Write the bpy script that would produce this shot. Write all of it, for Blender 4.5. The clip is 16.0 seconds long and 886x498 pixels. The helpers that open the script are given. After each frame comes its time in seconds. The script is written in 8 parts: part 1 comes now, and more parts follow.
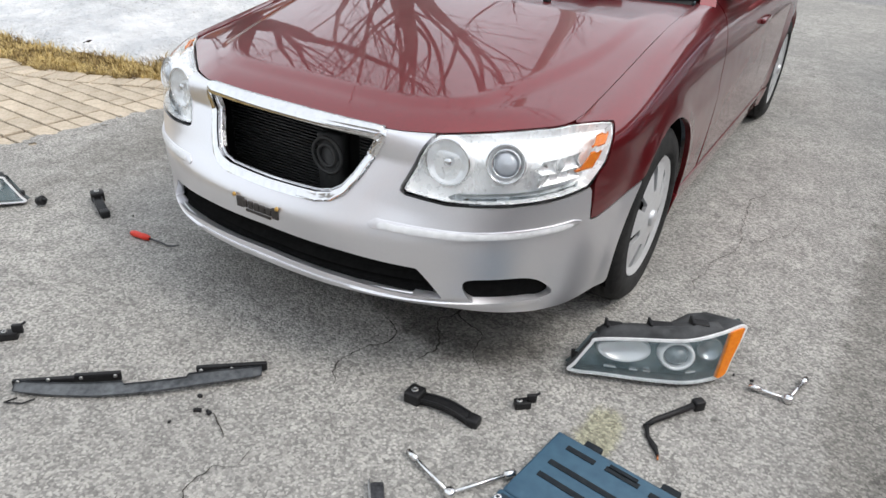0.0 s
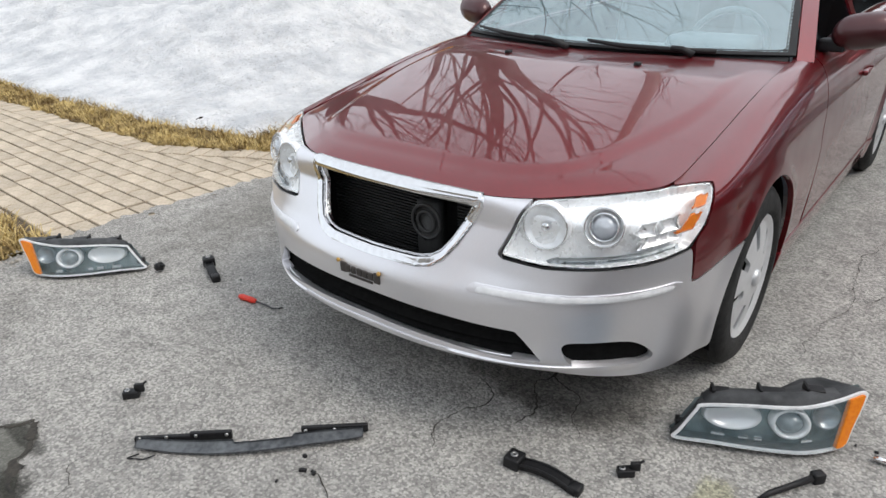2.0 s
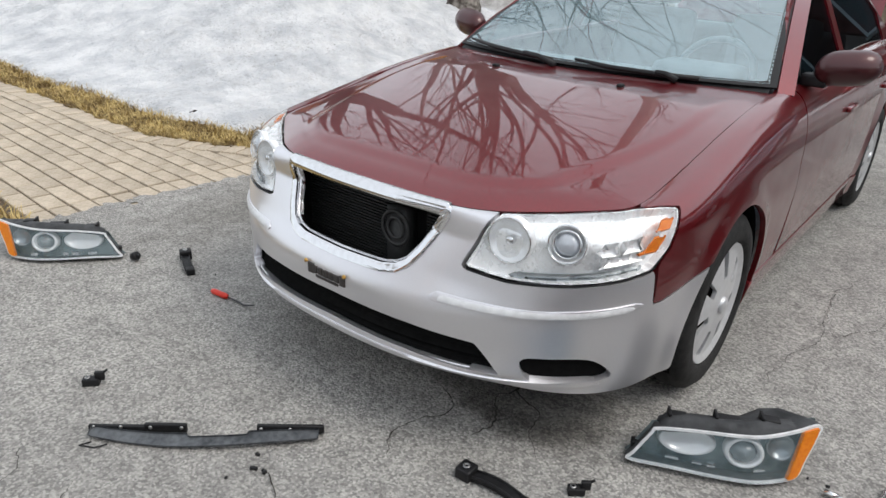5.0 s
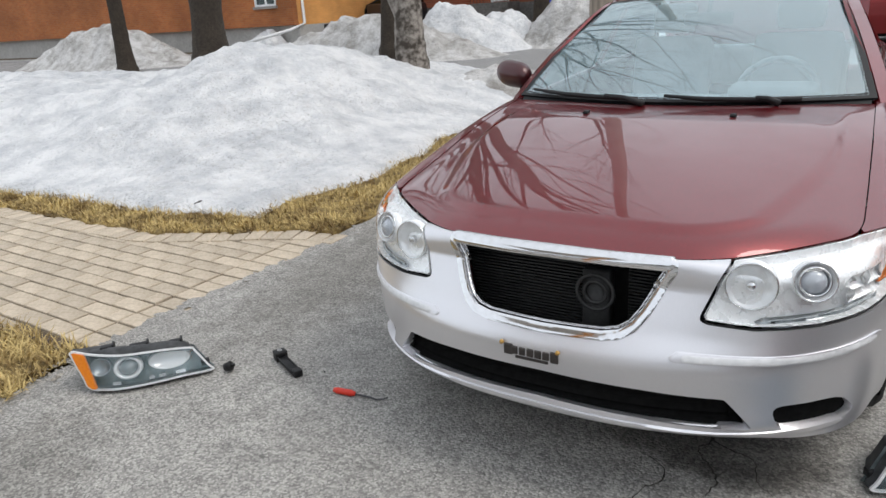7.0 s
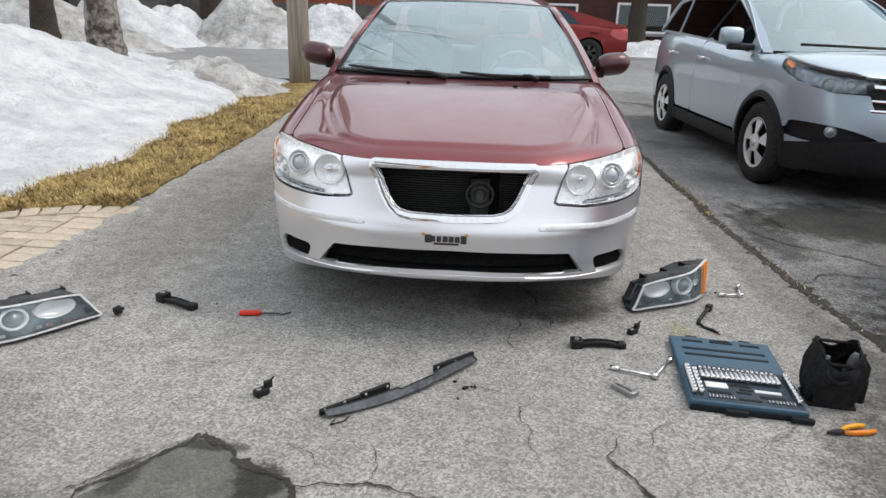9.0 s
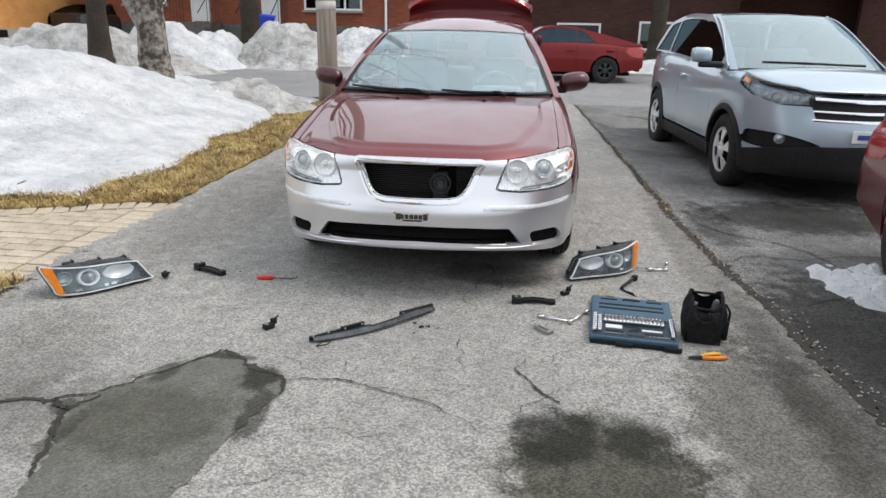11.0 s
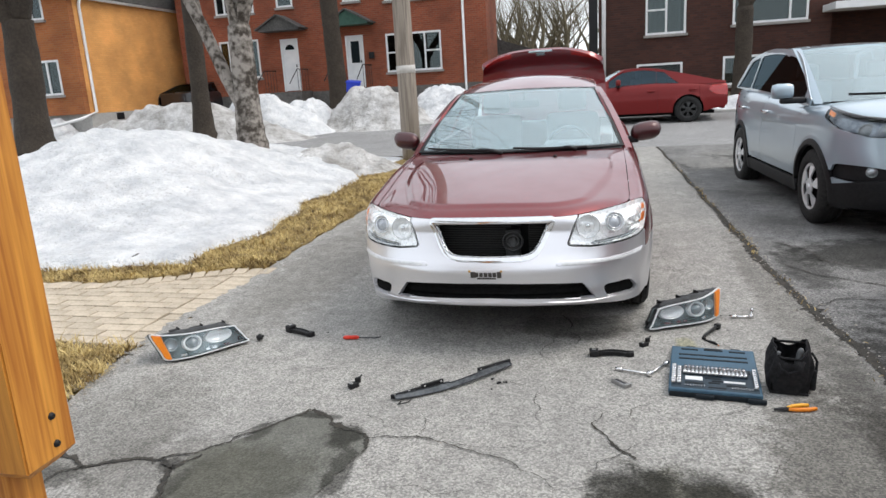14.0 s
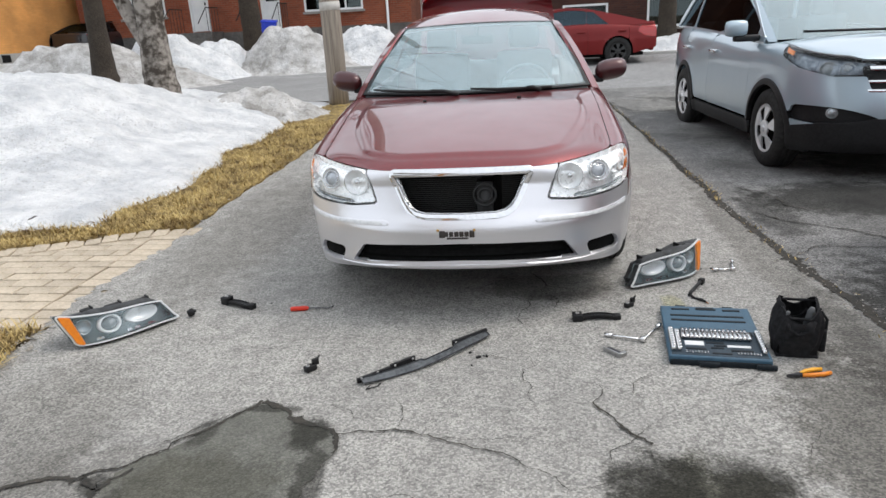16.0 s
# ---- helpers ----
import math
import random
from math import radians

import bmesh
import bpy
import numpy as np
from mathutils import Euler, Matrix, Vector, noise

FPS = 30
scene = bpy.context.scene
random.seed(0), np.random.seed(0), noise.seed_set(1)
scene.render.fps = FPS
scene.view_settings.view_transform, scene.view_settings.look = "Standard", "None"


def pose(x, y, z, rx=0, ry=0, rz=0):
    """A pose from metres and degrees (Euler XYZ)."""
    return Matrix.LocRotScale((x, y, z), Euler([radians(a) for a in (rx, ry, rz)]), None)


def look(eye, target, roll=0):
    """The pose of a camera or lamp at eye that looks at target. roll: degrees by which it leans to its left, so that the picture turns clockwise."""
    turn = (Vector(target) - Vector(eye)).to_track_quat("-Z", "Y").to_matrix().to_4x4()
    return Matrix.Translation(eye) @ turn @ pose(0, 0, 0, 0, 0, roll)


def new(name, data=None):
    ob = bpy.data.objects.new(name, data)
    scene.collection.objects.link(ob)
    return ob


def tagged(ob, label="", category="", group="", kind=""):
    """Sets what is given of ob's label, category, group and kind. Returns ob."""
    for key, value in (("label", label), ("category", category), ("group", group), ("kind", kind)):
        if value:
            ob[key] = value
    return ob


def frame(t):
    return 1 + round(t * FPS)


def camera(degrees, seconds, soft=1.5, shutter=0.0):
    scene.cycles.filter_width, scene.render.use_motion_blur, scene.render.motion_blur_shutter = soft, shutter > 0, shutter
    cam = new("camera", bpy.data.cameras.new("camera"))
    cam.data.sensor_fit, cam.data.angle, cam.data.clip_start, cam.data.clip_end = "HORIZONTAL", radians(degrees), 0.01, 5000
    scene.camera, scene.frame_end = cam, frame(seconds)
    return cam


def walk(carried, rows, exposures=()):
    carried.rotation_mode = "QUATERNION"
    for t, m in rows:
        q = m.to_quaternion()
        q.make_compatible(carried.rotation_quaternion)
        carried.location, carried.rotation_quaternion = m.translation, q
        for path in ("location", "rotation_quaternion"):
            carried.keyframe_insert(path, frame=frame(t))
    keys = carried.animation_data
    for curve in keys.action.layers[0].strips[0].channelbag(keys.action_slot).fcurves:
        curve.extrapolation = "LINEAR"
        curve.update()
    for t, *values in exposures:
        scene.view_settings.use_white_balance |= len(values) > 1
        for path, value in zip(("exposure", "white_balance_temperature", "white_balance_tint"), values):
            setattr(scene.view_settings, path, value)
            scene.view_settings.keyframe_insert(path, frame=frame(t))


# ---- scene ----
cam = camera(66.1, 16.0)
PATH = [
    (0, (0.039, 0.077, 1.380), (-0.825, 1.524, 0.460), 3.4),
    (0.5, (0.052, 0.064, 1.379), (-0.807, 1.512, 0.457), 2.9),
    (1, (0.034, 0.050, 1.397), (-0.954, 1.465, 0.556), 1.1),
    (1.5, (0.014, 0.028, 1.404), (-1.092, 1.380, 0.607), -1.0),
    (2, (0.020, 0.034, 1.410), (-1.081, 1.401, 0.631), -0.7),
    (2.5, (0.036, 0.041, 1.408), (-1.047, 1.438, 0.659), -0.0),
    (3, (0.037, 0.043, 1.416), (-1.056, 1.444, 0.689), 1.3),
    (3.5, (0.036, 0.039, 1.414), (-1.060, 1.439, 0.688), 1.6),
    (3.7, (0.033, 0.038, 1.416), (-1.053, 1.438, 0.674), 1.9),
    (5.8, (0.120, 0.105, 1.392), (-1.031, 1.439, 0.629), 6.3),
    (6, (0.043, 0.038, 1.381), (-1.109, 1.364, 0.607), 8.3),
    (6.5, (-0.256, -0.154, 1.404), (-1.251, 1.302, 0.644), 4.0),
    (7, (-0.655, -0.266, 1.435), (-1.617, 1.271, 0.805), -3.5),
    (7.5, (-1.059, -0.426, 1.442), (-1.688, 1.282, 0.828), -4.1),
    (8, (-1.299, -0.672, 1.459), (-1.693, 1.096, 0.823), -2.0),
    (8.5, (-1.279, -1.020, 1.412), (-1.703, 0.746, 0.790), -0.3),
    (9, (-1.318, -1.296, 1.345), (-1.382, 0.519, 0.723), 2.0),
    (9.5, (-1.305, -1.521, 1.373), (-1.317, 0.306, 0.780), 2.7),
    (9.7, (-1.249, -1.655, 1.378), (-1.308, 0.174, 0.798), 4.2),
    (11.8, (-0.804, -2.208, 1.484), (-1.073, -0.395, 0.913), -1.9),
    (12, (-0.792, -2.218, 1.501), (-1.062, -0.385, 0.998), -3.0),
    (12.5, (-0.774, -2.228, 1.500), (-1.138, -0.398, 1.044), -3.5),
    (13, (-0.777, -2.232, 1.500), (-1.175, -0.411, 1.038), -3.2),
    (13.5, (-0.787, -2.232, 1.504), (-1.198, -0.408, 1.068), -3.2),
    (14, (-0.795, -2.230, 1.503), (-1.220, -0.412, 1.059), -3.4),
    (14.5, (-0.806, -2.222, 1.502), (-1.239, -0.404, 1.063), -3.2),
    (15, (-0.871, -2.159, 1.485), (-1.258, -0.342, 1.002), -2.2),
    (15.5, (-1.037, -1.976, 1.465), (-1.297, -0.142, 0.958), -2.1),
    (16, (-1.106, -1.785, 1.443), (-1.317, 0.027, 0.844), -3.2),
]
walk(cam, [(t, look(eye, target, roll)) for t, eye, target, roll in PATH],
     [(0, 0.15), (2, 0.0), (3, -0.18), (3.6, -0.31), (5.9, 0.0), (6.5, -0.02), (7.2, -0.18), (7.6, -0.18), (8, -0.04), (8.5, -0.08), (9.5, 0.06), (11.8, 0.02), (12.1, 0.06), (12.5, 0.14), (15, 0.14), (16, 0.07)])

# ---- sky and sun ----
world = bpy.data.worlds.new("world")
scene.world = world
world.use_nodes = True
wn = world.node_tree
wn.nodes.clear()
sky = wn.nodes.new("ShaderNodeTexSky")
sky.sky_type = "NISHITA"
sky.sun_disc = False
sky.sun_elevation, sky.sun_rotation = radians(54), radians(78)
sky.air_density, sky.dust_density, sky.ozone_density = 1.0, 4.0, 1.0
cloud = wn.nodes.new("ShaderNodeMix")
cloud.data_type = "RGBA"
cloud.inputs["Factor"].default_value = 0.72
cloud.inputs["B"].default_value = (8.6, 9.0, 9.4, 1)
bg = wn.nodes.new("ShaderNodeBackground")
bg.inputs["Strength"].default_value = 0.162
wout = wn.nodes.new("ShaderNodeOutputWorld")
wn.links.new(sky.outputs["Color"], cloud.inputs["A"])
wn.links.new(cloud.outputs["Result"], bg.inputs["Color"])
wn.links.new(bg.outputs["Background"], wout.inputs["Surface"])
sun_data = bpy.data.lights.new("sun", "SUN")
sun_data.energy, sun_data.angle, sun_data.color = 1.1, radians(24), (1.0, 0.96, 0.90)
sun = new("sun", sun_data)
sun.matrix_world = look((6.6, 1.4, 9.6), (0, 0, 0))


# ---- materials ----
def node_mat(name):
    m = bpy.data.materials.new(name)
    m.use_nodes = True
    nt = m.node_tree
    return m, nt, nt.nodes["Principled BSDF"]


def mat(name, a, b, size=0.05, rough=0.5, metal=0.0, bump=0.0, bump_size=0.01, coat=0.0, wear=0.0, big=0.6, random_tone=0.0, emit=None, sharp=0.14):
    """Two tones mixed by noise at two scales, with fine relief."""
    m, nt, p = node_mat(name)
    tc = nt.nodes.new("ShaderNodeTexCoord")
    n1 = nt.nodes.new("ShaderNodeTexNoise")
    n1.inputs["Scale"].default_value, n1.inputs["Detail"].default_value = 1 / size, 6
    n2 = nt.nodes.new("ShaderNodeTexNoise")
    n2.inputs["Scale"].default_value, n2.inputs["Detail"].default_value = 1 / big, 3
    for n in (n1, n2):
        nt.links.new(tc.outputs["Object"], n.inputs["Vector"])
    add = nt.nodes.new("ShaderNodeMath")
    add.operation = "MULTIPLY_ADD"
    add.inputs[1].default_value = 0.55
    nt.links.new(n1.outputs["Fac"], add.inputs[0])
    half = nt.nodes.new("ShaderNodeMath")
    half.operation = "MULTIPLY"
    half.inputs[1].default_value = 0.45
    nt.links.new(n2.outputs["Fac"], half.inputs[0])
    nt.links.new(half.outputs[0], add.inputs[2])
    ramp = nt.nodes.new("ShaderNodeValToRGB")
    ramp.color_ramp.elements[0].position, ramp.color_ramp.elements[1].position = 0.5 - sharp, 0.5 + sharp
    ramp.color_ramp.elements[0].color, ramp.color_ramp.elements[1].color = (*a, 1), (*b, 1)
    nt.links.new(add.outputs[0], ramp.inputs["Fac"])
    colour = ramp.outputs["Color"]
    if random_tone:
        info = nt.nodes.new("ShaderNodeObjectInfo")
        hsv = nt.nodes.new("ShaderNodeHueSaturation")
        mr = nt.nodes.new("ShaderNodeMapRange")
        mr.inputs["To Min"].default_value, mr.inputs["To Max"].default_value = 1 - random_tone, 1 + random_tone
        nt.links.new(info.outputs["Random"], mr.inputs["Value"])
        nt.links.new(mr.outputs["Result"], hsv.inputs["Value"])
        nt.links.new(colour, hsv.inputs["Color"])
        colour = hsv.outputs["Color"]
    nt.links.new(colour, p.inputs["Base Color"])
    p.inputs["Metallic"].default_value = metal
    rr = nt.nodes.new("ShaderNodeMapRange")
    rr.inputs["To Min"].default_value, rr.inputs["To Max"].default_value = max(0.02, rough - wear), min(1, rough + wear)
    nt.links.new(n1.outputs["Fac"], rr.inputs["Value"])
    nt.links.new(rr.outputs["Result"], p.inputs["Roughness"])
    p.inputs["Coat Weight"].default_value, p.inputs["Coat Roughness"].default_value = coat, 0.03
    if bump:
        n3 = nt.nodes.new("ShaderNodeTexNoise")
        n3.inputs["Scale"].default_value, n3.inputs["Detail"].default_value = 1 / bump_size, 4
        nt.links.new(tc.outputs["Object"], n3.inputs["Vector"])
        bp = nt.nodes.new("ShaderNodeBump")
        bp.inputs["Strength"].default_value, bp.inputs["Distance"].default_value = 1.0, bump
        nt.links.new(n3.outputs["Fac"], bp.inputs["Height"])
        nt.links.new(bp.outputs["Normal"], p.inputs["Normal"])
    if emit:
        p.inputs["Emission Color"].default_value, p.inputs["Emission Strength"].default_value = (*emit[0], 1), emit[1]
    return m


def paint_mat(name, base, dark, flake=0.5, rough=0.3, coat=1.0, gloss=1.5):
    """Metallic car paint: fine flakes under a clear coat, with a thin film of dust."""
    m, nt, p = node_mat(name)
    tc = nt.nodes.new("ShaderNodeTexCoord")
    v = nt.nodes.new("ShaderNodeTexVoronoi")
    v.inputs["Scale"].default_value = 900
    nt.links.new(tc.outputs["Object"], v.inputs["Vector"])
    mix = nt.nodes.new("ShaderNodeMix")
    mix.data_type = "RGBA"
    mix.inputs["A"].default_value, mix.inputs["B"].default_value = (*dark, 1), (*base, 1)
    nt.links.new(v.outputs["Color"], mix.inputs["Factor"])
    nt.links.new(mix.outputs["Result"], p.inputs["Base Color"])
    n = nt.nodes.new("ShaderNodeTexNoise")
    n.inputs["Scale"].default_value, n.inputs["Detail"].default_value = 5, 8
    nt.links.new(tc.outputs["Object"], n.inputs["Vector"])
    mr = nt.nodes.new("ShaderNodeMapRange")
    mr.inputs["To Min"].default_value, mr.inputs["To Max"].default_value = rough - 0.08, rough + 0.1
    nt.links.new(n.outputs["Fac"], mr.inputs["Value"])
    nt.links.new(mr.outputs["Result"], p.inputs["Roughness"])
    p.inputs["Metallic"].default_value = flake
    p.inputs["Coat Weight"].default_value, p.inputs["Coat Roughness"].default_value, p.inputs["Coat IOR"].default_value = coat, 0.02, gloss
    return m


def glass_mat(name, tint, ior=1.5, rough=0.0, film=0.0, sheen=(0.9, 0.9, 0.9)):
    """A thin pane: see-through with a tint, and gloss that grows at a slant."""
    m, nt, p = node_mat(name)
    nt.nodes.remove(p)
    out = nt.nodes["Material Output"]
    tr = nt.nodes.new("ShaderNodeBsdfTransparent")
    tr.inputs["Color"].default_value = (*tint, 1)
    gl = nt.nodes.new("ShaderNodeBsdfGlossy")
    gl.inputs["Roughness"].default_value, gl.inputs["Color"].default_value = rough, (*sheen, 1)
    f0 = ((ior - 1) / (ior + 1)) ** 2
    lw = nt.nodes.new("ShaderNodeLayerWeight")
    lw.inputs["Blend"].default_value = 0.5
    pw = nt.nodes.new("ShaderNodeMath")
    pw.operation = "POWER"
    pw.inputs[1].default_value = 5.0
    nt.links.new(lw.outputs["Facing"], pw.inputs[0])
    fr = nt.nodes.new("ShaderNodeMath")
    fr.operation = "MULTIPLY_ADD"
    fr.inputs[1].default_value, fr.inputs[2].default_value = 1 - f0, f0
    nt.links.new(pw.outputs[0], fr.inputs[0])
    mx = nt.nodes.new("ShaderNodeMixShader")
    nt.links.new(fr.outputs[0], mx.inputs["Fac"])
    nt.links.new(tr.outputs["BSDF"], mx.inputs[1])
    nt.links.new(gl.outputs["BSDF"], mx.inputs[2])
    last = mx
    if film:
        # pale cyan diffuse film: mirrored-sky haze painted on the windscreen and old lenses
        haze = nt.nodes.new("ShaderNodeBsdfDiffuse")
        haze.inputs["Color"].default_value = (0.60, 0.85, 0.93, 1)
        last = nt.nodes.new("ShaderNodeMixShader")
        tc = nt.nodes.new("ShaderNodeTexCoord")
        n = nt.nodes.new("ShaderNodeTexNoise")
        n.inputs["Scale"].default_value, n.inputs["Detail"].default_value = 3.0, 5
        mr = nt.nodes.new("ShaderNodeMapRange")
        mr.inputs["To Min"].default_value, mr.inputs["To Max"].default_value = film * 0.7, film * 1.3
        nt.links.new(tc.outputs["Object"], n.inputs["Vector"])
        nt.links.new(n.outputs["Fac"], mr.inputs["Value"])
        nt.links.new(mr.outputs["Result"], last.inputs["Fac"])
        nt.links.new(mx.outputs["Shader"], last.inputs[1])
        nt.links.new(haze.outputs["BSDF"], last.inputs[2])
    nt.links.new(last.outputs["Shader"], out.inputs["Surface"])
    return m


def asphalt_mat(name, light, dark, stain, stain_amount=0.5, stains=()):
    """Worn asphalt: stones a few millimetres wide in two tones, cracks of dirt and broad stains."""
    m, nt, p = node_mat(name)
    tc = nt.nodes.new("ShaderNodeTexCoord")

    def noise_at(scale, detail=4, rough=0.6):
        n = nt.nodes.new("ShaderNodeTexNoise")
        n.inputs["Scale"].default_value, n.inputs["Detail"].default_value, n.inputs["Roughness"].default_value = scale, detail, rough
        nt.links.new(tc.outputs["Object"], n.inputs["Vector"])
        return n
    v = nt.nodes.new("ShaderNodeTexVoronoi")
    v.inputs["Scale"].default_value = 125
    nt.links.new(tc.outputs["Object"], v.inputs["Vector"])
    sep = nt.nodes.new("ShaderNodeSeparateColor")
    nt.links.new(v.outputs["Color"], sep.inputs["Color"])
    ramp = nt.nodes.new("ShaderNodeValToRGB")
    e = ramp.color_ramp.elements
    e[0].position, e[0].color = 0.05, (*[1.05 * c for c in dark], 1)
    e[1].position, e[1].color = 0.9, (*[1.05 * c for c in light], 1)
    mid = e.new(0.42)
    mid.color = (*[0.5 * (a + b) for a, b in zip(light, dark)], 1)
    nt.links.new(sep.outputs["Red"], ramp.inputs["Fac"])
    fine = noise_at(95, 4, 0.7)
    mul = nt.nodes.new("ShaderNodeMix")
    mul.data_type, mul.blend_type = "RGBA", "MULTIPLY"
    mul.inputs["Factor"].default_value = 0.2
    fr = nt.nodes.new("ShaderNodeValToRGB")
    fr.color_ramp.elements[0].position, fr.color_ramp.elements[1].position = 0.32, 0.62
    fr.color_ramp.elements[0].color = (0.35, 0.35, 0.36, 1)
    nt.links.new(fine.outputs["Fac"], fr.inputs["Fac"])
    nt.links.new(ramp.outputs["Color"], mul.inputs["A"])
    nt.links.new(fr.outputs["Color"], mul.inputs["B"])
    # dark binder between the stones
    gap = nt.nodes.new("ShaderNodeMapRange")
    gap.inputs["From Min"].default_value, gap.inputs["From Max"].default_value = 0.30, 0.72
    gap.inputs["To Min"].default_value, gap.inputs["To Max"].default_value = 1.06, 0.86
    nt.links.new(v.outputs["Distance"], gap.inputs["Value"])
    binder = nt.nodes.new("ShaderNodeHueSaturation")
    nt.links.new(gap.outputs["Result"], binder.inputs["Value"])
    nt.links.new(mul.outputs["Result"], binder.inputs["Color"])
    mid_n = noise_at(8, 6, 0.7)
    mottle = nt.nodes.new("ShaderNodeMapRange")
    mottle.inputs["From Min"].default_value, mottle.inputs["From Max"].default_value = 0.3, 0.7
    mottle.inputs["To Min"].default_value, mottle.inputs["To Max"].default_value = 0.74, 1.16
    nt.links.new(mid_n.outputs["Fac"], mottle.inputs["Value"])
    tone = nt.nodes.new("ShaderNodeHueSaturation")
    nt.links.new(mottle.outputs["Result"], tone.inputs["Value"])
    nt.links.new(binder.outputs["Color"], tone.inputs["Color"])
    # small pits where stones broke out, and grit caught in them
    pit = nt.nodes.new("ShaderNodeMapRange")
    pit.inputs["From Min"].default_value, pit.inputs["From Max"].default_value = 0.655, 0.72
    pit.inputs["To Max"].default_value = 0.75
    nt.links.new(noise_at(17, 4, 0.62).outputs["Fac"], pit.inputs["Value"])
    pits = nt.nodes.new("ShaderNodeMix")
    pits.data_type = "RGBA"
    pits.inputs["B"].default_value = (*[0.42 * c for c in dark], 1)
    nt.links.new(pit.outputs["Result"], pits.inputs["Factor"])
    nt.links.new(tone.outputs["Color"], pits.inputs["A"])
    broad = noise_at(0.9, 6, 0.62)
    br = nt.nodes.new("ShaderNodeValToRGB")
    br.color_ramp.elements[0].position, br.color_ramp.elements[1].position = 0.42, 0.68
    br.color_ramp.elements[0].color, br.color_ramp.elements[1].color = (0, 0, 0, 1), (stain_amount, stain_amount, stain_amount, 1)
    nt.links.new(broad.outputs["Fac"], br.inputs["Fac"])
    st = nt.nodes.new("ShaderNodeMix")
    st.data_type = "RGBA"
    st.inputs["B"].default_value = (*stain, 1)
    nt.links.new(br.outputs["Color"], st.inputs["Factor"])
    nt.links.new(pits.outputs["Result"], st.inputs["A"])
    colour = st.outputs["Result"]
    if stains:
        # damp, oily and shade-darkened spots with ragged soft edges: place, half widths, tone, strength
        usual = 0.5 * (light[1] + dark[1])
        rag, rag2 = noise_at(7, 5, 0.65), noise_at(70, 3, 0.7)
        edge = nt.nodes.new("ShaderNodeMath")
        edge.operation = "MULTIPLY_ADD"
        edge.inputs[1].default_value = 0.55
        nt.links.new(rag2.outputs["Fac"], edge.inputs[0])
        big = nt.nodes.new("ShaderNodeMath")
        big.operation = "MULTIPLY"
        big.inputs[1].default_value = 1.3
        nt.links.new(rag.outputs["Fac"], big.inputs[0])
        nt.links.new(big.outputs[0], edge.inputs[2])
        for x, y, rx, ry, tone, strength in stains:
            mp = nt.nodes.new("ShaderNodeMapping")
            mp.vector_type = "TEXTURE"
            mp.inputs["Location"].default_value, mp.inputs["Scale"].default_value = (x, y, 0), (rx, ry, 1000)
            nt.links.new(tc.outputs["Object"], mp.inputs["Vector"])
            ln = nt.nodes.new("ShaderNodeVectorMath")
            ln.operation = "LENGTH"
            nt.links.new(mp.outputs["Vector"], ln.inputs[0])
            sm = nt.nodes.new("ShaderNodeMath")
            nt.links.new(ln.outputs["Value"], sm.inputs[0])
            nt.links.new(edge.outputs[0], sm.inputs[1])
            mr = nt.nodes.new("ShaderNodeMapRange")
            mr.interpolation_type = "SMOOTHSTEP"
            mr.inputs["From Min"].default_value, mr.inputs["From Max"].default_value = 1.55, 2.0
            mr.inputs["To Min"].default_value, mr.inputs["To Max"].default_value = strength, 0.0
            nt.links.new(sm.outputs[0], mr.inputs["Value"])
            mx = nt.nodes.new("ShaderNodeMix")
            mx.data_type, mx.blend_type = "RGBA", "MULTIPLY"
            mx.inputs["B"].default_value = (*[min(1.0, c / usual) for c in tone], 1)
            nt.links.new(mr.outputs["Result"], mx.inputs["Factor"])
            nt.links.new(colour, mx.inputs["A"])
            colour = mx.outputs["Result"]
    nt.links.new(colour, p.inputs["Base Color"])
    p.inputs["Roughness"].default_value = 0.92
    p.inputs["Specular IOR Level"].default_value = 0.25
    bp = nt.nodes.new("ShaderNodeBump")
    bp.inputs["Strength"].default_value, bp.inputs["Distance"].default_value = 0.8, 0.004
    nt.links.new(v.outputs["Distance"], bp.inputs["Height"])
    bp.invert = True
    nt.links.new(bp.outputs["Normal"], p.inputs["Normal"])
    return m


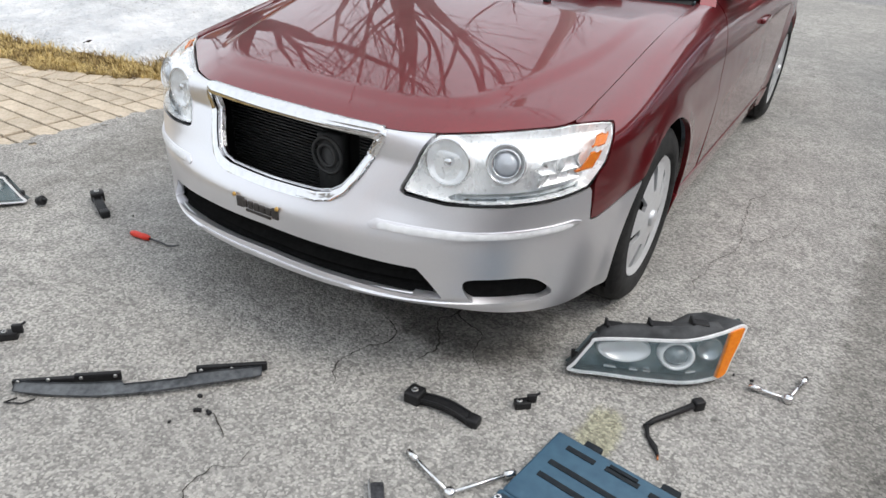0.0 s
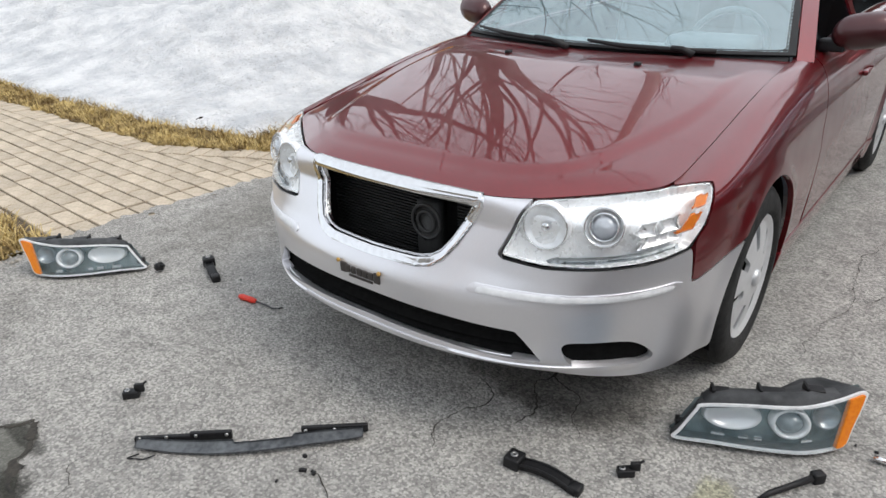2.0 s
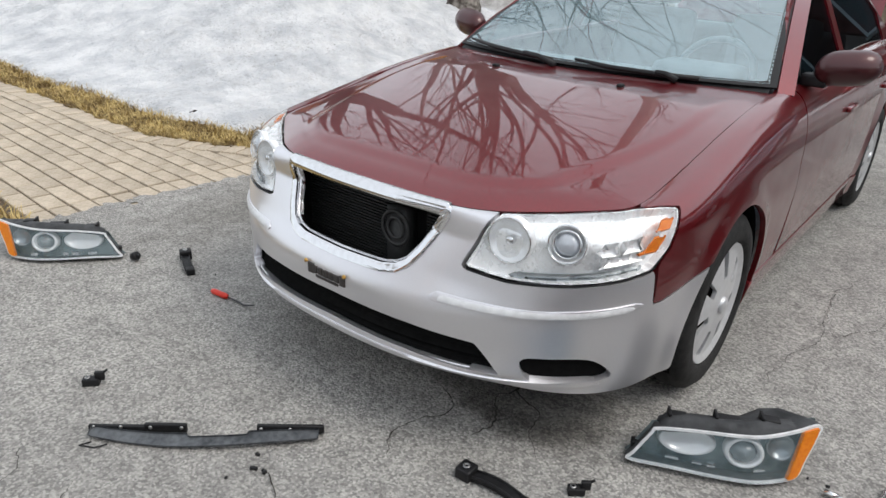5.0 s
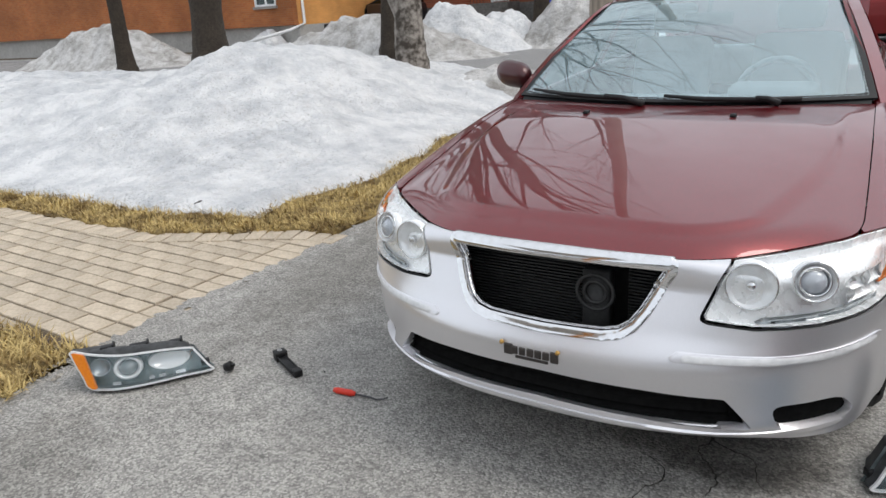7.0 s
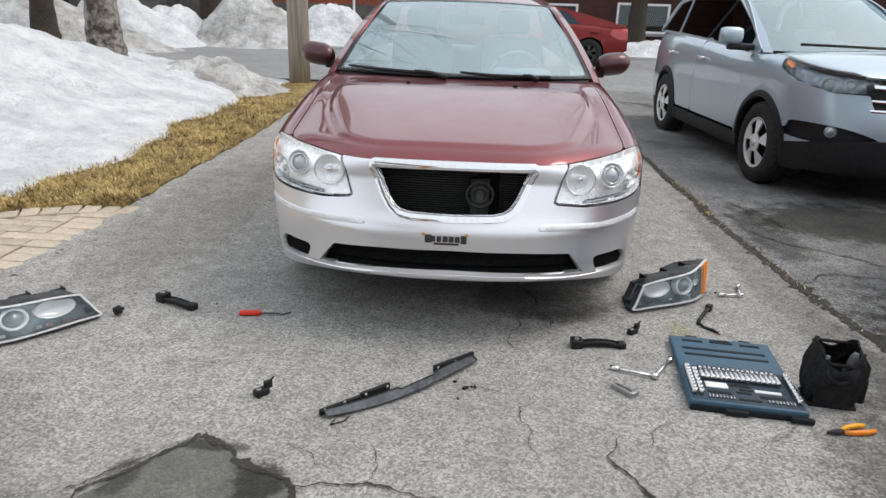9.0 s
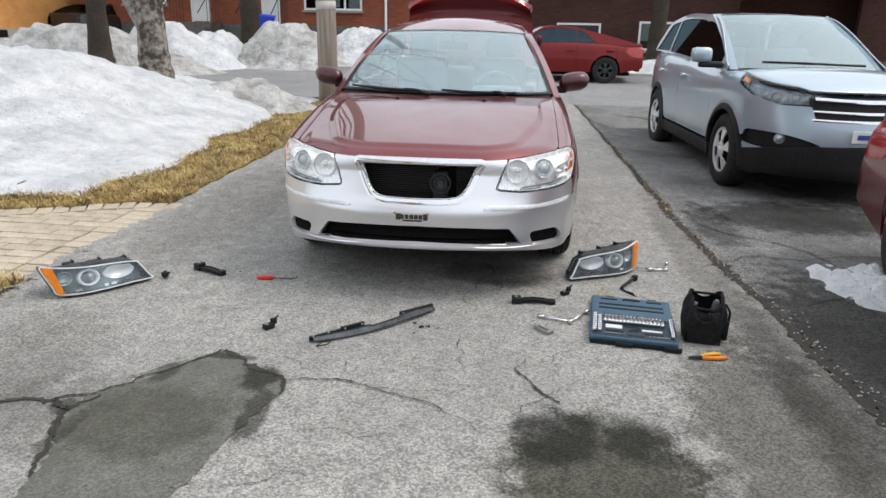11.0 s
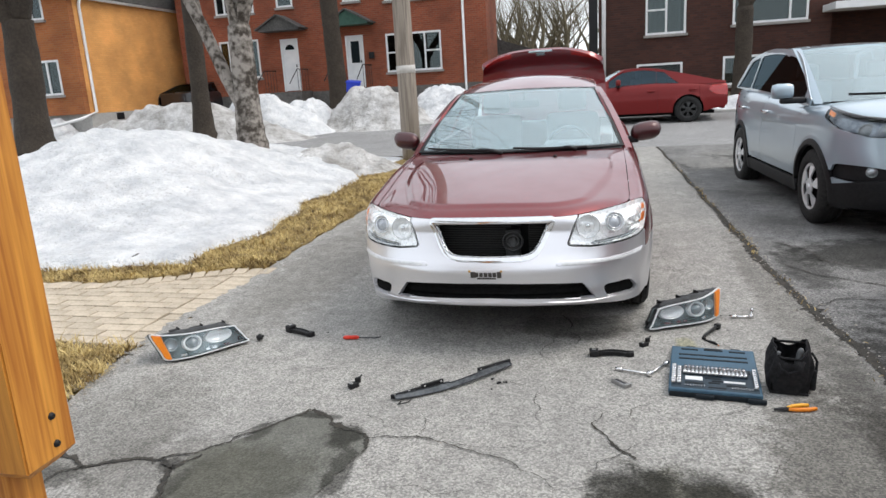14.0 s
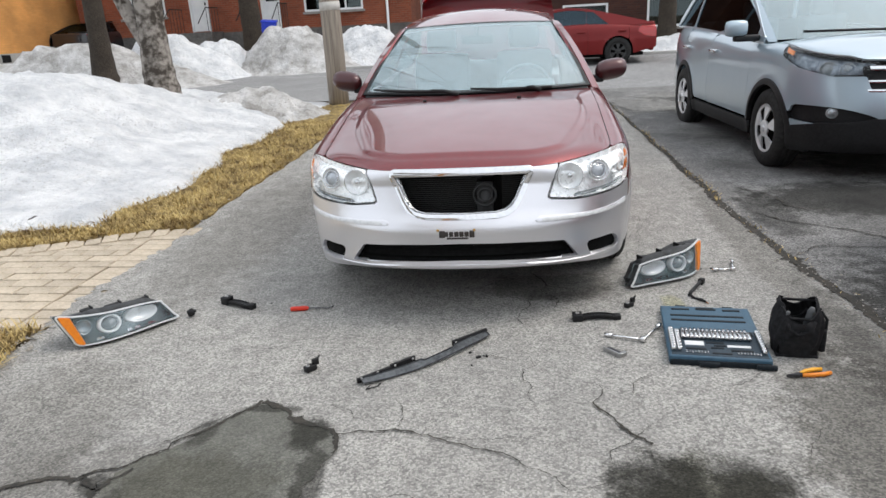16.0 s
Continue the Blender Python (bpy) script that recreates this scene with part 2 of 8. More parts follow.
def brick_mat(name, a, b, mortar, w=0.215, h=0.075):
    """Weathered brickwork at true size, upright on walls of any heading."""
    m, nt, p = node_mat(name)
    tc = nt.nodes.new("ShaderNodeTexCoord")
    sep = nt.nodes.new("ShaderNodeSeparateXYZ")
    nt.links.new(tc.outputs["Object"], sep.inputs["Vector"])
    add = nt.nodes.new("ShaderNodeMath")
    nt.links.new(sep.outputs["X"], add.inputs[0])
    nt.links.new(sep.outputs["Y"], add.inputs[1])
    com = nt.nodes.new("ShaderNodeCombineXYZ")
    nt.links.new(add.outputs[0], com.inputs["X"])
    nt.links.new(sep.outputs["Z"], com.inputs["Y"])
    br = nt.nodes.new("ShaderNodeTexBrick")
    br.inputs["Scale"].default_value = 1.0
    br.inputs["Brick Width"].default_value, br.inputs["Row Height"].default_value, br.inputs["Mortar Size"].default_value = w, h, 0.006
    br.inputs["Color1"].default_value, br.inputs["Color2"].default_value, br.inputs["Mortar"].default_value = (*a, 1), (*b, 1), (*mortar, 1)
    nt.links.new(com.outputs["Vector"], br.inputs["Vector"])
    n = nt.nodes.new("ShaderNodeTexNoise")
    n.inputs["Scale"].default_value, n.inputs["Detail"].default_value = 0.7, 7
    nt.links.new(tc.outputs["Object"], n.inputs["Vector"])
    mr = nt.nodes.new("ShaderNodeMapRange")
    mr.inputs["From Min"].default_value, mr.inputs["From Max"].default_value = 0.3, 0.7
    mr.inputs["To Min"].default_value, mr.inputs["To Max"].default_value = 0.72, 1.18
    nt.links.new(n.outputs["Fac"], mr.inputs["Value"])
    hsv = nt.nodes.new("ShaderNodeHueSaturation")
    nt.links.new(mr.outputs["Result"], hsv.inputs["Value"])
    nt.links.new(br.outputs["Color"], hsv.inputs["Color"])
    nt.links.new(hsv.outputs["Color"], p.inputs["Base Color"])
    p.inputs["Roughness"].default_value = 0.9
    bp = nt.nodes.new("ShaderNodeBump")
    bp.inputs["Strength"].default_value, bp.inputs["Distance"].default_value = 1.0, 0.006
    bp.invert = True
    nt.links.new(br.outputs["Fac"], bp.inputs["Height"])
    nt.links.new(bp.outputs["Normal"], p.inputs["Normal"])
    return m


def wood_mat(name, a, b, grain=(60, 60, 2.2)):
    """Grain along z."""
    m, nt, p = node_mat(name)
    tc = nt.nodes.new("ShaderNodeTexCoord")
    mp = nt.nodes.new("ShaderNodeMapping")
    mp.inputs["Scale"].default_value = grain
    nt.links.new(tc.outputs["Object"], mp.inputs["Vector"])
    n = nt.nodes.new("ShaderNodeTexNoise")
    n.inputs["Scale"].default_value, n.inputs["Detail"].default_value, n.inputs["Distortion"].default_value = 1.0, 6, 0.6
    nt.links.new(mp.outputs["Vector"], n.inputs["Vector"])
    r = nt.nodes.new("ShaderNodeValToRGB")
    r.color_ramp.elements[0].position, r.color_ramp.elements[1].position = 0.35, 0.66
    r.color_ramp.elements[0].color, r.color_ramp.elements[1].color = (*a, 1), (*b, 1)
    nt.links.new(n.outputs["Fac"], r.inputs["Fac"])
    nt.links.new(r.outputs["Color"], p.inputs["Base Color"])
    p.inputs["Roughness"].default_value = 0.55
    bp = nt.nodes.new("ShaderNodeBump")
    bp.inputs["Strength"].default_value, bp.inputs["Distance"].default_value = 0.5, 0.002
    nt.links.new(n.outputs["Fac"], bp.inputs["Height"])
    nt.links.new(bp.outputs["Normal"], p.inputs["Normal"])
    return m


def snow_mat(name, low, high, dirt):
    """Old melting snow: icy grey hollows, coarse crust, and strewn specks of grit where it is dirtiest."""
    m, nt, p = node_mat(name)
    tc = nt.nodes.new("ShaderNodeTexCoord")

    def noise_at(scale, detail, rough=0.6):
        n = nt.nodes.new("ShaderNodeTexNoise")
        n.inputs["Scale"].default_value, n.inputs["Detail"].default_value, n.inputs["Roughness"].default_value = scale, detail, rough
        nt.links.new(tc.outputs["Object"], n.inputs["Vector"])
        return n

    def ramp(src, a, b, ca, cb):
        r = nt.nodes.new("ShaderNodeValToRGB")
        r.color_ramp.elements[0].position, r.color_ramp.elements[1].position = a, b
        r.color_ramp.elements[0].color, r.color_ramp.elements[1].color = (*ca, 1), (*cb, 1)
        nt.links.new(src, r.inputs["Fac"])
        return r.outputs["Color"]
    tone = ramp(noise_at(2.2, 8, 0.68).outputs["Fac"], 0.36, 0.60, low, high)
    where = ramp(noise_at(0.7, 5, 0.65).outputs["Fac"], 0.40, 0.58, (0, 0, 0), (1, 1, 1))
    speck = ramp(noise_at(34, 3, 0.7).outputs["Fac"], 0.58, 0.66, (0, 0, 0), (1, 1, 1))
    smear = ramp(noise_at(6, 7, 0.7).outputs["Fac"], 0.50, 0.75, (0, 0, 0), (0.6, 0.6, 0.6))
    top = nt.nodes.new("ShaderNodeMath")
    top.operation = "MAXIMUM"
    nt.links.new(speck, top.inputs[0])
    nt.links.new(smear, top.inputs[1])
    amount = nt.nodes.new("ShaderNodeMath")
    amount.operation = "MULTIPLY"
    nt.links.new(top.outputs[0], amount.inputs[0])
    nt.links.new(where, amount.inputs[1])
    scale = nt.nodes.new("ShaderNodeMath")
    scale.operation = "MULTIPLY"
    scale.inputs[1].default_value = dirt
    nt.links.new(amount.outputs[0], scale.inputs[0])
    mix = nt.nodes.new("ShaderNodeMix")
    mix.data_type = "RGBA"
    mix.inputs["B"].default_value = (0.16, 0.14, 0.115, 1)
    nt.links.new(scale.outputs[0], mix.inputs["Factor"])
    nt.links.new(tone, mix.inputs["A"])
    nt.links.new(mix.outputs["Result"], p.inputs["Base Color"])
    p.inputs["Roughness"].default_value = 0.6
    bump = None
    for size, dist in ((4.5, 0.13), (20, 0.02)):
        bp = nt.nodes.new("ShaderNodeBump")
        bp.inputs["Strength"].default_value, bp.inputs["Distance"].default_value = 1.0, dist
        nt.links.new(noise_at(size, 5, 0.65).outputs["Fac"], bp.inputs["Height"])
        if bump:
            nt.links.new(bump.outputs["Normal"], bp.inputs["Normal"])
        bump = bp
    nt.links.new(bump.outputs["Normal"], p.inputs["Normal"])
    return m


WET_AND_SHADE, MOSS, OIL_AND_SHADE, GREY = (0.030, 0.030, 0.027), (0.060, 0.060, 0.046), (0.085, 0.082, 0.078), (0.165, 0.162, 0.155)
# the one at (-3.15, 3.4) adds dimmer light left of the sedan
STAINS_AND_SHADE = ((-2.58, 0.06, 0.07, 0.07, WET_AND_SHADE, 0.7), (-2.33, 0.38, 0.06, 0.14, WET_AND_SHADE, 0.6), (-2.48, -0.12, 0.05, 0.2, WET_AND_SHADE, 0.5), (-2.2, 0.0, 0.35, 0.3, MOSS, 0.5), (-3.15, 3.4, 0.50, 1.9, GREY, 0.5), (-2.55, 0.0, 0.5, 0.35, GREY, 0.45), (-1.91, 0.38, 0.11, 0.12, WET_AND_SHADE, 0.85), (-1.83, 0.10, 0.06, 0.24, WET_AND_SHADE, 0.75), (-2.10, 0.55, 0.14, 0.035, WET_AND_SHADE, 0.7), 
          # at (-0.93, 1.88): oil spot enlarged and darkened for shade under the bumper
          (-0.52, -0.12, 0.40, 0.44, MOSS, 0.9), (-0.68, 0.10, 0.20, 0.22, WET_AND_SHADE, 0.7), (-0.36, 0.12, 0.16, 0.2, WET_AND_SHADE, 0.65), (-0.93, 1.88, 0.42, 0.24, OIL_AND_SHADE, 0.6), (-0.72, 1.76, 0.18, 0.12, OIL_AND_SHADE, 0.4),
          # those by the seam, x 0.2 to 0.5, also hold lens vignetting as colour
          (-0.98, 1.74, 0.10, 0.10, OIL_AND_SHADE, 0.3), (-0.86, 1.70, 0.18, 0.08, OIL_AND_SHADE, 0.35), (0.38, 2.2, 0.16, 2.4, GREY, 0.6), (0.48, 0.3, 0.26, 1.7, OIL_AND_SHADE, 0.5), (0.35, 0.0, 0.60, 1.2, GREY, 0.7), (0.2, 0.3, 0.4, 0.7, GREY, 0.5), (-3.1, 0.35, 0.45, 0.7, GREY, 0.5), (-3.2, -0.1, 0.35, 0.12, WET_AND_SHADE, 0.5), (-0.31, 1.60, 0.07, 0.13, (0.44, 0.37, 0.17), 0.4))
# those at (2.4, 5.5) and (1.5, 3.6) add shade beneath the SUV
SIDE_STAINS_AND_SHADE = ((1.0, 0.8, 0.6, 1.6, WET_AND_SHADE, 0.85), (1.5, 3.6, 0.9, 0.55, WET_AND_SHADE, 0.8), (2.6, 1.6, 0.8, 0.6, WET_AND_SHADE, 0.8), (0.75, 3.3, 0.2, 0.7, WET_AND_SHADE, 0.6), (2.4, 5.5, 0.9, 1.9, WET_AND_SHADE, 0.75), (1.0, 6.3, 0.3, 0.8, GREY, 0.5), (0.9, 4.7, 0.25, 0.5, GREY, 0.5), (1.9, 2.6, 0.6, 0.3, GREY, 0.6))
M = {
    "asphalt": asphalt_mat("old_asphalt", (0.50, 0.484, 0.452), (0.222, 0.217, 0.205), (0.19, 0.185, 0.178), 0.35, STAINS_AND_SHADE),
    "asphalt_dark": asphalt_mat("dark_asphalt", (0.34, 0.335, 0.325), (0.115, 0.113, 0.11), (0.055, 0.055, 0.054), 0.80, SIDE_STAINS_AND_SHADE),
    "road": asphalt_mat("road_asphalt", (0.44, 0.435, 0.43), (0.17, 0.17, 0.17), (0.17, 0.17, 0.17), 0.45),
    "suv_lamp": mat("smoked_lamp", (0.06, 0.075, 0.10), (0.34, 0.39, 0.44), 0.05, 0.25, metal=0.3, big=0.15),
    "patch": asphalt_mat("asphalt_patch", (0.215, 0.212, 0.192), (0.135, 0.135, 0.12), (0.10, 0.10, 0.085), 0.6, STAINS_AND_SHADE),
    "crack": mat("crack_dirt", (0.02, 0.02, 0.018), (0.06, 0.052, 0.042), 0.015, 0.95, bump=0.003, bump_size=0.008, big=0.1),
    "soil": mat("soil", (0.07, 0.05, 0.03), (0.16, 0.12, 0.07), 0.03, 0.95, bump=0.01, bump_size=0.03),
    "snow": snow_mat("old_snow", (0.54, 0.555, 0.575), (0.81, 0.812, 0.815), 0.5),
    "dirty_snow": snow_mat("dirty_snow", (0.30, 0.285, 0.265), (0.64, 0.63, 0.62), 0.95),
    "straw": mat("dry_grass", (0.07, 0.042, 0.014), (0.38, 0.27, 0.09), 0.05, 0.9, big=0.25),
    "paver": mat("paver", (0.40, 0.335, 0.25), (0.58, 0.495, 0.39), 0.02, 0.9, bump=0.002, bump_size=0.006, big=0.2, random_tone=0.12),
    "paver_joint": mat("paver_joint", (0.08, 0.06, 0.045), (0.16, 0.12, 0.08), 0.02, 0.95),
    "maroon": paint_mat("maroon_paint", (0.24, 0.005, 0.011), (0.095, 0.002, 0.004), 0.6, 0.32, 1.0, 1.66),
    # body maroon darkened for the shade on the door mirrors
    "mirror_shell": paint_mat("shaded_maroon_paint", (0.07, 0.012, 0.014), (0.045, 0.008, 0.010), 0.4, 0.40, 0.6),
    "silver": paint_mat("silver_paint", (0.81, 0.805, 0.83), (0.74, 0.735, 0.76), 0.80, 0.34, 0.4),
    "suv_paint": paint_mat("light_silver_paint", (0.42, 0.51, 0.575), (0.36, 0.44, 0.50), 0.5, 0.33),
    "red_paint": paint_mat("red_paint", (0.20, 0.003, 0.003), (0.13, 0.002, 0.002), 0.3, 0.45, 0.12),
    "black_paint": paint_mat("black_paint", (0.02, 0.02, 0.025), (0.012, 0.012, 0.015), 0.3, 0.3),
    "chrome": mat("chrome", (0.72, 0.72, 0.73), (0.82, 0.82, 0.83), 0.02, 0.1, metal=1.0, wear=0.06),
    "black_plastic": mat("black_plastic", (0.007, 0.007, 0.008), (0.018, 0.018, 0.019), 0.02, 0.5, wear=0.1, bump=0.0004, bump_size=0.003),
    "grey_plastic": mat("grey_plastic", (0.06, 0.065, 0.07), (0.12, 0.125, 0.13), 0.03, 0.55, wear=0.1),
    "void": mat("unlit_black", (0.006, 0.006, 0.006), (0.012, 0.012, 0.012), 0.02, 0.8),
    "rubber": mat("tyre_rubber", (0.012, 0.012, 0.012), (0.035, 0.034, 0.033), 0.03, 0.75, bump=0.0008, bump_size=0.004),
    "rim": mat("wheel_cover", (0.58, 0.59, 0.60), (0.70, 0.71, 0.72), 0.03, 0.35, metal=0.4, wear=0.1),
    "glass": glass_mat("window_glass", (0.78, 0.95, 1.0), 3.3, 0.0, 0.15, sheen=(0.94, 1.0, 1.0)),
    "dark_glass": glass_mat("tinted_glass", (0.05, 0.06, 0.065), 1.35, sheen=(0.22, 0.30, 0.35)),
    "house_glass": glass_mat("house_window_glass", (0.30, 0.34, 0.34), 1.9, sheen=(0.62, 0.72, 0.74)),
    "lens": glass_mat("headlamp_lens", (0.98, 0.99, 0.99), 1.36),
    "hazy_lens": glass_mat("hazy_headlamp_lens", (0.97, 0.985, 0.99), 1.75, 0.03, 0.08),
    "amber": mat("amber_reflector", (0.74, 0.17, 0.005), (0.86, 0.27, 0.012), 0.01, 0.35, coat=0.15),
    "reflector": mat("headlamp_reflector", (0.92, 0.93, 0.94), (0.99, 0.99, 0.99), 0.03, 0.28, metal=0.35, wear=0.08, big=0.08),
    "interior": mat("cabin_grey", (0.26, 0.27, 0.28), (0.36, 0.37, 0.38), 0.05, 0.8),
    "seat": mat("seat_cloth", (0.52, 0.55, 0.57), (0.66, 0.69, 0.71), 0.02, 0.9),
    "dash": mat("dashboard", (0.20, 0.22, 0.23), (0.30, 0.32, 0.33), 0.03, 0.7),
    "mirror_bowl": mat("lamp_mirror", (0.86, 0.87, 0.88), (0.96, 0.96, 0.97), 0.02, 0.14, metal=0.2, wear=0.06),
    "projector": mat("projector_glass", (0.42, 0.45, 0.50), (0.58, 0.60, 0.64), 0.05, 0.04, coat=1.0),
    "fins": mat("radiator_fins", (0.02, 0.02, 0.02), (0.04, 0.04, 0.04), 0.01, 0.6),
    "badge_dark": mat("badge_print", (0.025, 0.022, 0.02), (0.06, 0.05, 0.045), 0.01, 0.5),
    "badge_gold": mat("badge_ornament", (0.42, 0.24, 0.05), (0.55, 0.33, 0.08), 0.005, 0.4),
    "red_lens": mat("red_lens", (0.30, 0.006, 0.006), (0.42, 0.015, 0.012), 0.02, 0.15, coat=0.8),
    "straw_blade": mat("dry_grass_blade", (0.16, 0.095, 0.028), (0.66, 0.51, 0.22), 0.05, 0.85, big=0.25, sharp=0.10),
    "concrete": mat("concrete", (0.36, 0.35, 0.33), (0.48, 0.47, 0.45), 0.08, 0.9, bump=0.002, bump_size=0.02),
    "asphalt_pale": asphalt_mat("pale_asphalt", (0.34, 0.33, 0.31), (0.13, 0.13, 0.125), (0.1, 0.1, 0.1), 0.5),
    "brick_red": brick_mat("red_brick", (0.32, 0.085, 0.04), (0.24, 0.06, 0.03), (0.24, 0.14, 0.09)),
    "pale_bounce": mat("pale_bounce_wall", (0.68, 0.675, 0.66), (0.76, 0.755, 0.74), 0.05, 0.9, bump=0.002, bump_size=0.01),
    "brick_orange": brick_mat("orange_brick", (0.44, 0.15, 0.045), (0.36, 0.11, 0.035), (0.34, 0.18, 0.09)),
    "brick_paint": brick_mat("painted_orange_brick", (0.82, 0.40, 0.125), (0.76, 0.355, 0.105), (0.72, 0.36, 0.125)),
    # darker tone of concrete for the brick house's foundation and porches
    "dark_concrete": mat("dark_tone_concrete", (0.09, 0.085, 0.08), (0.17, 0.16, 0.15), 0.08, 0.9, bump=0.002, bump_size=0.02),
    "side_glass": glass_mat("sky_tinted_glass", (0.12, 0.15, 0.17), 2.1, sheen=(0.30, 0.42, 0.50)),
    "brick_dark": brick_mat("dark_brick", (0.077, 0.028, 0.018), (0.049, 0.019, 0.014), (0.05, 0.03, 0.025)),
    "white_paint": mat("white_paint", (0.70, 0.71, 0.72), (0.80, 0.80, 0.80), 0.2, 0.5),
    "stone_sill": mat("stone_sill", (0.24, 0.22, 0.20), (0.34, 0.32, 0.30), 0.05, 0.9),
    "shingle": mat("roof_shingle", (0.06, 0.06, 0.058), (0.13, 0.125, 0.12), 0.08, 0.95, bump=0.01, bump_size=0.1),
    "green_trim": mat("green_trim", (0.02, 0.07, 0.05), (0.04, 0.11, 0.08), 0.1, 0.6),
    "curtain": mat("net_curtain", (0.60, 0.62, 0.64), (0.72, 0.74, 0.75), 0.05, 0.9),
    "cedar": wood_mat("oiled_cedar", (0.36, 0.12, 0.014), (0.66, 0.29, 0.045)),
    "bark": mat("dark_bark", (0.024, 0.018, 0.013), (0.062, 0.048, 0.035), 0.05, 0.95, bump=0.03, bump_size=0.04, big=0.3, sharp=0.18),
    "bark_pale": mat("blotchy_grey_bark", (0.05, 0.04, 0.031), (0.30, 0.27, 0.24), 0.09, 0.95, bump=0.025, bump_size=0.05, big=0.3, sharp=0.07),
    "bark_olive": mat("far_twigs", (0.10, 0.085, 0.055), (0.20, 0.17, 0.11), 0.3, 0.95),
    "pole_wood": wood_mat("weathered_pole", (0.17, 0.14, 0.11), (0.34, 0.29, 0.24), (25, 25, 1.2)),
    "pale_band": mat("pale_band", (0.45, 0.43, 0.40), (0.60, 0.58, 0.55), 0.05, 0.8),
    "blue_plastic": mat("blue_plastic", (0.01, 0.035, 0.42), (0.015, 0.05, 0.55), 0.1, 0.4),
    "alloy": mat("alloy_wheel", (0.70, 0.71, 0.72), (0.82, 0.82, 0.83), 0.03, 0.25, metal=0.35),
    "rubber_rim": mat("black_steel_wheel", (0.015, 0.015, 0.015), (0.035, 0.035, 0.035), 0.03, 0.5),
    "plate_blue": mat("plate_blue", (0.03, 0.06, 0.25), (0.05, 0.09, 0.3), 0.02, 0.4),
    "lamp_housing": mat("dusty_housing", (0.018, 0.02, 0.022), (0.075, 0.078, 0.082), 0.04, 0.75, bump=0.001, bump_size=0.01, big=0.1),
    "pale_rim": mat("worn_rim", (0.66, 0.67, 0.68), (0.82, 0.83, 0.84), 0.02, 0.4, big=0.08),
    "lamp_inner": mat("lamp_inner", (0.02, 0.028, 0.03), (0.30, 0.36, 0.37), 0.07, 0.22, metal=0.5, big=0.12, sharp=0.12),
    "lamp_bowl": mat("dull_reflector", (0.28, 0.31, 0.33), (0.50, 0.53, 0.55), 0.04, 0.25, metal=0.7, big=0.1),
    "lamp_eye": mat("lamp_eye", (0.13, 0.15, 0.16), (0.30, 0.33, 0.35), 0.04, 0.05, coat=1.0),
    "steel": mat("worn_steel", (0.30, 0.30, 0.30), (0.52, 0.52, 0.52), 0.01, 0.35, metal=0.9, wear=0.12),
    "dark_steel": mat("dark_steel", (0.05, 0.05, 0.055), (0.14, 0.14, 0.15), 0.01, 0.4, metal=0.8, wear=0.1),
    "slate_plastic": mat("dusty_slate_plastic", (0.03, 0.034, 0.04), (0.12, 0.13, 0.14), 0.02, 0.6, big=0.1),
    "copper": mat("copper", (0.40, 0.14, 0.06), (0.55, 0.22, 0.10), 0.005, 0.35, metal=0.9),
    "red_plastic": mat("red_plastic", (0.62, 0.025, 0.012), (0.75, 0.05, 0.02), 0.02, 0.35, wear=0.08),
    "tool_chrome": mat("tool_chrome", (0.66, 0.66, 0.66), (0.82, 0.82, 0.82), 0.01, 0.2, metal=1.0, wear=0.08),
    "orange_plastic": mat("orange_grip", (0.75, 0.20, 0.012), (0.85, 0.28, 0.02), 0.02, 0.45),
    "yellow_plastic": mat("yellow_grip", (0.78, 0.36, 0.02), (0.88, 0.46, 0.04), 0.02, 0.45),
    "case_blue": mat("case_blue", (0.028, 0.075, 0.125), (0.05, 0.115, 0.17), 0.03, 0.5, wear=0.1, bump=0.0005, bump_size=0.004),
    "case_mid": mat("case_tray", (0.010, 0.022, 0.034), (0.024, 0.05, 0.075), 0.02, 0.55),
    "case_dark": mat("case_black", (0.008, 0.012, 0.016), (0.02, 0.025, 0.03), 0.02, 0.5),
    "bag_cloth": mat("bag_cloth", (0.008, 0.008, 0.009), (0.024, 0.024, 0.026), 0.02, 0.85, bump=0.001, bump_size=0.004),
    "grit": mat("grit", (0.20, 0.18, 0.15), (0.55, 0.52, 0.47), 0.03, 0.9),
}
# void is near-black without gloss, so cavities keep their shade by colour
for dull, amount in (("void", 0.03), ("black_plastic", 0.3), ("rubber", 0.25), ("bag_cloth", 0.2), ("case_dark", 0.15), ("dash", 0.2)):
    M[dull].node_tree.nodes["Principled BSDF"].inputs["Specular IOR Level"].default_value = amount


# ---- mesh tools ----
def part(name, bm, material, parent=None, label="", smooth=True):
    """Links a bmesh as one mesh object, under a thing or a part."""
    me = bpy.data.meshes.new(name)
    bmesh.ops.recalc_face_normals(bm, faces=bm.faces) if not bm.faces.layers.int.get("kept") else None
    for f in bm.faces:
        f.smooth = smooth
    bm.to_mesh(me)
    bm.free()
    me.materials.append(M[material] if isinstance(material, str) else material)
    ob = new(name, me)
    if parent:
        ob.parent = parent
    if label:
        ob["label"] = label
    return ob


def thing(name, m, label, category, group="", kind=""):
    ob = new(name)
    ob.empty_display_size = 0.1
    ob.matrix_world = m
    return tagged(ob, label, category, group, kind)


def smoothstep(a, b, x):
    t = np.clip((x - a) / (b - a), 0, 1)
    return t * t * (3 - 2 * t)


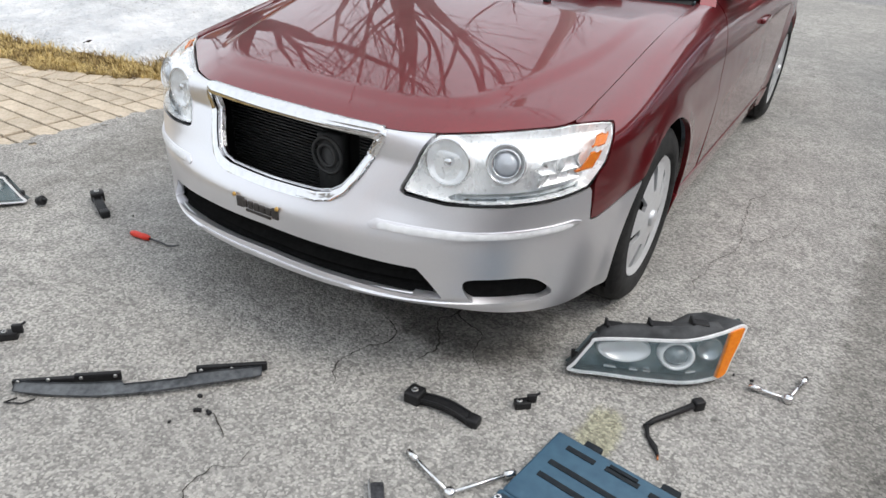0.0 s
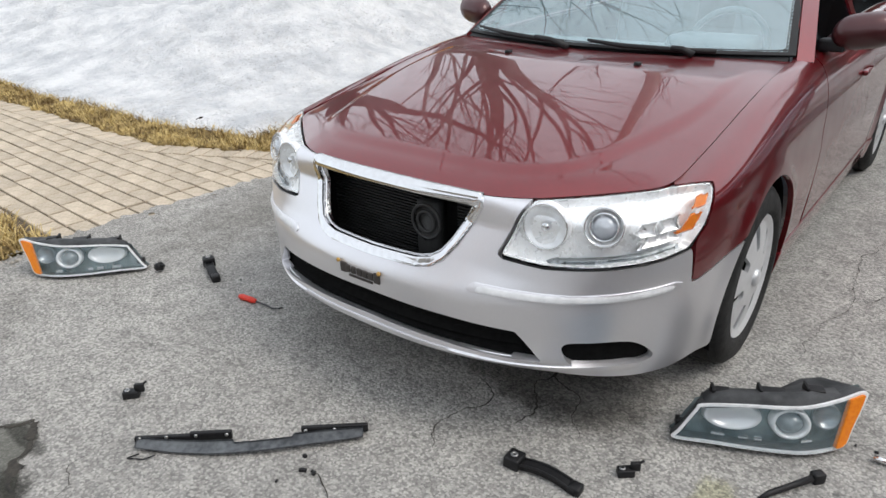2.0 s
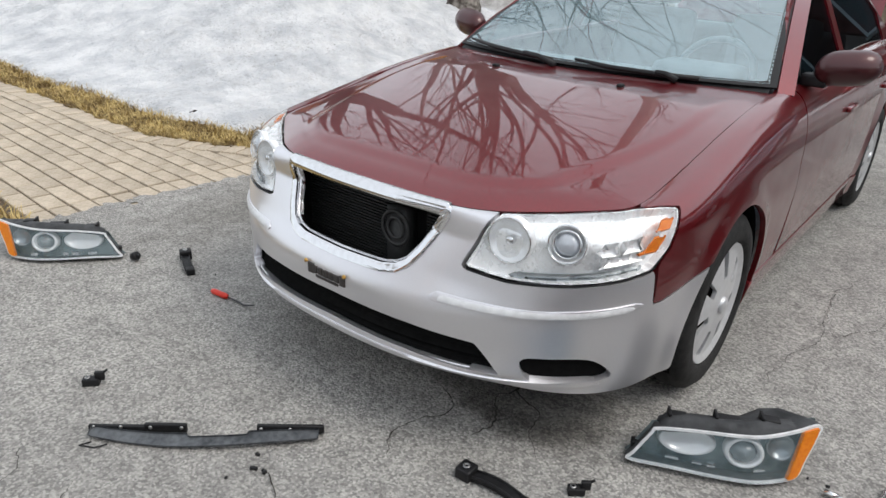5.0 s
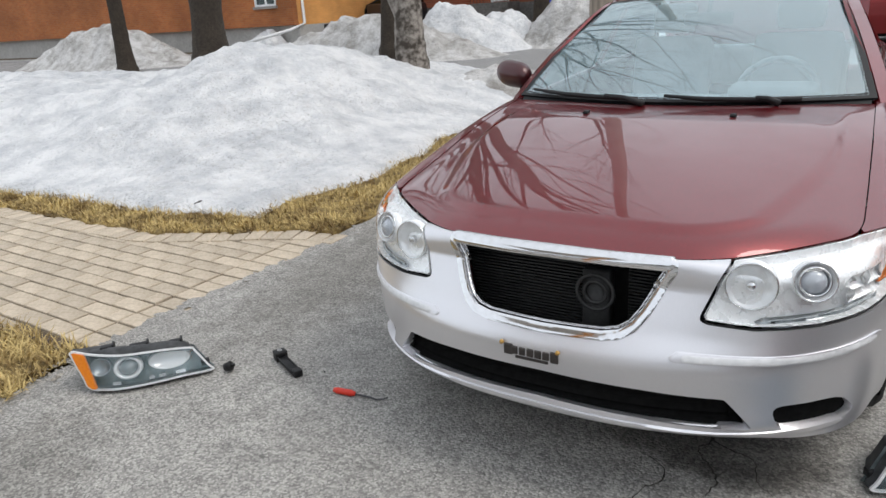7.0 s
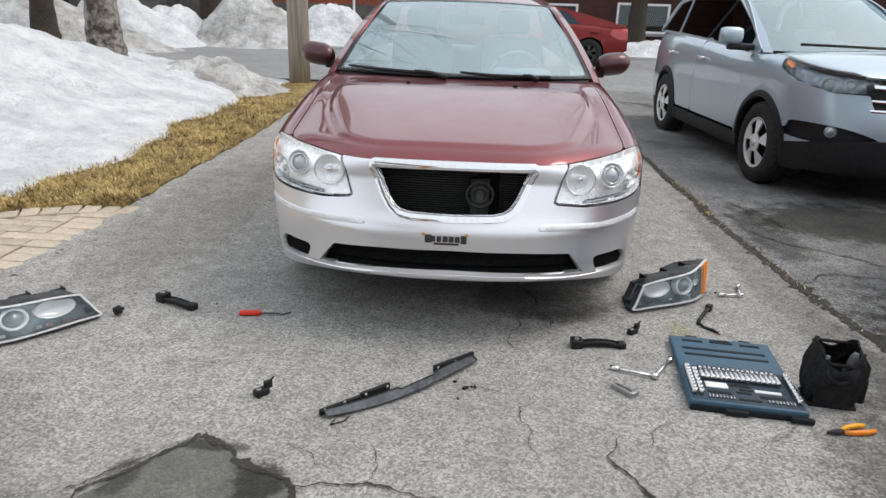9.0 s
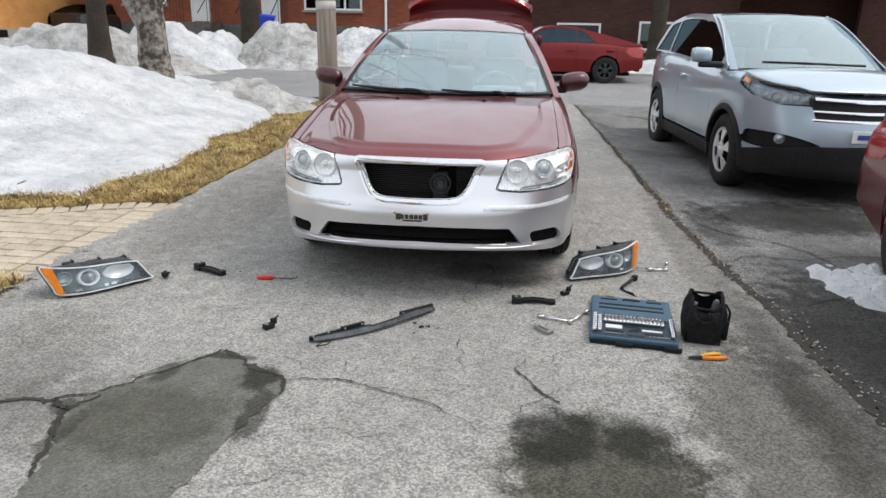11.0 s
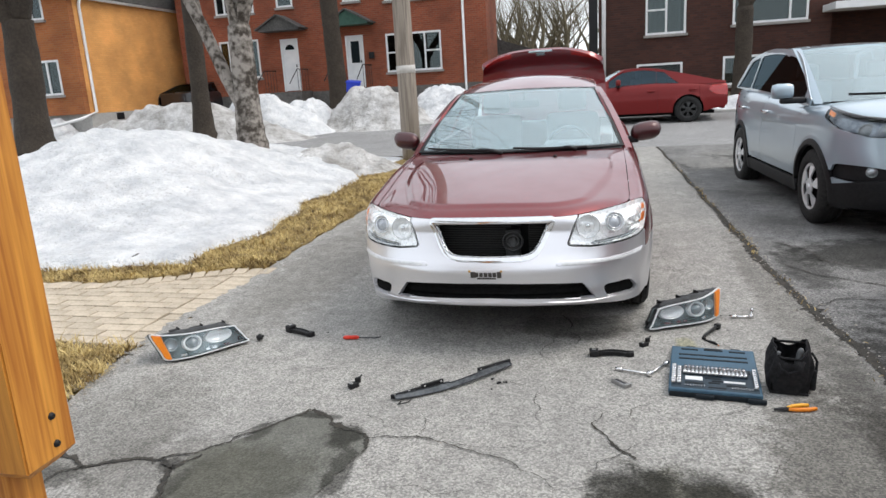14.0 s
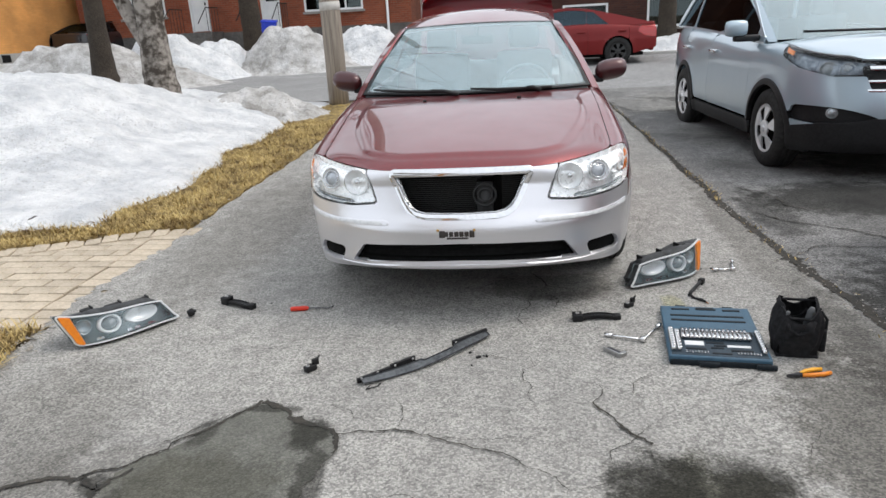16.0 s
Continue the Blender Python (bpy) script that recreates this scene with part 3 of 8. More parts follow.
def spl(x, xs, ys):
    """Smooth curve through a few knots."""
    xs, ys, x = np.asarray(xs, float), np.asarray(ys, float), np.asarray(x, float)
    h, k = np.diff(xs), np.diff(ys) / np.diff(xs)
    d = np.zeros_like(ys)
    d[0], d[-1] = k[0], k[-1]
    same = k[1:] * k[:-1] > 0
    d[1:-1] = np.where(same, 2 * k[1:] * k[:-1] / np.where(same, k[1:] + k[:-1], 1), 0)
    i = np.clip(np.searchsorted(xs, x) - 1, 0, len(xs) - 2)
    h = xs[i + 1] - xs[i]
    t = np.clip((x - xs[i]) / h, 0, 1)
    return (ys[i] * (1 + 2 * t) * (1 - t) ** 2 + d[i] * h * t * (1 - t) ** 2 + ys[i + 1] * t * t * (3 - 2 * t) + d[i + 1] * h * t * t * (t - 1))


def poly_sdf(pts):
    """Signed distance to a closed outline, negative inside."""
    p = np.asarray(pts, float)
    q = np.roll(p, -1, axis=0)

    def f(u, v):
        u, v = np.asarray(u, float), np.asarray(v, float)
        d = np.full(u.shape, 1e9)
        odd = np.zeros(u.shape, bool)
        for (ax, ay), (bx, by) in zip(p, q):
            ex, ey = bx - ax, by - ay
            t = np.clip(((u - ax) * ex + (v - ay) * ey) / (ex * ex + ey * ey + 1e-12), 0, 1)
            d = np.minimum(d, np.hypot(u - ax - t * ex, v - ay - t * ey))
            if ay != by:
                odd ^= ((ay > v) != (by > v)) & (u < ex * (v - ay) / (by - ay) + ax)
        return np.where(odd, -d, d)
    return f


def rounded(pts, n=6, closed=True):
    """Catmull-Rom curve through a few points."""
    p = [np.asarray(q, float) for q in pts]
    k, out = len(p), []
    for i in range(k if closed else k - 1):
        a, b, c, d = (p[(i - 1) % k], p[i], p[(i + 1) % k], p[(i + 2) % k]) if closed else (p[max(i - 1, 0)], p[i], p[i + 1], p[min(i + 2, k - 1)])
        for t in np.linspace(0, 1, n, endpoint=False):
            out.append(0.5 * (2 * b + (c - a) * t + (2 * a - 5 * b + 4 * c - d) * t * t + (3 * b - a - 3 * c + d) * t ** 3))
    if not closed:
        out.append(p[-1])
    return out


def sheet(fn, U, V, inside=None, flange=0.0, flip=False, bm=None):
    """A surface fn(u, v) over a grid, trimmed where inside(u, v) > 0, with its rim turned in by flange."""
    bm = bm or bmesh.new()
    U, V = np.asarray(U, float), np.asarray(V, float)
    uu, vv = np.meshgrid(U, V, indexing="ij")
    D = inside(uu, vv) if inside else np.full(uu.shape, -1.0)
    D = np.where(np.abs(D) < 1e-6, -1e-6, D)
    index, us, vs, faces = {}, [], [], []

    def vert(key, u, v):
        if key not in index:
            index[key] = len(us)
            us.append(u)
            vs.append(v)
        return index[key]
    any_in = D < 0
    cell = any_in[:-1, :-1] | any_in[1:, :-1] | any_in[1:, 1:] | any_in[:-1, 1:]
    for i, j in zip(*np.nonzero(cell)):
        ring = ((i, j), (i + 1, j), (i + 1, j + 1), (i, j + 1))
        face = []
        for k in range(4):
            a, b = ring[k], ring[(k + 1) % 4]
            da, db = D[a], D[b]
            if da < 0:
                face.append(vert(a, uu[a], vv[a]))
            if (da < 0) != (db < 0):
                t = da / (da - db)
                face.append(vert((min(a, b), max(a, b)), uu[a] + t * (uu[b] - uu[a]), vv[a] + t * (vv[b] - vv[a])))
        if len(set(face)) > 2:
            faces.append(face)
    xyz = np.stack(fn(np.array(us), np.array(vs)), axis=-1) if us else []
    bv = [bm.verts.new(c) for c in xyz]
    made = []
    for f in faces:
        try:
            made.append(bm.faces.new([bv[k] for k in (reversed(f) if flip else f)]))
        except ValueError:
            pass
    if flange:
        bm.normal_update()
        rim = [e for f in made for e in f.edges if e.is_boundary]
        low = {}
        for e in rim:
            for w in e.verts:
                if w not in low:
                    low[w] = bm.verts.new(w.co - w.normal * flange)
        for e in rim:
            loop = e.link_loops[0]
            a, b = loop.vert, loop.link_loop_next.vert
            bm.faces.new((b, a, low[a], low[b]))
            e.smooth = False
    if not bm.faces.layers.int.get("kept"):
        bm.faces.layers.int.new("kept")
    return bm


def box(bm, x0, x1, y0, y1, z0, z1, bevel=0.0, m=None):
    r = bmesh.ops.create_cube(bm, size=1, matrix=Matrix.Translation(((x0 + x1) / 2, (y0 + y1) / 2, (z0 + z1) / 2)) @ Matrix.Diagonal((x1 - x0, y1 - y0, z1 - z0, 1)))
    vs = r["verts"]
    if bevel:
        es = list({e for v in vs for e in v.link_edges})
        b = bmesh.ops.bevel(bm, geom=es, offset=bevel, segments=2, affect="EDGES", profile=0.6)
        vs = list({v for f in b["faces"] for v in f.verts} | {v for v in vs if v.is_valid})
    if m:
        bmesh.ops.transform(bm, matrix=m, verts=vs)
    return bm


def one_box(*a, **k):
    return box(bmesh.new(), *a, **k)


def tube(bm, pts, radii, n=10, cap=True):
    """A round bar along points; radii a number or one for each point."""
    pts = [Vector(p) for p in pts]
    radii = [radii] * len(pts) if isinstance(radii, (int, float)) else radii
    radii = [float(r) for r in radii]
    rings, side = [], None
    for i, p in enumerate(pts):
        d = (pts[min(i + 1, len(pts) - 1)] - pts[max(i - 1, 0)]).normalized()
        side = (side - d * side.dot(d)) if side else d.orthogonal()
        side.normalize()
        up = d.cross(side)
        rings.append([bm.verts.new(p + radii[i] * (math.cos(a) * side + math.sin(a) * up)) for a in (2 * math.pi * k / n for k in range(n))])
    for a, b in zip(rings, rings[1:]):
        for k in range(n):
            bm.faces.new((a[k], a[(k + 1) % n], b[(k + 1) % n], b[k]))
    if cap:
        bm.faces.new(reversed(rings[0]))
        bm.faces.new(rings[-1])
    return bm


def lathe(bm, profile, n=48, m=None):
    """Turns (radius, height) pairs about z."""
    rings = [[bm.verts.new((r * math.cos(2 * math.pi * k / n), r * math.sin(2 * math.pi * k / n), h)) for k in range(n)] for r, h in profile]
    for a, b in zip(rings, rings[1:]):
        for k in range(n):
            bm.faces.new((a[k], a[(k + 1) % n], b[(k + 1) % n], b[k]))
    if m:
        bmesh.ops.transform(bm, matrix=m, verts=[v for r in rings for v in r])
    return bm


def prism(bm, pts, z0, z1, m=None):
    """A flat outline raised from z0 to z1."""
    lo = [bm.verts.new((x, y, z0)) for x, y in pts]
    hi = [bm.verts.new((x, y, z1)) for x, y in pts]
    bm.faces.new(hi)
    bm.faces.new(reversed(lo))
    for k in range(len(pts)):
        j = (k + 1) % len(pts)
        bm.faces.new((lo[k], lo[j], hi[j], hi[k]))
    if m:
        bmesh.ops.transform(bm, matrix=m, verts=lo + hi)
    return bm


def fbm(x, y, scale, octaves=4, seed=0.0):
    x, y = np.asarray(x, float), np.asarray(y, float)
    out = [noise.fractal(Vector((a / scale + seed, b / scale - seed, seed)), 1.0, 2.0, octaves) for a, b in zip(x.ravel(), y.ravel())]
    return np.array(out).reshape(x.shape)


# ---- ground ----
def gz(y):
    """Height of the paved ground: level by the car, rising gently to the street and the gardens beyond."""
    y = np.asarray(y, float)
    return 0.022 * np.clip(y - 2.8, 0, 14.2) * smoothstep(2.0, 4.0, y) + 0.085 * np.clip(y - 17, 0, 8)


def at_ground(lift):
    return lambda u, v: (u, v, gz(v) + lift)


def ground_piece(name, U, V, lift, material, label, inside=None, category="ground"):
    bm = sheet(at_ground(lift), U, V, inside)
    ob = part(name, bm, material)
    return tagged(ob, label, category, kind="structure")


far = np.concatenate([np.linspace(-400, -30, 12), np.linspace(-26, 26, 27), np.linspace(30, 400, 12)])
far_y = np.concatenate([np.linspace(-300, -20, 8), np.linspace(-16, 40, 57), np.linspace(50, 600, 12)])
ground_piece("ground", far, far_y, -0.03, "soil", "bare brown soil and thin lawn around the paving")


def left_edge(y):
    return -3.67 + 0.03 * np.sin(1.3 * y) + 0.19 * smoothstep(1.1, 0.2, y) - 0.25 * smoothstep(8.5, 11, y)


def seam_x(y):
    return 0.44 + 0.07 * smoothstep(3.2, 1.0, y) - 0.022 * (np.asarray(y) - 4) + 0.012 * np.sin(5 * np.asarray(y))


ys = np.linspace(-6.0, 11.2, 173)
ground_piece("driveway", np.linspace(-4.2, 0.8, 51), ys, 0.0, "asphalt", "worn grey asphalt driveway with cracks and stains",
             lambda u, v: np.maximum(left_edge(v) - u, u - seam_x(v)), "driveway")
ground_piece("neighbour_driveway", np.linspace(0.1, 5.2, 52), ys, -0.004, "asphalt_dark", "dark cracked asphalt driveway beside the worn grey one",
             lambda u, v: seam_x(v) + 0.05 - u, "driveway")
ground_piece("road", np.linspace(-60, 60, 61), np.linspace(11.2, 17.9, 15), -0.006, "road", "grey asphalt street with meltwater marks", None, "road")


def thin_edge(u, v):
    """The asphalt's feathered rim: it lies on the pavers and dips into the driveway."""
    return u, v, gz(v) + 0.0085 - 0.012 * smoothstep(0.0, 0.09, u - left_edge(v))


def rim_in(u, v):
    return np.maximum(left_edge(v) - 0.03 - u + 0.13 * fbm(u, v, 0.30, 4, 4.0) + 0.06 * fbm(u, v, 0.05, 3, 8.0), u - left_edge(v) - 0.10)


tagged(part("driveway_edge", sheet(thin_edge, np.arange(-3.92, -3.46, 0.011), np.arange(1.20, 3.42, 0.011), rim_in), "asphalt"), "thin ragged asphalt edge over the pavers", "driveway", kind="structure")


def walk_top(x):
    """Upper edge of the brick walkway, flaring where it meets the driveway."""
    return 2.70 + 0.50 * smoothstep(-5.2, -3.7, np.asarray(x, float))


def walk_low(x):
    return 1.28 + 0.0 * np.asarray(x, float)


ground_piece("walkway", np.linspace(-10, -3.5, 66), np.linspace(1.2, 3.4, 45), -0.014, "paver_joint", "tan brick paver walkway in running bond",
             lambda u, v: np.maximum(np.maximum(walk_low(u) - v, v - walk_top(u)), u - left_edge(v) - 0.1), "path")


def ribbon(pts, widths, lift, jag=0.3, seed=1, bm=None):
    """A ragged strip on the ground along a line."""
    rnd = random.Random(seed)
    bm = bm or bmesh.new()
    line = np.array(rounded([(*p,) for p in pts], 20, closed=False))
    run = np.concatenate([[0], np.cumsum(np.hypot(*np.diff(line, axis=0).T))])
    steps = np.linspace(0, run[-1], max(6, int(run[-1] / 0.012)))
    line = np.stack([np.interp(steps, run, line[:, 0]), np.interp(steps, run, line[:, 1])], axis=-1)
    sway = 0.022 * fbm(steps, 0 * steps, 0.10, 4, seed * 3.7) + 0.008 * fbm(steps, 0 * steps, 0.025, 2, seed * 1.3 + 5)
    fat = 0.35 + 0.9 * np.abs(fbm(steps, 0 * steps, 0.06, 3, seed * 2.1 + 9))
    n = len(line)
    rows = []
    for i, p in enumerate(line):
        d = np.asarray(line[min(i + 1, n - 1)]) - np.asarray(line[max(i - 1, 0)])
        d = d / (np.hypot(*d) + 1e-9)
        w = np.interp(i / (n - 1), np.linspace(0, 1, len(widths)), widths)
        w = w * fat[i]
        mid = np.asarray(p) + sway[i] * min(1, jag * 2) * np.array([-d[1], d[0]])
        pair = []
        for sd in (-1, 1):
            q = mid + sd * 0.5 * w * rnd.uniform(1 - jag, 1 + 0.6 * jag) * np.array([-d[1], d[0]])
            pair.append(bm.verts.new((q[0], q[1], float(gz(q[1])) + lift)))
        rows.append(pair)
    for a, b in zip(rows, rows[1:]):
        bm.faces.new((a[0], b[0], b[1], a[1]))
    return bm


def blot(outline, lift, material, name, label, ragged=0.035, seed=2.0):
    """A flat ragged patch in the paving."""
    f = poly_sdf(outline)
    o = np.asarray(outline)
    bm = sheet(at_ground(lift), np.arange(o[:, 0].min() - 0.1, o[:, 0].max() + 0.1, 0.014), np.arange(o[:, 1].min() - 0.1, o[:, 1].max() + 0.1, 0.014),
               lambda u, v: f(u, v) + ragged * (fbm(u, v, 0.16, 4, seed) + 0.45 * fbm(u, v, 0.03, 3, seed + 3)))
    return tagged(part(name, bm, material), label, "asphalt patch", kind="structure")


patch_a = rounded([(-2.16, 0.60), (-1.98, 0.47), (-1.80, 0.36), (-1.82, 0.1), (-1.9, -0.3), (-2.0, -0.75), (-2.35, -0.8), (-2.40, -0.40), (-2.47, -0.17), (-2.54, 0.01), (-2.505, 0.16), (-2.42, 0.26), (-2.3, 0.42)], 5)
blot(patch_a, 0.004, "patch", "asphalt_patch", "smooth dark grey repair patch in the driveway")
cracks = (
    ([(-3.40, 0.10), (-3.20, 0.08), (-3.07, 0.05), (-2.96, 0.0), (-2.86, 0.04), (-2.77, 0.086), (-2.70, 0.08), (-2.634, 0.089)], [0.02, 0.03, 0.035, 0.05, 0.03, 0.055, 0.04, 0.06]),
    ([(-2.634, 0.089), (-2.60, 0.12), (-2.51, 0.174), (-2.43, 0.256), (-2.30, 0.42), (-2.16, 0.60)], [0.035, 0.02, 0.02, 0.03, 0.025, 0.03]),
    ([(-2.634, 0.089), (-2.57, 0.03), (-2.535, 0.06), (-2.49, 0.15)], [0.04, 0.05, 0.035, 0.02]),
    ([(-2.57, 0.03), (-2.54, -0.03), (-2.48, -0.17), (-2.41, -0.38)], [0.05, 0.04, 0.035, 0.03]),
    ([(-2.96, 0.0), (-3.045, -0.065), (-3.045, -0.17), (-3.1, -0.3)], [0.03, 0.025, 0.03, 0.02]),
    ([(-2.45, 0.30), (-2.36, 0.40), (-2.32, 0.44), (-2.25, 0.54)], [0.008, 0.012, 0.008, 0.004]),
    ([(-2.16, 0.60), (-2.08, 0.55), (-1.98, 0.46), (-1.90, 0.43), (-1.80, 0.37), (-1.79, 0.25)], [0.05, 0.03, 0.05, 0.025, 0.04, 0.02]),
    ([(-1.80, 0.37), (-1.6, 0.40), (-1.42, 0.35), (-1.2, 0.27), (-1.05, 0.17), (-0.95, 0.08)], [0.012, 0.012, 0.01, 0.012, 0.008, 0.004]),
    ([(-0.79, 0.74), (-0.785, 0.68), (-0.815, 0.60), (-0.775, 0.52), (-0.735, 0.44), (-0.64, 0.34)], [0.004, 0.01, 0.018, 0.014, 0.03, 0.02]),
    ([(-1.42, 0.35), (-1.2, 0.36), (-1.0, 0.37)], [0.005, 0.004, 0.003]),
    ([(-1.02, 2.05), (-0.95, 1.9), (-0.98, 1.78), (-0.90, 1.66), (-0.93, 1.55)], [0.012, 0.022, 0.010, 0.016, 0.004]),
    ([(-0.95, 1.86), (-0.84, 1.80), (-0.78, 1.68), (-0.70, 1.60)], [0.010, 0.012, 0.006, 0.003]),
    ([(-1.15, 1.7), (-1.05, 1.6), (-1.12, 1.45), (-1.06, 1.3)], [0.006, 0.01, 0.006, 0.004]),
    ([(-0.30, 2.5), (-0.28, 2.8), (-0.22, 3.1), (-0.27, 3.5), (-0.2, 3.9)], [0.002, 0.005, 0.004, 0.006, 0.002]),
    ([(-0.22, 3.1), (-0.1, 3.25), (0.0, 3.5)], [0.004, 0.004, 0.002]),
    ([(-1.28, 0.98), (-1.22, 1.0), (-1.16, 0.95)], [0.004, 0.006, 0.003]),
)
for k, (pts, widths) in enumerate(cracks):
    tagged(part("crack", ribbon(pts, widths, 0.0065, 0.5, k), "crack"), "dark crack in the worn asphalt", "crack", "driveway cracks", "structure")
walker = random.Random(57)
for k in range(11):
    x, y = walker.uniform(-1.75, -0.1), walker.uniform(-0.45, 0.85)
    way, line = walker.uniform(0, 6.28), [(x, y)]
    for _ in range(walker.randint(3, 6)):
        way += walker.uniform(-0.9, 0.9)
        x, y = x + 0.075 * math.cos(way), y + 0.075 * math.sin(way)
        line.append((x, y))
    tagged(part("crack", ribbon(line, [0.002, walker.uniform(0.004, 0.009), 0.005, 0.002], 0.0055, 0.5, 200 + k), "crack"), "fine branching crack in the worn asphalt", "crack", "driveway cracks", "structure")
side_cracks = (
    ([(0.55, 2.3), (0.8, 2.5), (1.1, 2.45), (1.5, 2.6), (2.0, 2.55)], [0.01, 0.02, 0.012, 0.02, 0.01]),
    ([(0.6, 3.4), (0.75, 3.1), (1.0, 2.9), (1.2, 2.7), (1.3, 2.3)], [0.01, 0.03, 0.02, 0.03, 0.02]),
    ([(0.7, 4.0), (0.9, 3.7), (0.95, 3.4), (1.2, 3.3)], [0.03, 0.02, 0.03, 0.01]),
    ([(0.8, 1.6), (1.1, 1.75), (1.5, 1.7), (1.9, 1.9)], [0.01, 0.02, 0.02, 0.01]),
    ([(0.5, 8.2), (1.2, 8.35), (2.2, 8.3), (3.5, 8.5)], [0.03, 0.04, 0.03, 0.03]),
)
for k, (pts, widths) in enumerate(side_cracks):
    tagged(part("crack", ribbon(pts, widths, 0.003, 0.6, 30 + k), "crack"), "dark crack in the neighbouring asphalt", "crack", "driveway cracks", "structure")
seam = [(float(seam_x(y)) + 0.02, y) for y in np.linspace(-1.0, 11.0, 25)]
tagged(part("driveway_seam", ribbon(seam, [0.13, 0.11, 0.12, 0.09, 0.07, 0.06], 0.004, 0.3, 77), "crack"), "dirt-filled seam between two driveways", "seam", kind="structure")
for k, (x, y, l, w, a) in enumerate(((1.0, 8.9, 0.6, 1.0, 0.2), (2.4, 9.6, 1.6, 0.7, 0.1))):
    c = [(x + l * math.cos(t) * (1 + 0.2 * math.sin(3 * t + k)), y + w * math.sin(t) * (1 + 0.25 * math.cos(2 * t + k))) for t in np.linspace(0, 2 * math.pi, 14, endpoint=False)]
    blot(c, 0.001, "asphalt_pale", "worn_patch", "pale worn patch in the dark driveway", 0.22, 8.0 + k)


# ---- snow ----
def snow_edge_x(y):
    return -4.44 - 0.10 * np.sin(2.3 * y) - 0.06 * np.sin(5.1 * y + 1) - 0.12 * smoothstep(5, 8, y)


def snow_h(x, y):
    """Depth of the snow bank on the lawn."""
    x, y = np.asarray(x, float), np.asarray(y, float)
    dx = snow_edge_x(y) - x
    dy = y - (3.04 + 0.04 * np.sin(2.6 * x) + 0.16 * smoothstep(-6.2, -4.7, x))
    near = np.minimum(dx, dy)
    rise = 0.10 * smoothstep(-0.02, 0.16, near) + 0.86 * smoothstep(0.0, 3.6, dy) ** 0.9 * smoothstep(0.0, 3.4, dx) ** 0.9
    rise = rise * (1 - 0.55 * smoothstep(7.4, 10.6, y)) * (1 - 0.36 * smoothstep(-7.9, -9.8, x) * smoothstep(4.6, 6.6, y))
    mound = 0.16 * np.exp(-(((x + 5.5) / 0.7) ** 2 + ((y - 8.9) / 0.9) ** 2)) + 0.10 * np.exp(-(((x + 7.5) / 0.9) ** 2 + ((y - 6.6) / 0.8) ** 2))
    return (rise + mound * smoothstep(0.0, 0.5, dx)) * smoothstep(11.3, 10.6, y) - 0.012


def snow_surface(u, v):
    h = snow_h(u, v)
    lumps = 0.10 * fbm(u, v, 1.2, 3) + 0.06 * fbm(u, v, 0.34, 4, 3.0) + 0.035 * np.abs(fbm(u, v, 0.16, 3, 9.0))
    lumps = lumps + 0.07 * np.abs(fbm(u, v, 0.24, 4, 14.0)) * smoothstep(-7.5, -5.5, u) * smoothstep(4.5, 7.5, v)
    return u, v, gz(v) + np.maximum(h + lumps * smoothstep(0.04, 0.45, h), -0.012)


bm = sheet(snow_surface, np.arange(-17, -4.2, 0.075), np.arange(2.85, 11.4, 0.075), lambda u, v: -snow_h(u, v))
tagged(part("snow_bank", bm, "snow"), "large bank of old white snow on the lawn", "snow", kind="structure")


def far_bank(x, y, rx, ry, h, name, material, label, seed):
    def surf(u, v):
        d = np.sqrt(((u - x) / rx) ** 2 + ((v - y) / ry) ** 2)
        z = h * (1 - smoothstep(0.1, 1.0, d)) + (0.22 * h * fbm(u, v, 1.0, 4, seed) + 0.09 * fbm(u, v, 0.28, 4, seed) + 0.05 * np.abs(fbm(u, v, 0.12, 2, seed))) * (1 - smoothstep(0.6, 1.0, d))
        return u, v, gz(v) + np.maximum(z, -0.02) - 0.02
    bm = sheet(surf, np.linspace(x - rx, x + rx, 56), np.linspace(y - ry, y + ry, 30), lambda u, v: ((u - x) / rx) ** 2 + ((v - y) / ry) ** 2 - 1)
    return tagged(part(name, bm, material), label, "snow", "snow heaps along the street", "structure")


far_bank(-12.9, 16.1, 4.6, 1.7, 1.15, "snow_heap", "dirty_snow", "long grey ploughed snow heap by the street", 11.0)
far_bank(-11.0, 17.7, 2.6, 1.2, 1.25, "snow_heap", "snow", "white snow heap before the brick house", 12.0)
far_bank(-7.6, 18.7, 2.3, 1.4, 1.12, "snow_heap", "dirty_snow", "sand-brown ploughed snow heap by the kerb", 13.0)
far_bank(-5.6, 19.6, 1.7, 1.2, 1.0, "snow_heap", "snow", "white snow heap beside the brown one", 14.0)
far_bank(-9.9, 18.5, 1.5, 0.9, 0.95, "snow_heap", "snow", "white snow heap before the brick house", 15.0)
far_bank(-5.5, 9.3, 1.5, 1.3, 0.40, "snow_heap", "dirty_snow", "dirty lumpy snow heap at the driveway's end", 19.0)
far_bank(-24.6, 15.6, 5.5, 1.9, 1.35, "snow_heap", "dirty_snow", "grey ploughed snow heap by the street", 16.0)
far_bank(-19.6, 18.7, 1.5, 0.9, 0.7, "snow_heap", "snow", "low white snow heap by the side drive", 17.0)
far_bank(4.5, 19.4, 3.6, 0.9, 0.35, "snow_heap", "snow", "low strip of old snow along the kerb", 18.0)
far_bank(1.30, 1.98, 0.36, 0.52, 0.09, "snow_remnant", "snow", "small remnant of melting snow on dark asphalt", 23.0)
ground_piece("side_drive", np.linspace(-22, -15, 15), np.linspace(17.9, 24, 13), 0.012, "road", "grey asphalt side drive by the orange wall", None, "driveway")
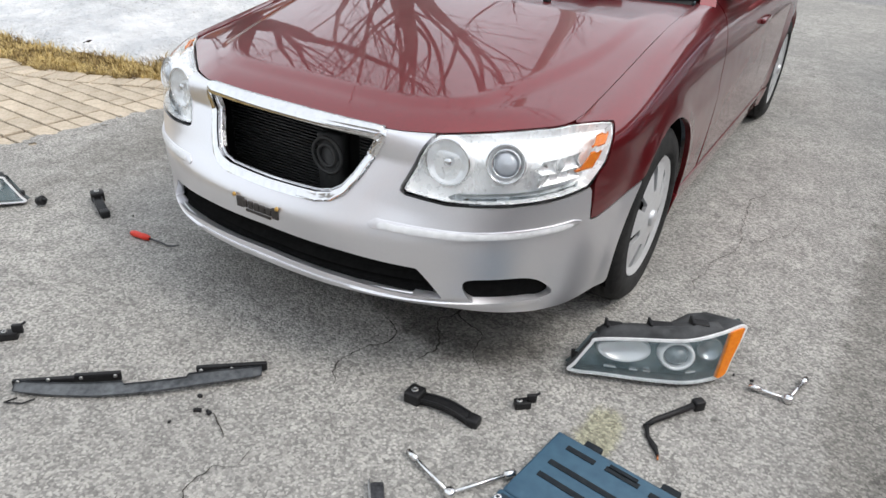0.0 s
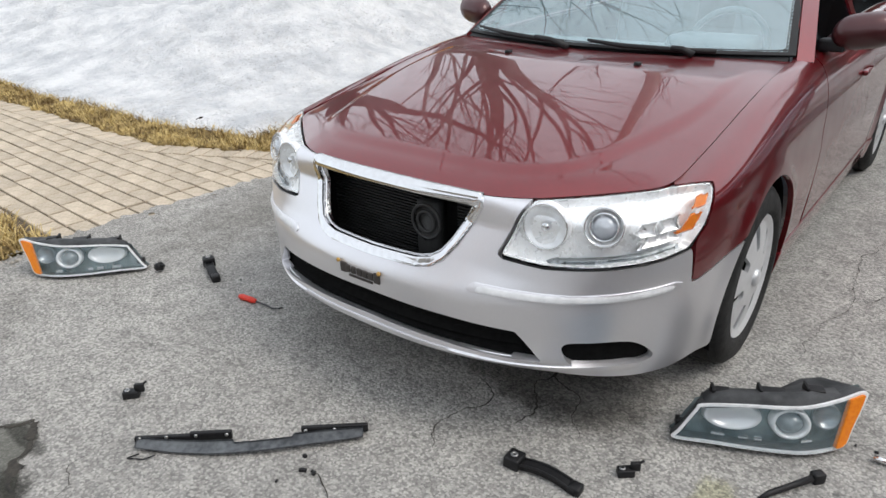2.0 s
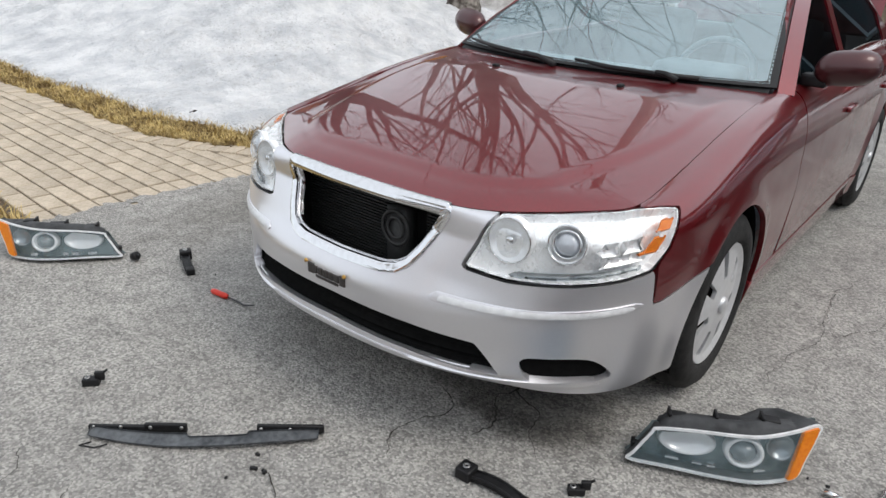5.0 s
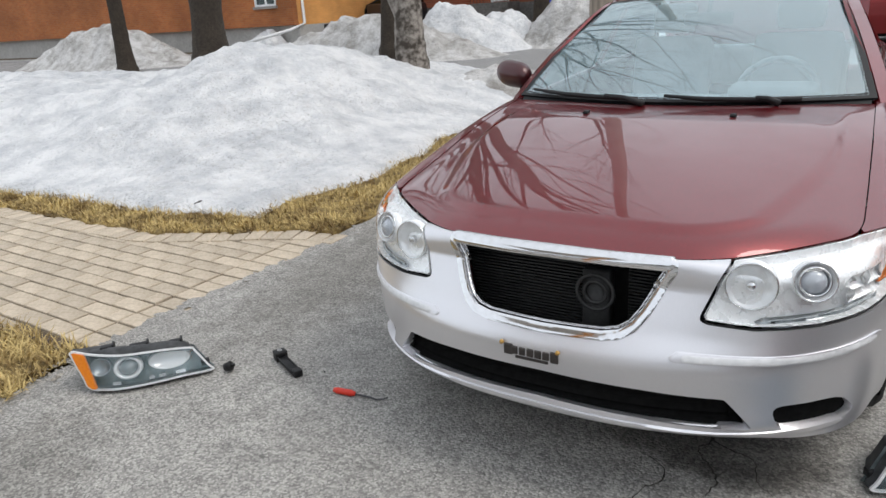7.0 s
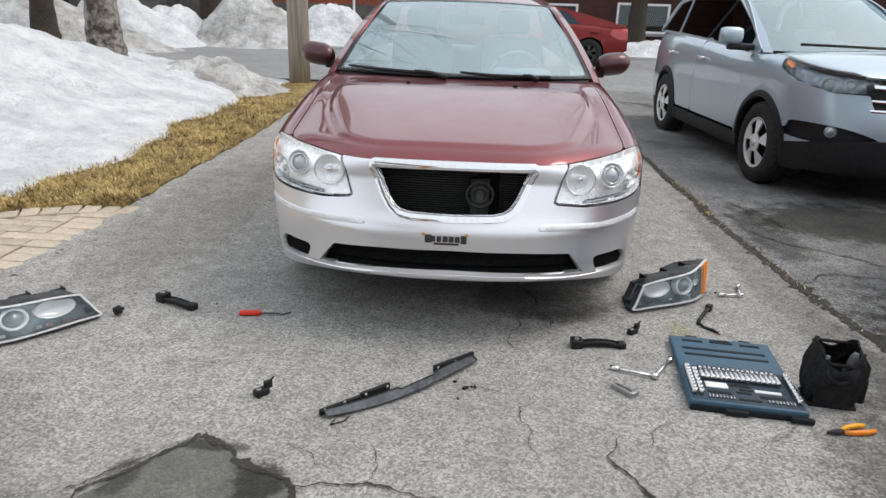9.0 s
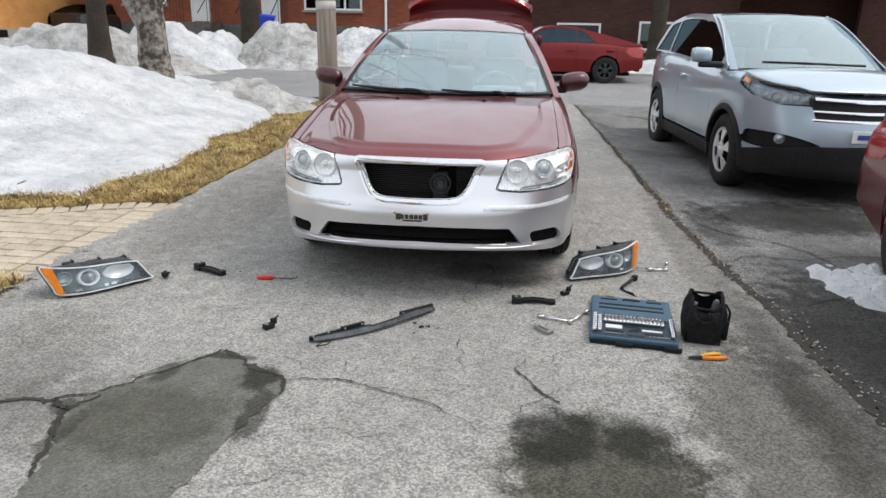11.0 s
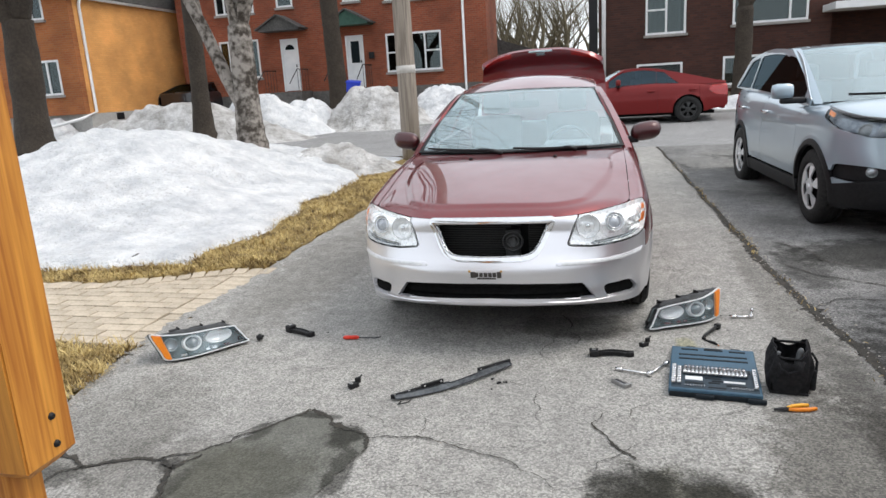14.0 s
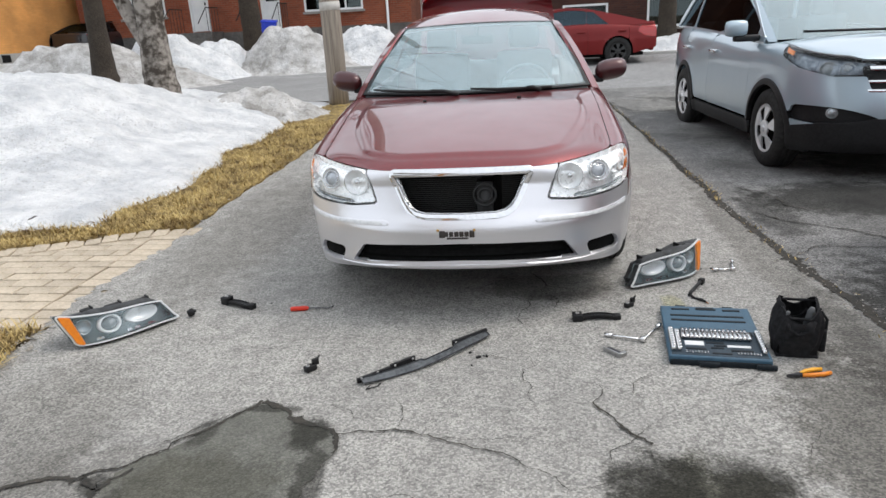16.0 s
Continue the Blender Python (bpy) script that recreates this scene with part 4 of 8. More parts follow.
bm = bmesh.new()
for x0, x1 in ((-60, -22), (-15, 60)):
    box(bm, x0, x1, 17.9, 18.05, 0.2, 0.46, 0.02)
tagged(part("kerb", bm, "concrete", smooth=False), "pale concrete kerb along the far side of the street", "kerb", kind="structure")


# ---- dry grass ----
def blades(name, count, place, label, seed, low=0.03, high=0.09):
    """Matted dry blades, strewn where place(rnd) gives a spot, with a lumpy thatch below."""
    rnd = random.Random(seed)
    verts, faces = [], []
    for _ in range(count):
        x, y, z = place(rnd)
        a, l = rnd.uniform(0, 2 * math.pi), rnd.uniform(low, high)
        lean = rnd.uniform(0.6, 1.45)
        dx, dy = math.cos(a), math.sin(a)
        w = rnd.uniform(0.002, 0.0045)
        h = l * math.cos(lean)
        r = l * math.sin(lean)
        k = len(verts)
        verts += [(x - dy * w, y + dx * w, z), (x + dy * w, y - dx * w, z), (x + dx * r * 0.5 + dy * w * 0.8, y + dy * r * 0.5 - dx * w * 0.8, z + h * 0.7),
                  (x + dx * r * 0.5 - dy * w * 0.8, y + dy * r * 0.5 + dx * w * 0.8, z + h * 0.7), (x + dx * r, y + dy * r, z + h)]
        faces += [(k, k + 1, k + 2, k + 3), (k + 3, k + 2, k + 4)]
    me = bpy.data.meshes.new(name)
    me.from_pydata(verts, [], faces)
    me.materials.append(M["straw_blade"])
    return tagged(new(name, me), label, "grass", kind="stuff")


def verge_low(x):
    return walk_top(x) + 0.02 * np.sin(9 * np.asarray(x)) + 0.015 * np.sin(23 * np.asarray(x))


def verge_in(u, v):
    """Strip of dead grass between the walkway, the driveway and the snow."""
    return np.maximum.reduce([verge_low(u) - v, u - left_edge(v) - 0.02 * np.sin(11 * v), np.minimum(v - 3.32, snow_edge_x(v) - 0.12 - u)])


def thatch(lift):
    return lambda u, v: (u, v, gz(v) + lift + 0.018 * fbm(u, v, 0.07, 4, 5.0) + 0.012 * fbm(u, v, 0.3, 2, 2.0))


bm = sheet(thatch(0.012), np.arange(-10, -3.5, 0.04), np.arange(2.6, 10.6, 0.04), verge_in, 0.03)
tagged(part("dead_grass_verge", bm, "straw"), "matted yellow dead grass along the snow", "grass", kind="structure")


def on_verge(rnd):
    while True:
        if rnd.random() < 0.55:
            x, y = rnd.uniform(-9.5, -3.6), rnd.uniform(2.6, 3.5)
        else:
            x, y = rnd.uniform(-4.95, -3.55), rnd.uniform(3.1, 8.5)
        if verge_in(np.array(x), np.array(y)) < -0.004:
            return x, y, float(gz(y)) + 0.010


blades("dead_grass", 26000, on_verge, "dry yellow grass blades lying flat", 5)


def corner_in(u, v):
    return np.maximum.reduce([v - 1.26 - 0.02 * np.sin(13 * u), u - left_edge(v) + 0.03 - 0.03 * np.sin(9 * v), -5.6 - u])


bm = sheet(thatch(0.012), np.arange(-5.8, -3.3, 0.04), np.arange(-1.6, 1.4, 0.04), corner_in, 0.03)
tagged(part("dead_grass_corner", bm, "straw"), "clump of dead grass beside the walkway", "grass", kind="structure")


def on_corner(rnd):
    while True:
        x, y = rnd.uniform(-5.4, -3.30), rnd.uniform(-0.6, 1.34)
        if corner_in(np.array(x), np.array(y)) < 0.045:
            return x, y, 0.006


blades("dead_grass", 14000, on_corner, "dry grass tufts at the driveway's edge", 6, 0.04, 0.13)


# ---- car bodies ----
class Skin:
    """The wrapped side of a car body: s runs along the plan outline from the middle of the nose, v up the section."""

    def __init__(self, w, nose, n, m, length, lean, tuck, top_front, top_side, crest, knee=0.7, tail=0.12):
        th = np.linspace(0, math.pi / 2, 3000)
        x = np.concatenate([w * np.sin(th) ** (2 / n), np.full(600, w)])
        y = np.concatenate([nose * (1 - np.clip(np.cos(th), 0, 1) ** (2 / m)), np.linspace(nose + 0.005, length, 600)])
        x -= tail * np.clip((y - 0.72 * length) / (0.28 * length), 0, 1) ** 2
        self.s = np.concatenate([[0], np.cumsum(np.hypot(np.diff(x), np.diff(y)))])
        grid = np.linspace(0, self.s[-1], 1500)
        self.x, self.y, self.s = np.interp(grid, self.s, x), np.interp(grid, self.s, y), grid
        tx, ty = np.gradient(self.x, grid), np.gradient(self.y, grid)
        size = np.hypot(tx, ty)
        self.nx, self.ny = ty / size, -tx / size
        self.lean, self.tuck, self.top_front, self.top_side, self.crest, self.knee = lean, tuck, top_front, top_side, crest, knee
        self.nose, self.end, self.flares = nose, grid[-1], ()
        self.rim, self.power = None, 2.0

    def set_rim(self, line, power):
        """Runs the top edge along a line in plan, given for one side, with a fuller shoulder below it."""
        p = list(line) + [(-x, y) for x, y in reversed(line)]
        d = np.linspace(0, 0.3, 151)
        f = poly_sdf(p)(self.x[:, None] - self.nx[:, None] * d, self.y[:, None] - self.ny[:, None] * d)
        top = d[np.argmax(f < 0, axis=1)]
        top = np.where(self.y > line[-1][1] - 0.2, self.top_side, top)
        g = np.exp(-(np.arange(-24, 25) / 9.0) ** 2)
        self.rim, self.power = np.convolve(np.pad(top, 24, "edge"), g / g.sum(), "valid"), power

    def find(self, x, y, z):
        """The (s, v) of the skin's spot nearest to a place."""
        ss, vv = np.meshgrid(np.linspace(0, 2.2, 441), np.linspace(0.2, 0.997, 320), indexing="ij")
        q = self(ss, vv)
        k = np.argmin((q[0] - x) ** 2 + (q[1] - y) ** 2 + (q[2] - z) ** 2)
        return float(ss.ravel()[k]), float(vv.ravel()[k])

    def sx(self, x):
        half = np.searchsorted(self.y, self.nose)
        return float(np.interp(x, self.x[:half], self.s[:half]))

    def sy(self, y):
        return float(np.interp(y, self.y, self.s))

    def __call__(self, s, v):
        side, a = np.where(s < 0, -1.0, 1.0), np.abs(s)
        x, y, nx, ny = (np.interp(a, self.s, q) for q in (self.x, self.y, self.nx, self.ny))
        k = smoothstep(0.1, 0.9, nx)
        low = np.minimum(v, self.knee)
        inset = spl(low, *self.lean) * (1 - k) + spl(low, *self.tuck) * k
        roll = np.clip((v - self.knee) / (1 - self.knee), 0, 1) * math.pi / 2
        top = self.top_front * (1 - k) + self.top_side * k if self.rim is None else np.interp(a, self.s, self.rim)
        inset = inset + (top - inset) * (1 - np.clip(np.cos(roll), 0, 1) ** (2 / self.power))
        z = low + (spl(y - ny * top, *self.crest) - self.knee) * np.sin(roll) ** (2 / self.power)
        x, y = x - nx * inset, y - ny * inset
        for c, zc, r, out in self.flares:
            x = x + k * out * np.exp(-((np.hypot(y - c, z - zc) - r) / 0.05) ** 2)
        return side * x, y, z

    def levelled(self, outline):
        f = poly_sdf(outline)
        return lambda u, v: f(np.abs(u), self(u, v)[2])

    def panel(self, outline, step=0.02, flange=0.012, also=None, both=False, side=1, shift=0.0, level=False):
        """A panel of the skin within an outline given in (s, v), or with level in (s, true height)."""
        o = np.asarray(outline, float)
        f = self.levelled(o) if level else poly_sdf(o)
        U = np.arange(o[:, 0].min() - step, o[:, 0].max() + 2 * step, step)
        V = np.arange(o[:, 1].min() - step, o[:, 1].max() + 2 * step, step)
        if level:
            V = np.concatenate([np.arange(o[:, 1].min() - step, self.knee, step), np.linspace(self.knee, 0.998, max(8, int(0.13 / step)))])
        if both:
            half = np.arange(step / 2, o[:, 0].max() + 2 * step, step)
            U = np.concatenate([-half[::-1], half])

        def inside(u, v):
            d = f(np.abs(u) if both else u, v)
            return np.maximum(d, also(u, v)) if also else d

        def surf(u, v):
            x, y, z = self(np.where(v > -9, u, u), v)
            return side * x, y, z
        bm = sheet(surf, U, V, inside, flange, flip=(side < 0))
        if shift:
            bm.normal_update()
            for q in bm.verts:
                q.co += q.normal * shift
        return bm


def wheel(parent, x, y, r, width, side, spokes=7, rim_mat="rim", rim_r=0.62, slot=0.085, reach=0.21):
    """A tyre with tread blocks and a spoked cover; side +1 faces +x."""
    m = Matrix.Translation((x, y, r)) @ Matrix.Rotation(radians(90 * side), 4, "Y")
    w, rr = width / 2, r * rim_r
    bm = lathe(bmesh.new(), [(rr * 0.9, -w), (rr + 0.01, -w), (rr + 0.05 * r, -w - 0.006), (r * 0.9, -w), (r - 0.008, -w + 0.02), (r, -w + 0.045), (r, -0.062), (r - 0.008, -0.06), (r - 0.008, -0.05), (r, -0.048), (r, -0.006),
                             (r - 0.008, -0.004), (r - 0.008, 0.004), (r, 0.006), (r, 0.048), (r - 0.008, 0.05), (r - 0.008, 0.06), (r, 0.062), (r, w - 0.045), (r - 0.008, w - 0.02), (r * 0.9, w), (rr + 0.05 * r, w + 0.006), (rr + 0.01, w), (rr, w - 0.01), (rr * 0.9, w - 0.05)], 56, m)
    ob = part("wheel", lathe(bmesh.new(), [(0.02, w - 0.09), (rr * 0.95, w - 0.09), (rr * 0.97, w - 0.1)], 32, m), "void", parent)
    part("tyre", bm, "rubber", ob)
    # the cover: a dish with a slot between each pair of spokes

    def slots(u, v):
        ang = (v * spokes / (2 * math.pi)) % 1.0 - 0.5
        arc = ang * 2 * math.pi / spokes * u
        return np.maximum(np.hypot(arc, 0.0 * u) - slot * rr * (0.45 + 0.9 * u / rr), np.abs(u - 0.62 * rr - 0.04 * rr * (slot < 0.1)) - reach * rr)

    def dish(u, v):
        z = w + 0.004 - 0.028 * (u / rr) ** 2 + 0.018 * smoothstep(0.86 * rr, 1.0 * rr, u)
        p = np.stack([u * np.cos(v), u * np.sin(v), z, np.ones_like(u)])
        q = np.array(m) @ p
        return q[0], q[1], q[2]
    bm = sheet(dish, np.linspace(0.001, rr * 0.99, 26), np.linspace(0, 2 * math.pi, spokes * 16 + 1), lambda u, v: -slots(u, v), 0.014)
    part("wheel_cover", bm, rim_mat, ob)
    bm = lathe(bmesh.new(), [(0.001, w + 0.018), (0.022, w + 0.017), (0.03, w + 0.012), (0.032, w)], 24, m)
    part("hub_cap", bm, rim_mat, ob)
    return ob


sonata = thing("sedan", pose(-1.383, 1.382, -0.016, 1.0, 0, 0), "maroon sedan, silver front bumper, grille missing, boot lid raised", "car")
sk = Skin(0.915, 0.95, 2.4, 3.05, 4.75,
          lean=([0.0, 0.18, 0.26, 0.30, 0.322, 0.385, 0.49, 0.59, 0.7], [0.16, 0.12, 0.075, 0.025, 0.0, 0.014, 0.006, 0.060, 0.120]),
          tuck=([0.0, 0.18, 0.3, 0.5, 0.6, 0.7], [0.08, 0.04, 0.018, 0.003, 0.0, 0.006]),
          top_front=0.112, top_side=0.14,
          crest=([0.0, 0.16, 0.24, 0.45, 0.62, 0.85, 1.2, 1.62, 2.2, 3.6, 4.8], [0.772, 0.775, 0.777, 0.802, 0.830, 0.874, 0.940, 0.985, 1.0, 1.03, 1.02]))


def fair(knots, wide=0.11, end=4.8):
    """The same curve with its bends eased, so that mirrored lines run evenly."""
    t = np.arange(-0.6, end + 0.6, 0.01)
    y = spl(np.clip(t, knots[0][0], end), *knots)
    g = np.exp(-(np.arange(-60, 61) * 0.01 / wide) ** 2 / 2)
    y = np.convolve(y, g / g.sum(), "same")
    on = (t >= 0) & (t <= end - 0.6)
    return t[on][::4], y[on][::4]


sk.crest = fair(sk.crest, 0.07)
sk.set_rim([(0.0, 0.154), (0.20, 0.156), (0.33, 0.164), (0.40, 0.182), (0.484, 0.224), (0.60, 0.314), (0.73, 0.422), (0.762, 0.458), (0.776, 0.53), (0.778, 0.8), (0.775, 2.0)], 2.6)
middle_line = fair(([0.1, 0.22, 0.5, 0.85, 1.2, 1.45, 1.8, 2.6], [0.790, 0.818, 0.866, 0.920, 0.964, 0.992, 1.02, 1.06]), 0.06, 2.6)
WHEELS = (1.015, 3.73)
sk.flares = tuple((c, 0.335, 0.365, 0.014) for c in WHEELS)


def arch(u, v, r=0.36):
    x, y, z = sk(u, v)
    return np.maximum.reduce([r - np.hypot(y - c, z - 0.335) for c in WHEELS])


LAMP_TOP, LAMP_LOW = sk.find(0.846, 0.570, 0.795), sk.find(0.846, 0.445, 0.645)
hl = [sk.find(0.430, 0.126, 0.632), sk.find(0.457, 0.174, 0.702), sk.find(0.484, 0.222, 0.773), sk.find(0.60, 0.314, 0.786), sk.find(0.70, 0.396, 0.795), sk.find(0.768, 0.462, 0.803), LAMP_TOP, (0.5 * (LAMP_TOP[0] + LAMP_LOW[0]) + 0.006, 0.70), LAMP_LOW,
      sk.find(0.80, 0.36, 0.632), sk.find(0.70, 0.24, 0.622), sk.find(0.56, 0.15, 0.618), sk.find(0.445, 0.128, 0.626)]
lamp_line = poly_sdf(hl)
lamp_f = lambda u, v: lamp_line(np.abs(u), v)
grille = [(-0.1, 1.1), (sk.sx(0.366), 1.1), (sk.sx(0.366), 0.752), (sk.sx(0.336), 0.70), (sk.sx(0.298), 0.640), (sk.sx(0.265), 0.600), (sk.sx(0.23), 0.581), (sk.sx(0.18), 0.572), (-0.1, 0.566)]
grille_f = sk.levelled(grille)
intake = poly_sdf([(-0.1, 0.437), (sk.sx(0.3), 0.430), (sk.sx(0.51), 0.418), (sk.sx(0.545), 0.375), (sk.sx(0.585), 0.322), (sk.sx(0.3), 0.343), (-0.1, 0.352)])
fog_line = rounded([(sk.sx(0.630), 0.380), (sk.sx(0.70), 0.388), (sk.sx(0.775), 0.380), (sk.sx(0.812), 0.34), (sk.sx(0.822), 0.300), (sk.sx(0.74), 0.294), (sk.sx(0.662), 0.304)], 4)
fog = poly_sdf(fog_line)
bumper_outline = [(-0.1, 0.300), (sk.sx(0.3), 0.294), (sk.sx(0.6), 0.276), (sk.sy(0.33), 0.245), (sk.sy(0.45), 0.232), (sk.sy(0.75), 0.235), (sk.sy(0.75), 0.585), (sk.sy(0.64), 0.560), (sk.sy(0.5), 0.53), (sk.sy(0.465), 0.53), (sk.sy(0.455), 0.61), (sk.sy(0.45), 0.66), (sk.sx(0.6), 0.66), (sk.sx(0.56), 0.992), (-0.1, 0.992)]


def bumper_cut(u, v):
    a = np.abs(u)
    return np.maximum.reduce([-grille_f(u, v), -intake(a, v), -fog(a, v), arch(u, v, 0.372), 0.009 - lamp_f(u, v)])


part("front_bumper", sk.panel(bumper_outline, 0.012, 0.03, bumper_cut, both=True), "silver", sonata, "unpainted-looking silver replacement bumper")
for sd in (1, -1):
    # black sheet just behind the fog opening gives the hollow's shade as colour
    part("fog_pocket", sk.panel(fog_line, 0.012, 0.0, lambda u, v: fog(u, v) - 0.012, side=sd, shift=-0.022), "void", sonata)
lip = [(-0.1, 0.312), (sk.sx(0.3), 0.306), (sk.sx(0.6), 0.290), (sk.sy(0.30), 0.281), (sk.sy(0.34), 0.287), (sk.sy(0.30), 0.296), (sk.sx(0.6), 0.306), (sk.sx(0.3), 0.322), (-0.1, 0.328)]
part("bumper_lip", sk.panel(lip, 0.005, 0.02, None, both=True, shift=0.007), "silver", sonata)
for sd in (1, -1):
    strip = [(sk.sx(0.365), 0.528), (sk.sx(0.39), 0.546), (sk.sx(0.65), 0.538), (sk.sy(0.40), 0.546), (sk.sy(0.43), 0.538), (sk.sy(0.36), 0.528), (sk.sx(0.62), 0.521)]
    part("bumper_trim", sk.panel(strip, 0.006, 0.012, None, side=sd, shift=0.006), "silver", sonata, "thin silver bumper strip")
    groove = [(sk.sx(0.40), 0.531), (sk.sx(0.41), 0.537), (sk.sx(0.65), 0.533), (sk.sy(0.38), 0.540), (sk.sy(0.40), 0.536), (sk.sy(0.35), 0.532), (sk.sx(0.62), 0.527)]
    part("trim_groove", sk.panel(groove, 0.005, 0.006, None, side=sd, shift=0.0085), "pale_rim", sonata)
    fender = [(sk.sy(0.47), 0.535), (sk.sy(0.5), 0.535), (sk.sy(0.64), 0.565), (sk.sy(0.75), 0.590), (sk.sy(0.8), 0.3), (sk.sy(1.4), 0.25), (sk.sy(1.70), 0.25), (sk.sy(1.74), 0.6), (sk.sy(1.73), 0.9995), (sk.sy(0.36), 0.9995), (sk.sx(0.80), 0.9995), (sk.sy(0.45), 0.95)]
    part("fender", sk.panel(fender, 0.016, 0.02, lambda u, v: np.maximum(arch(u, v, 0.365), 0.006 - lamp_f(u, v)), side=sd), "maroon", sonata)
    for a, b in ((1.745, 2.74), (2.745, 3.72)):
        door = [(sk.sy(a), 0.30), (sk.sy(b), 0.30), (sk.sy(b + 0.02), 0.6), (sk.sy(b), 0.99), (sk.sy(a), 0.99)]
        d = part("door", sk.panel(door, 0.03, 0.02, lambda u, v: arch(u, v, 0.37), side=sd), "maroon", sonata)
        hb = box(bmesh.new(), sd * 0.9, sd * 0.925, b - 0.26, b - 0.08, 0.80, 0.825, 0.008)
        part("door_handle", hb, "maroon", d)
    rear = [(sk.sy(3.72), 0.25), (sk.end - 0.01, 0.25), (sk.end - 0.01, 0.99), (sk.sy(3.725), 0.99)]
    part("rear_quarter", sk.panel(rear, 0.03, 0.02, lambda u, v: arch(u, v, 0.365), side=sd), "maroon", sonata)
    sill = [(sk.sy(1.36), 0.17), (sk.sy(3.4), 0.17), (sk.sy(3.4), 0.29), (sk.sy(1.36), 0.29)]
    part("sill", sk.panel(sill, 0.03, 0.02, None, side=sd, shift=0.004), "maroon", sonata)
    for c in WHEELS:
        wheel(sonata, sd * 0.803, c, 0.332, 0.21, sd, rim_r=0.685)

# bonnet
top_x, top_y, _ = sk(sk.s, np.full_like(sk.s, 1.0))
keep = top_y < 1.0


def hood_front(x):
    return np.interp(np.abs(x), top_x[keep], top_y[keep])


def hood_rear(x):
    return 1.425 + 0.165 * (np.abs(x) / 0.775) ** 2


rim_x, rim_y = top_x[keep][::6], top_y[keep][::6]
hood_edge = poly_sdf([(-x, y) for x, y in zip(rim_x[::-1], rim_y[::-1])] + list(zip(rim_x, rim_y)) + [(0.775, 2.0), (-0.775, 2.0)])


def hood(x, y):
    """Crowned panel with a rolled front lip and a raised middle between two folds that close in on the grille."""
    a, d = np.abs(x), np.maximum(-hood_edge(x, y), 0)
    edge = spl(y, *sk.crest)
    lip = 1 - (1 - np.clip(d / 0.095, 0, 1)) ** 2.4
    z = edge + (spl(y, *middle_line) - edge) * (1 - np.clip(a / 0.777, 0, 1) ** 2.6) * lip
    fold = spl(y, [0.12, 0.42, 0.80, 1.25, 1.62], [0.395, 0.515, 0.628, 0.712, 0.745])
    z = z + 0.013 * (1 - smoothstep(fold - 0.014, fold + 0.05, a)) * smoothstep(0.075, 0.125, d) * (1 - smoothstep(1.15, 1.42, y))
    return x, y, z - 0.002


bm = sheet(hood, np.linspace(-0.8, 0.8, 161), np.linspace(0.1, 1.8, 150), lambda u, v: np.maximum(hood_edge(u, v) + 0.0025, v - hood_rear(u)), 0.02)
part("bonnet", bm, "maroon", sonata, "glossy maroon bonnet with two sharp folds")


# windscreen, roof and glass house
def screen(a, b):
    lo = (0.78 * a, 1.44 + 0.185 * a * a, 1.0 + 0 * a)
    hi = (0.57 * a, 2.34 + 0.10 * a * a, 1.425 - 0.02 * a * a)
    bulge = 0.03 * 4 * b * (1 - b)
    return lo[0] + (hi[0] - lo[0]) * b, lo[1] + (hi[1] - lo[1]) * b - bulge * 0.5, lo[2] + (hi[2] - lo[2]) * b + bulge


def roof(a, b):
    y = 2.34 + 0.10 * a * a + b * 1.25
    return (0.57 - 0.01 * b) * a, y, 1.425 - 0.02 * a * a + (0.085 + 0.035 * (1 - a * a)) * np.sin(np.clip(b, 0, 1) * math.pi * 0.85) - 0.035 * b - 0.01 * a ** 6


def back_glass(a, b):
    x0, y0, z0 = roof(a, 1.0)
    return x0 + (0.68 * a - x0) * b, y0 + (4.25 - y0) * b, z0 + (1.05 - z0) * b + 0.02 * 4 * b * (1 - b)


A = np.linspace(-1, 1, 81)
B = np.linspace(0, 1, 41)
part("windscreen", sheet(screen, A * 0.965, B * 0.96 + 0.02), "glass", sonata, "windscreen mirroring bare branches").visible_shadow = False
part("windscreen_seal", sheet(screen, A, B, lambda u, v: -np.maximum(np.abs(u) - 0.955, np.maximum(0.03 - v, v - 0.965)), 0.01), "black_plastic", sonata)
part("roof", sheet(roof, A, np.linspace(0, 1, 21), None, 0.02), "maroon", sonata)
part("rear_window", sheet(back_glass, A * 0.95, B * 0.95 + 0.02), "glass", sonata)
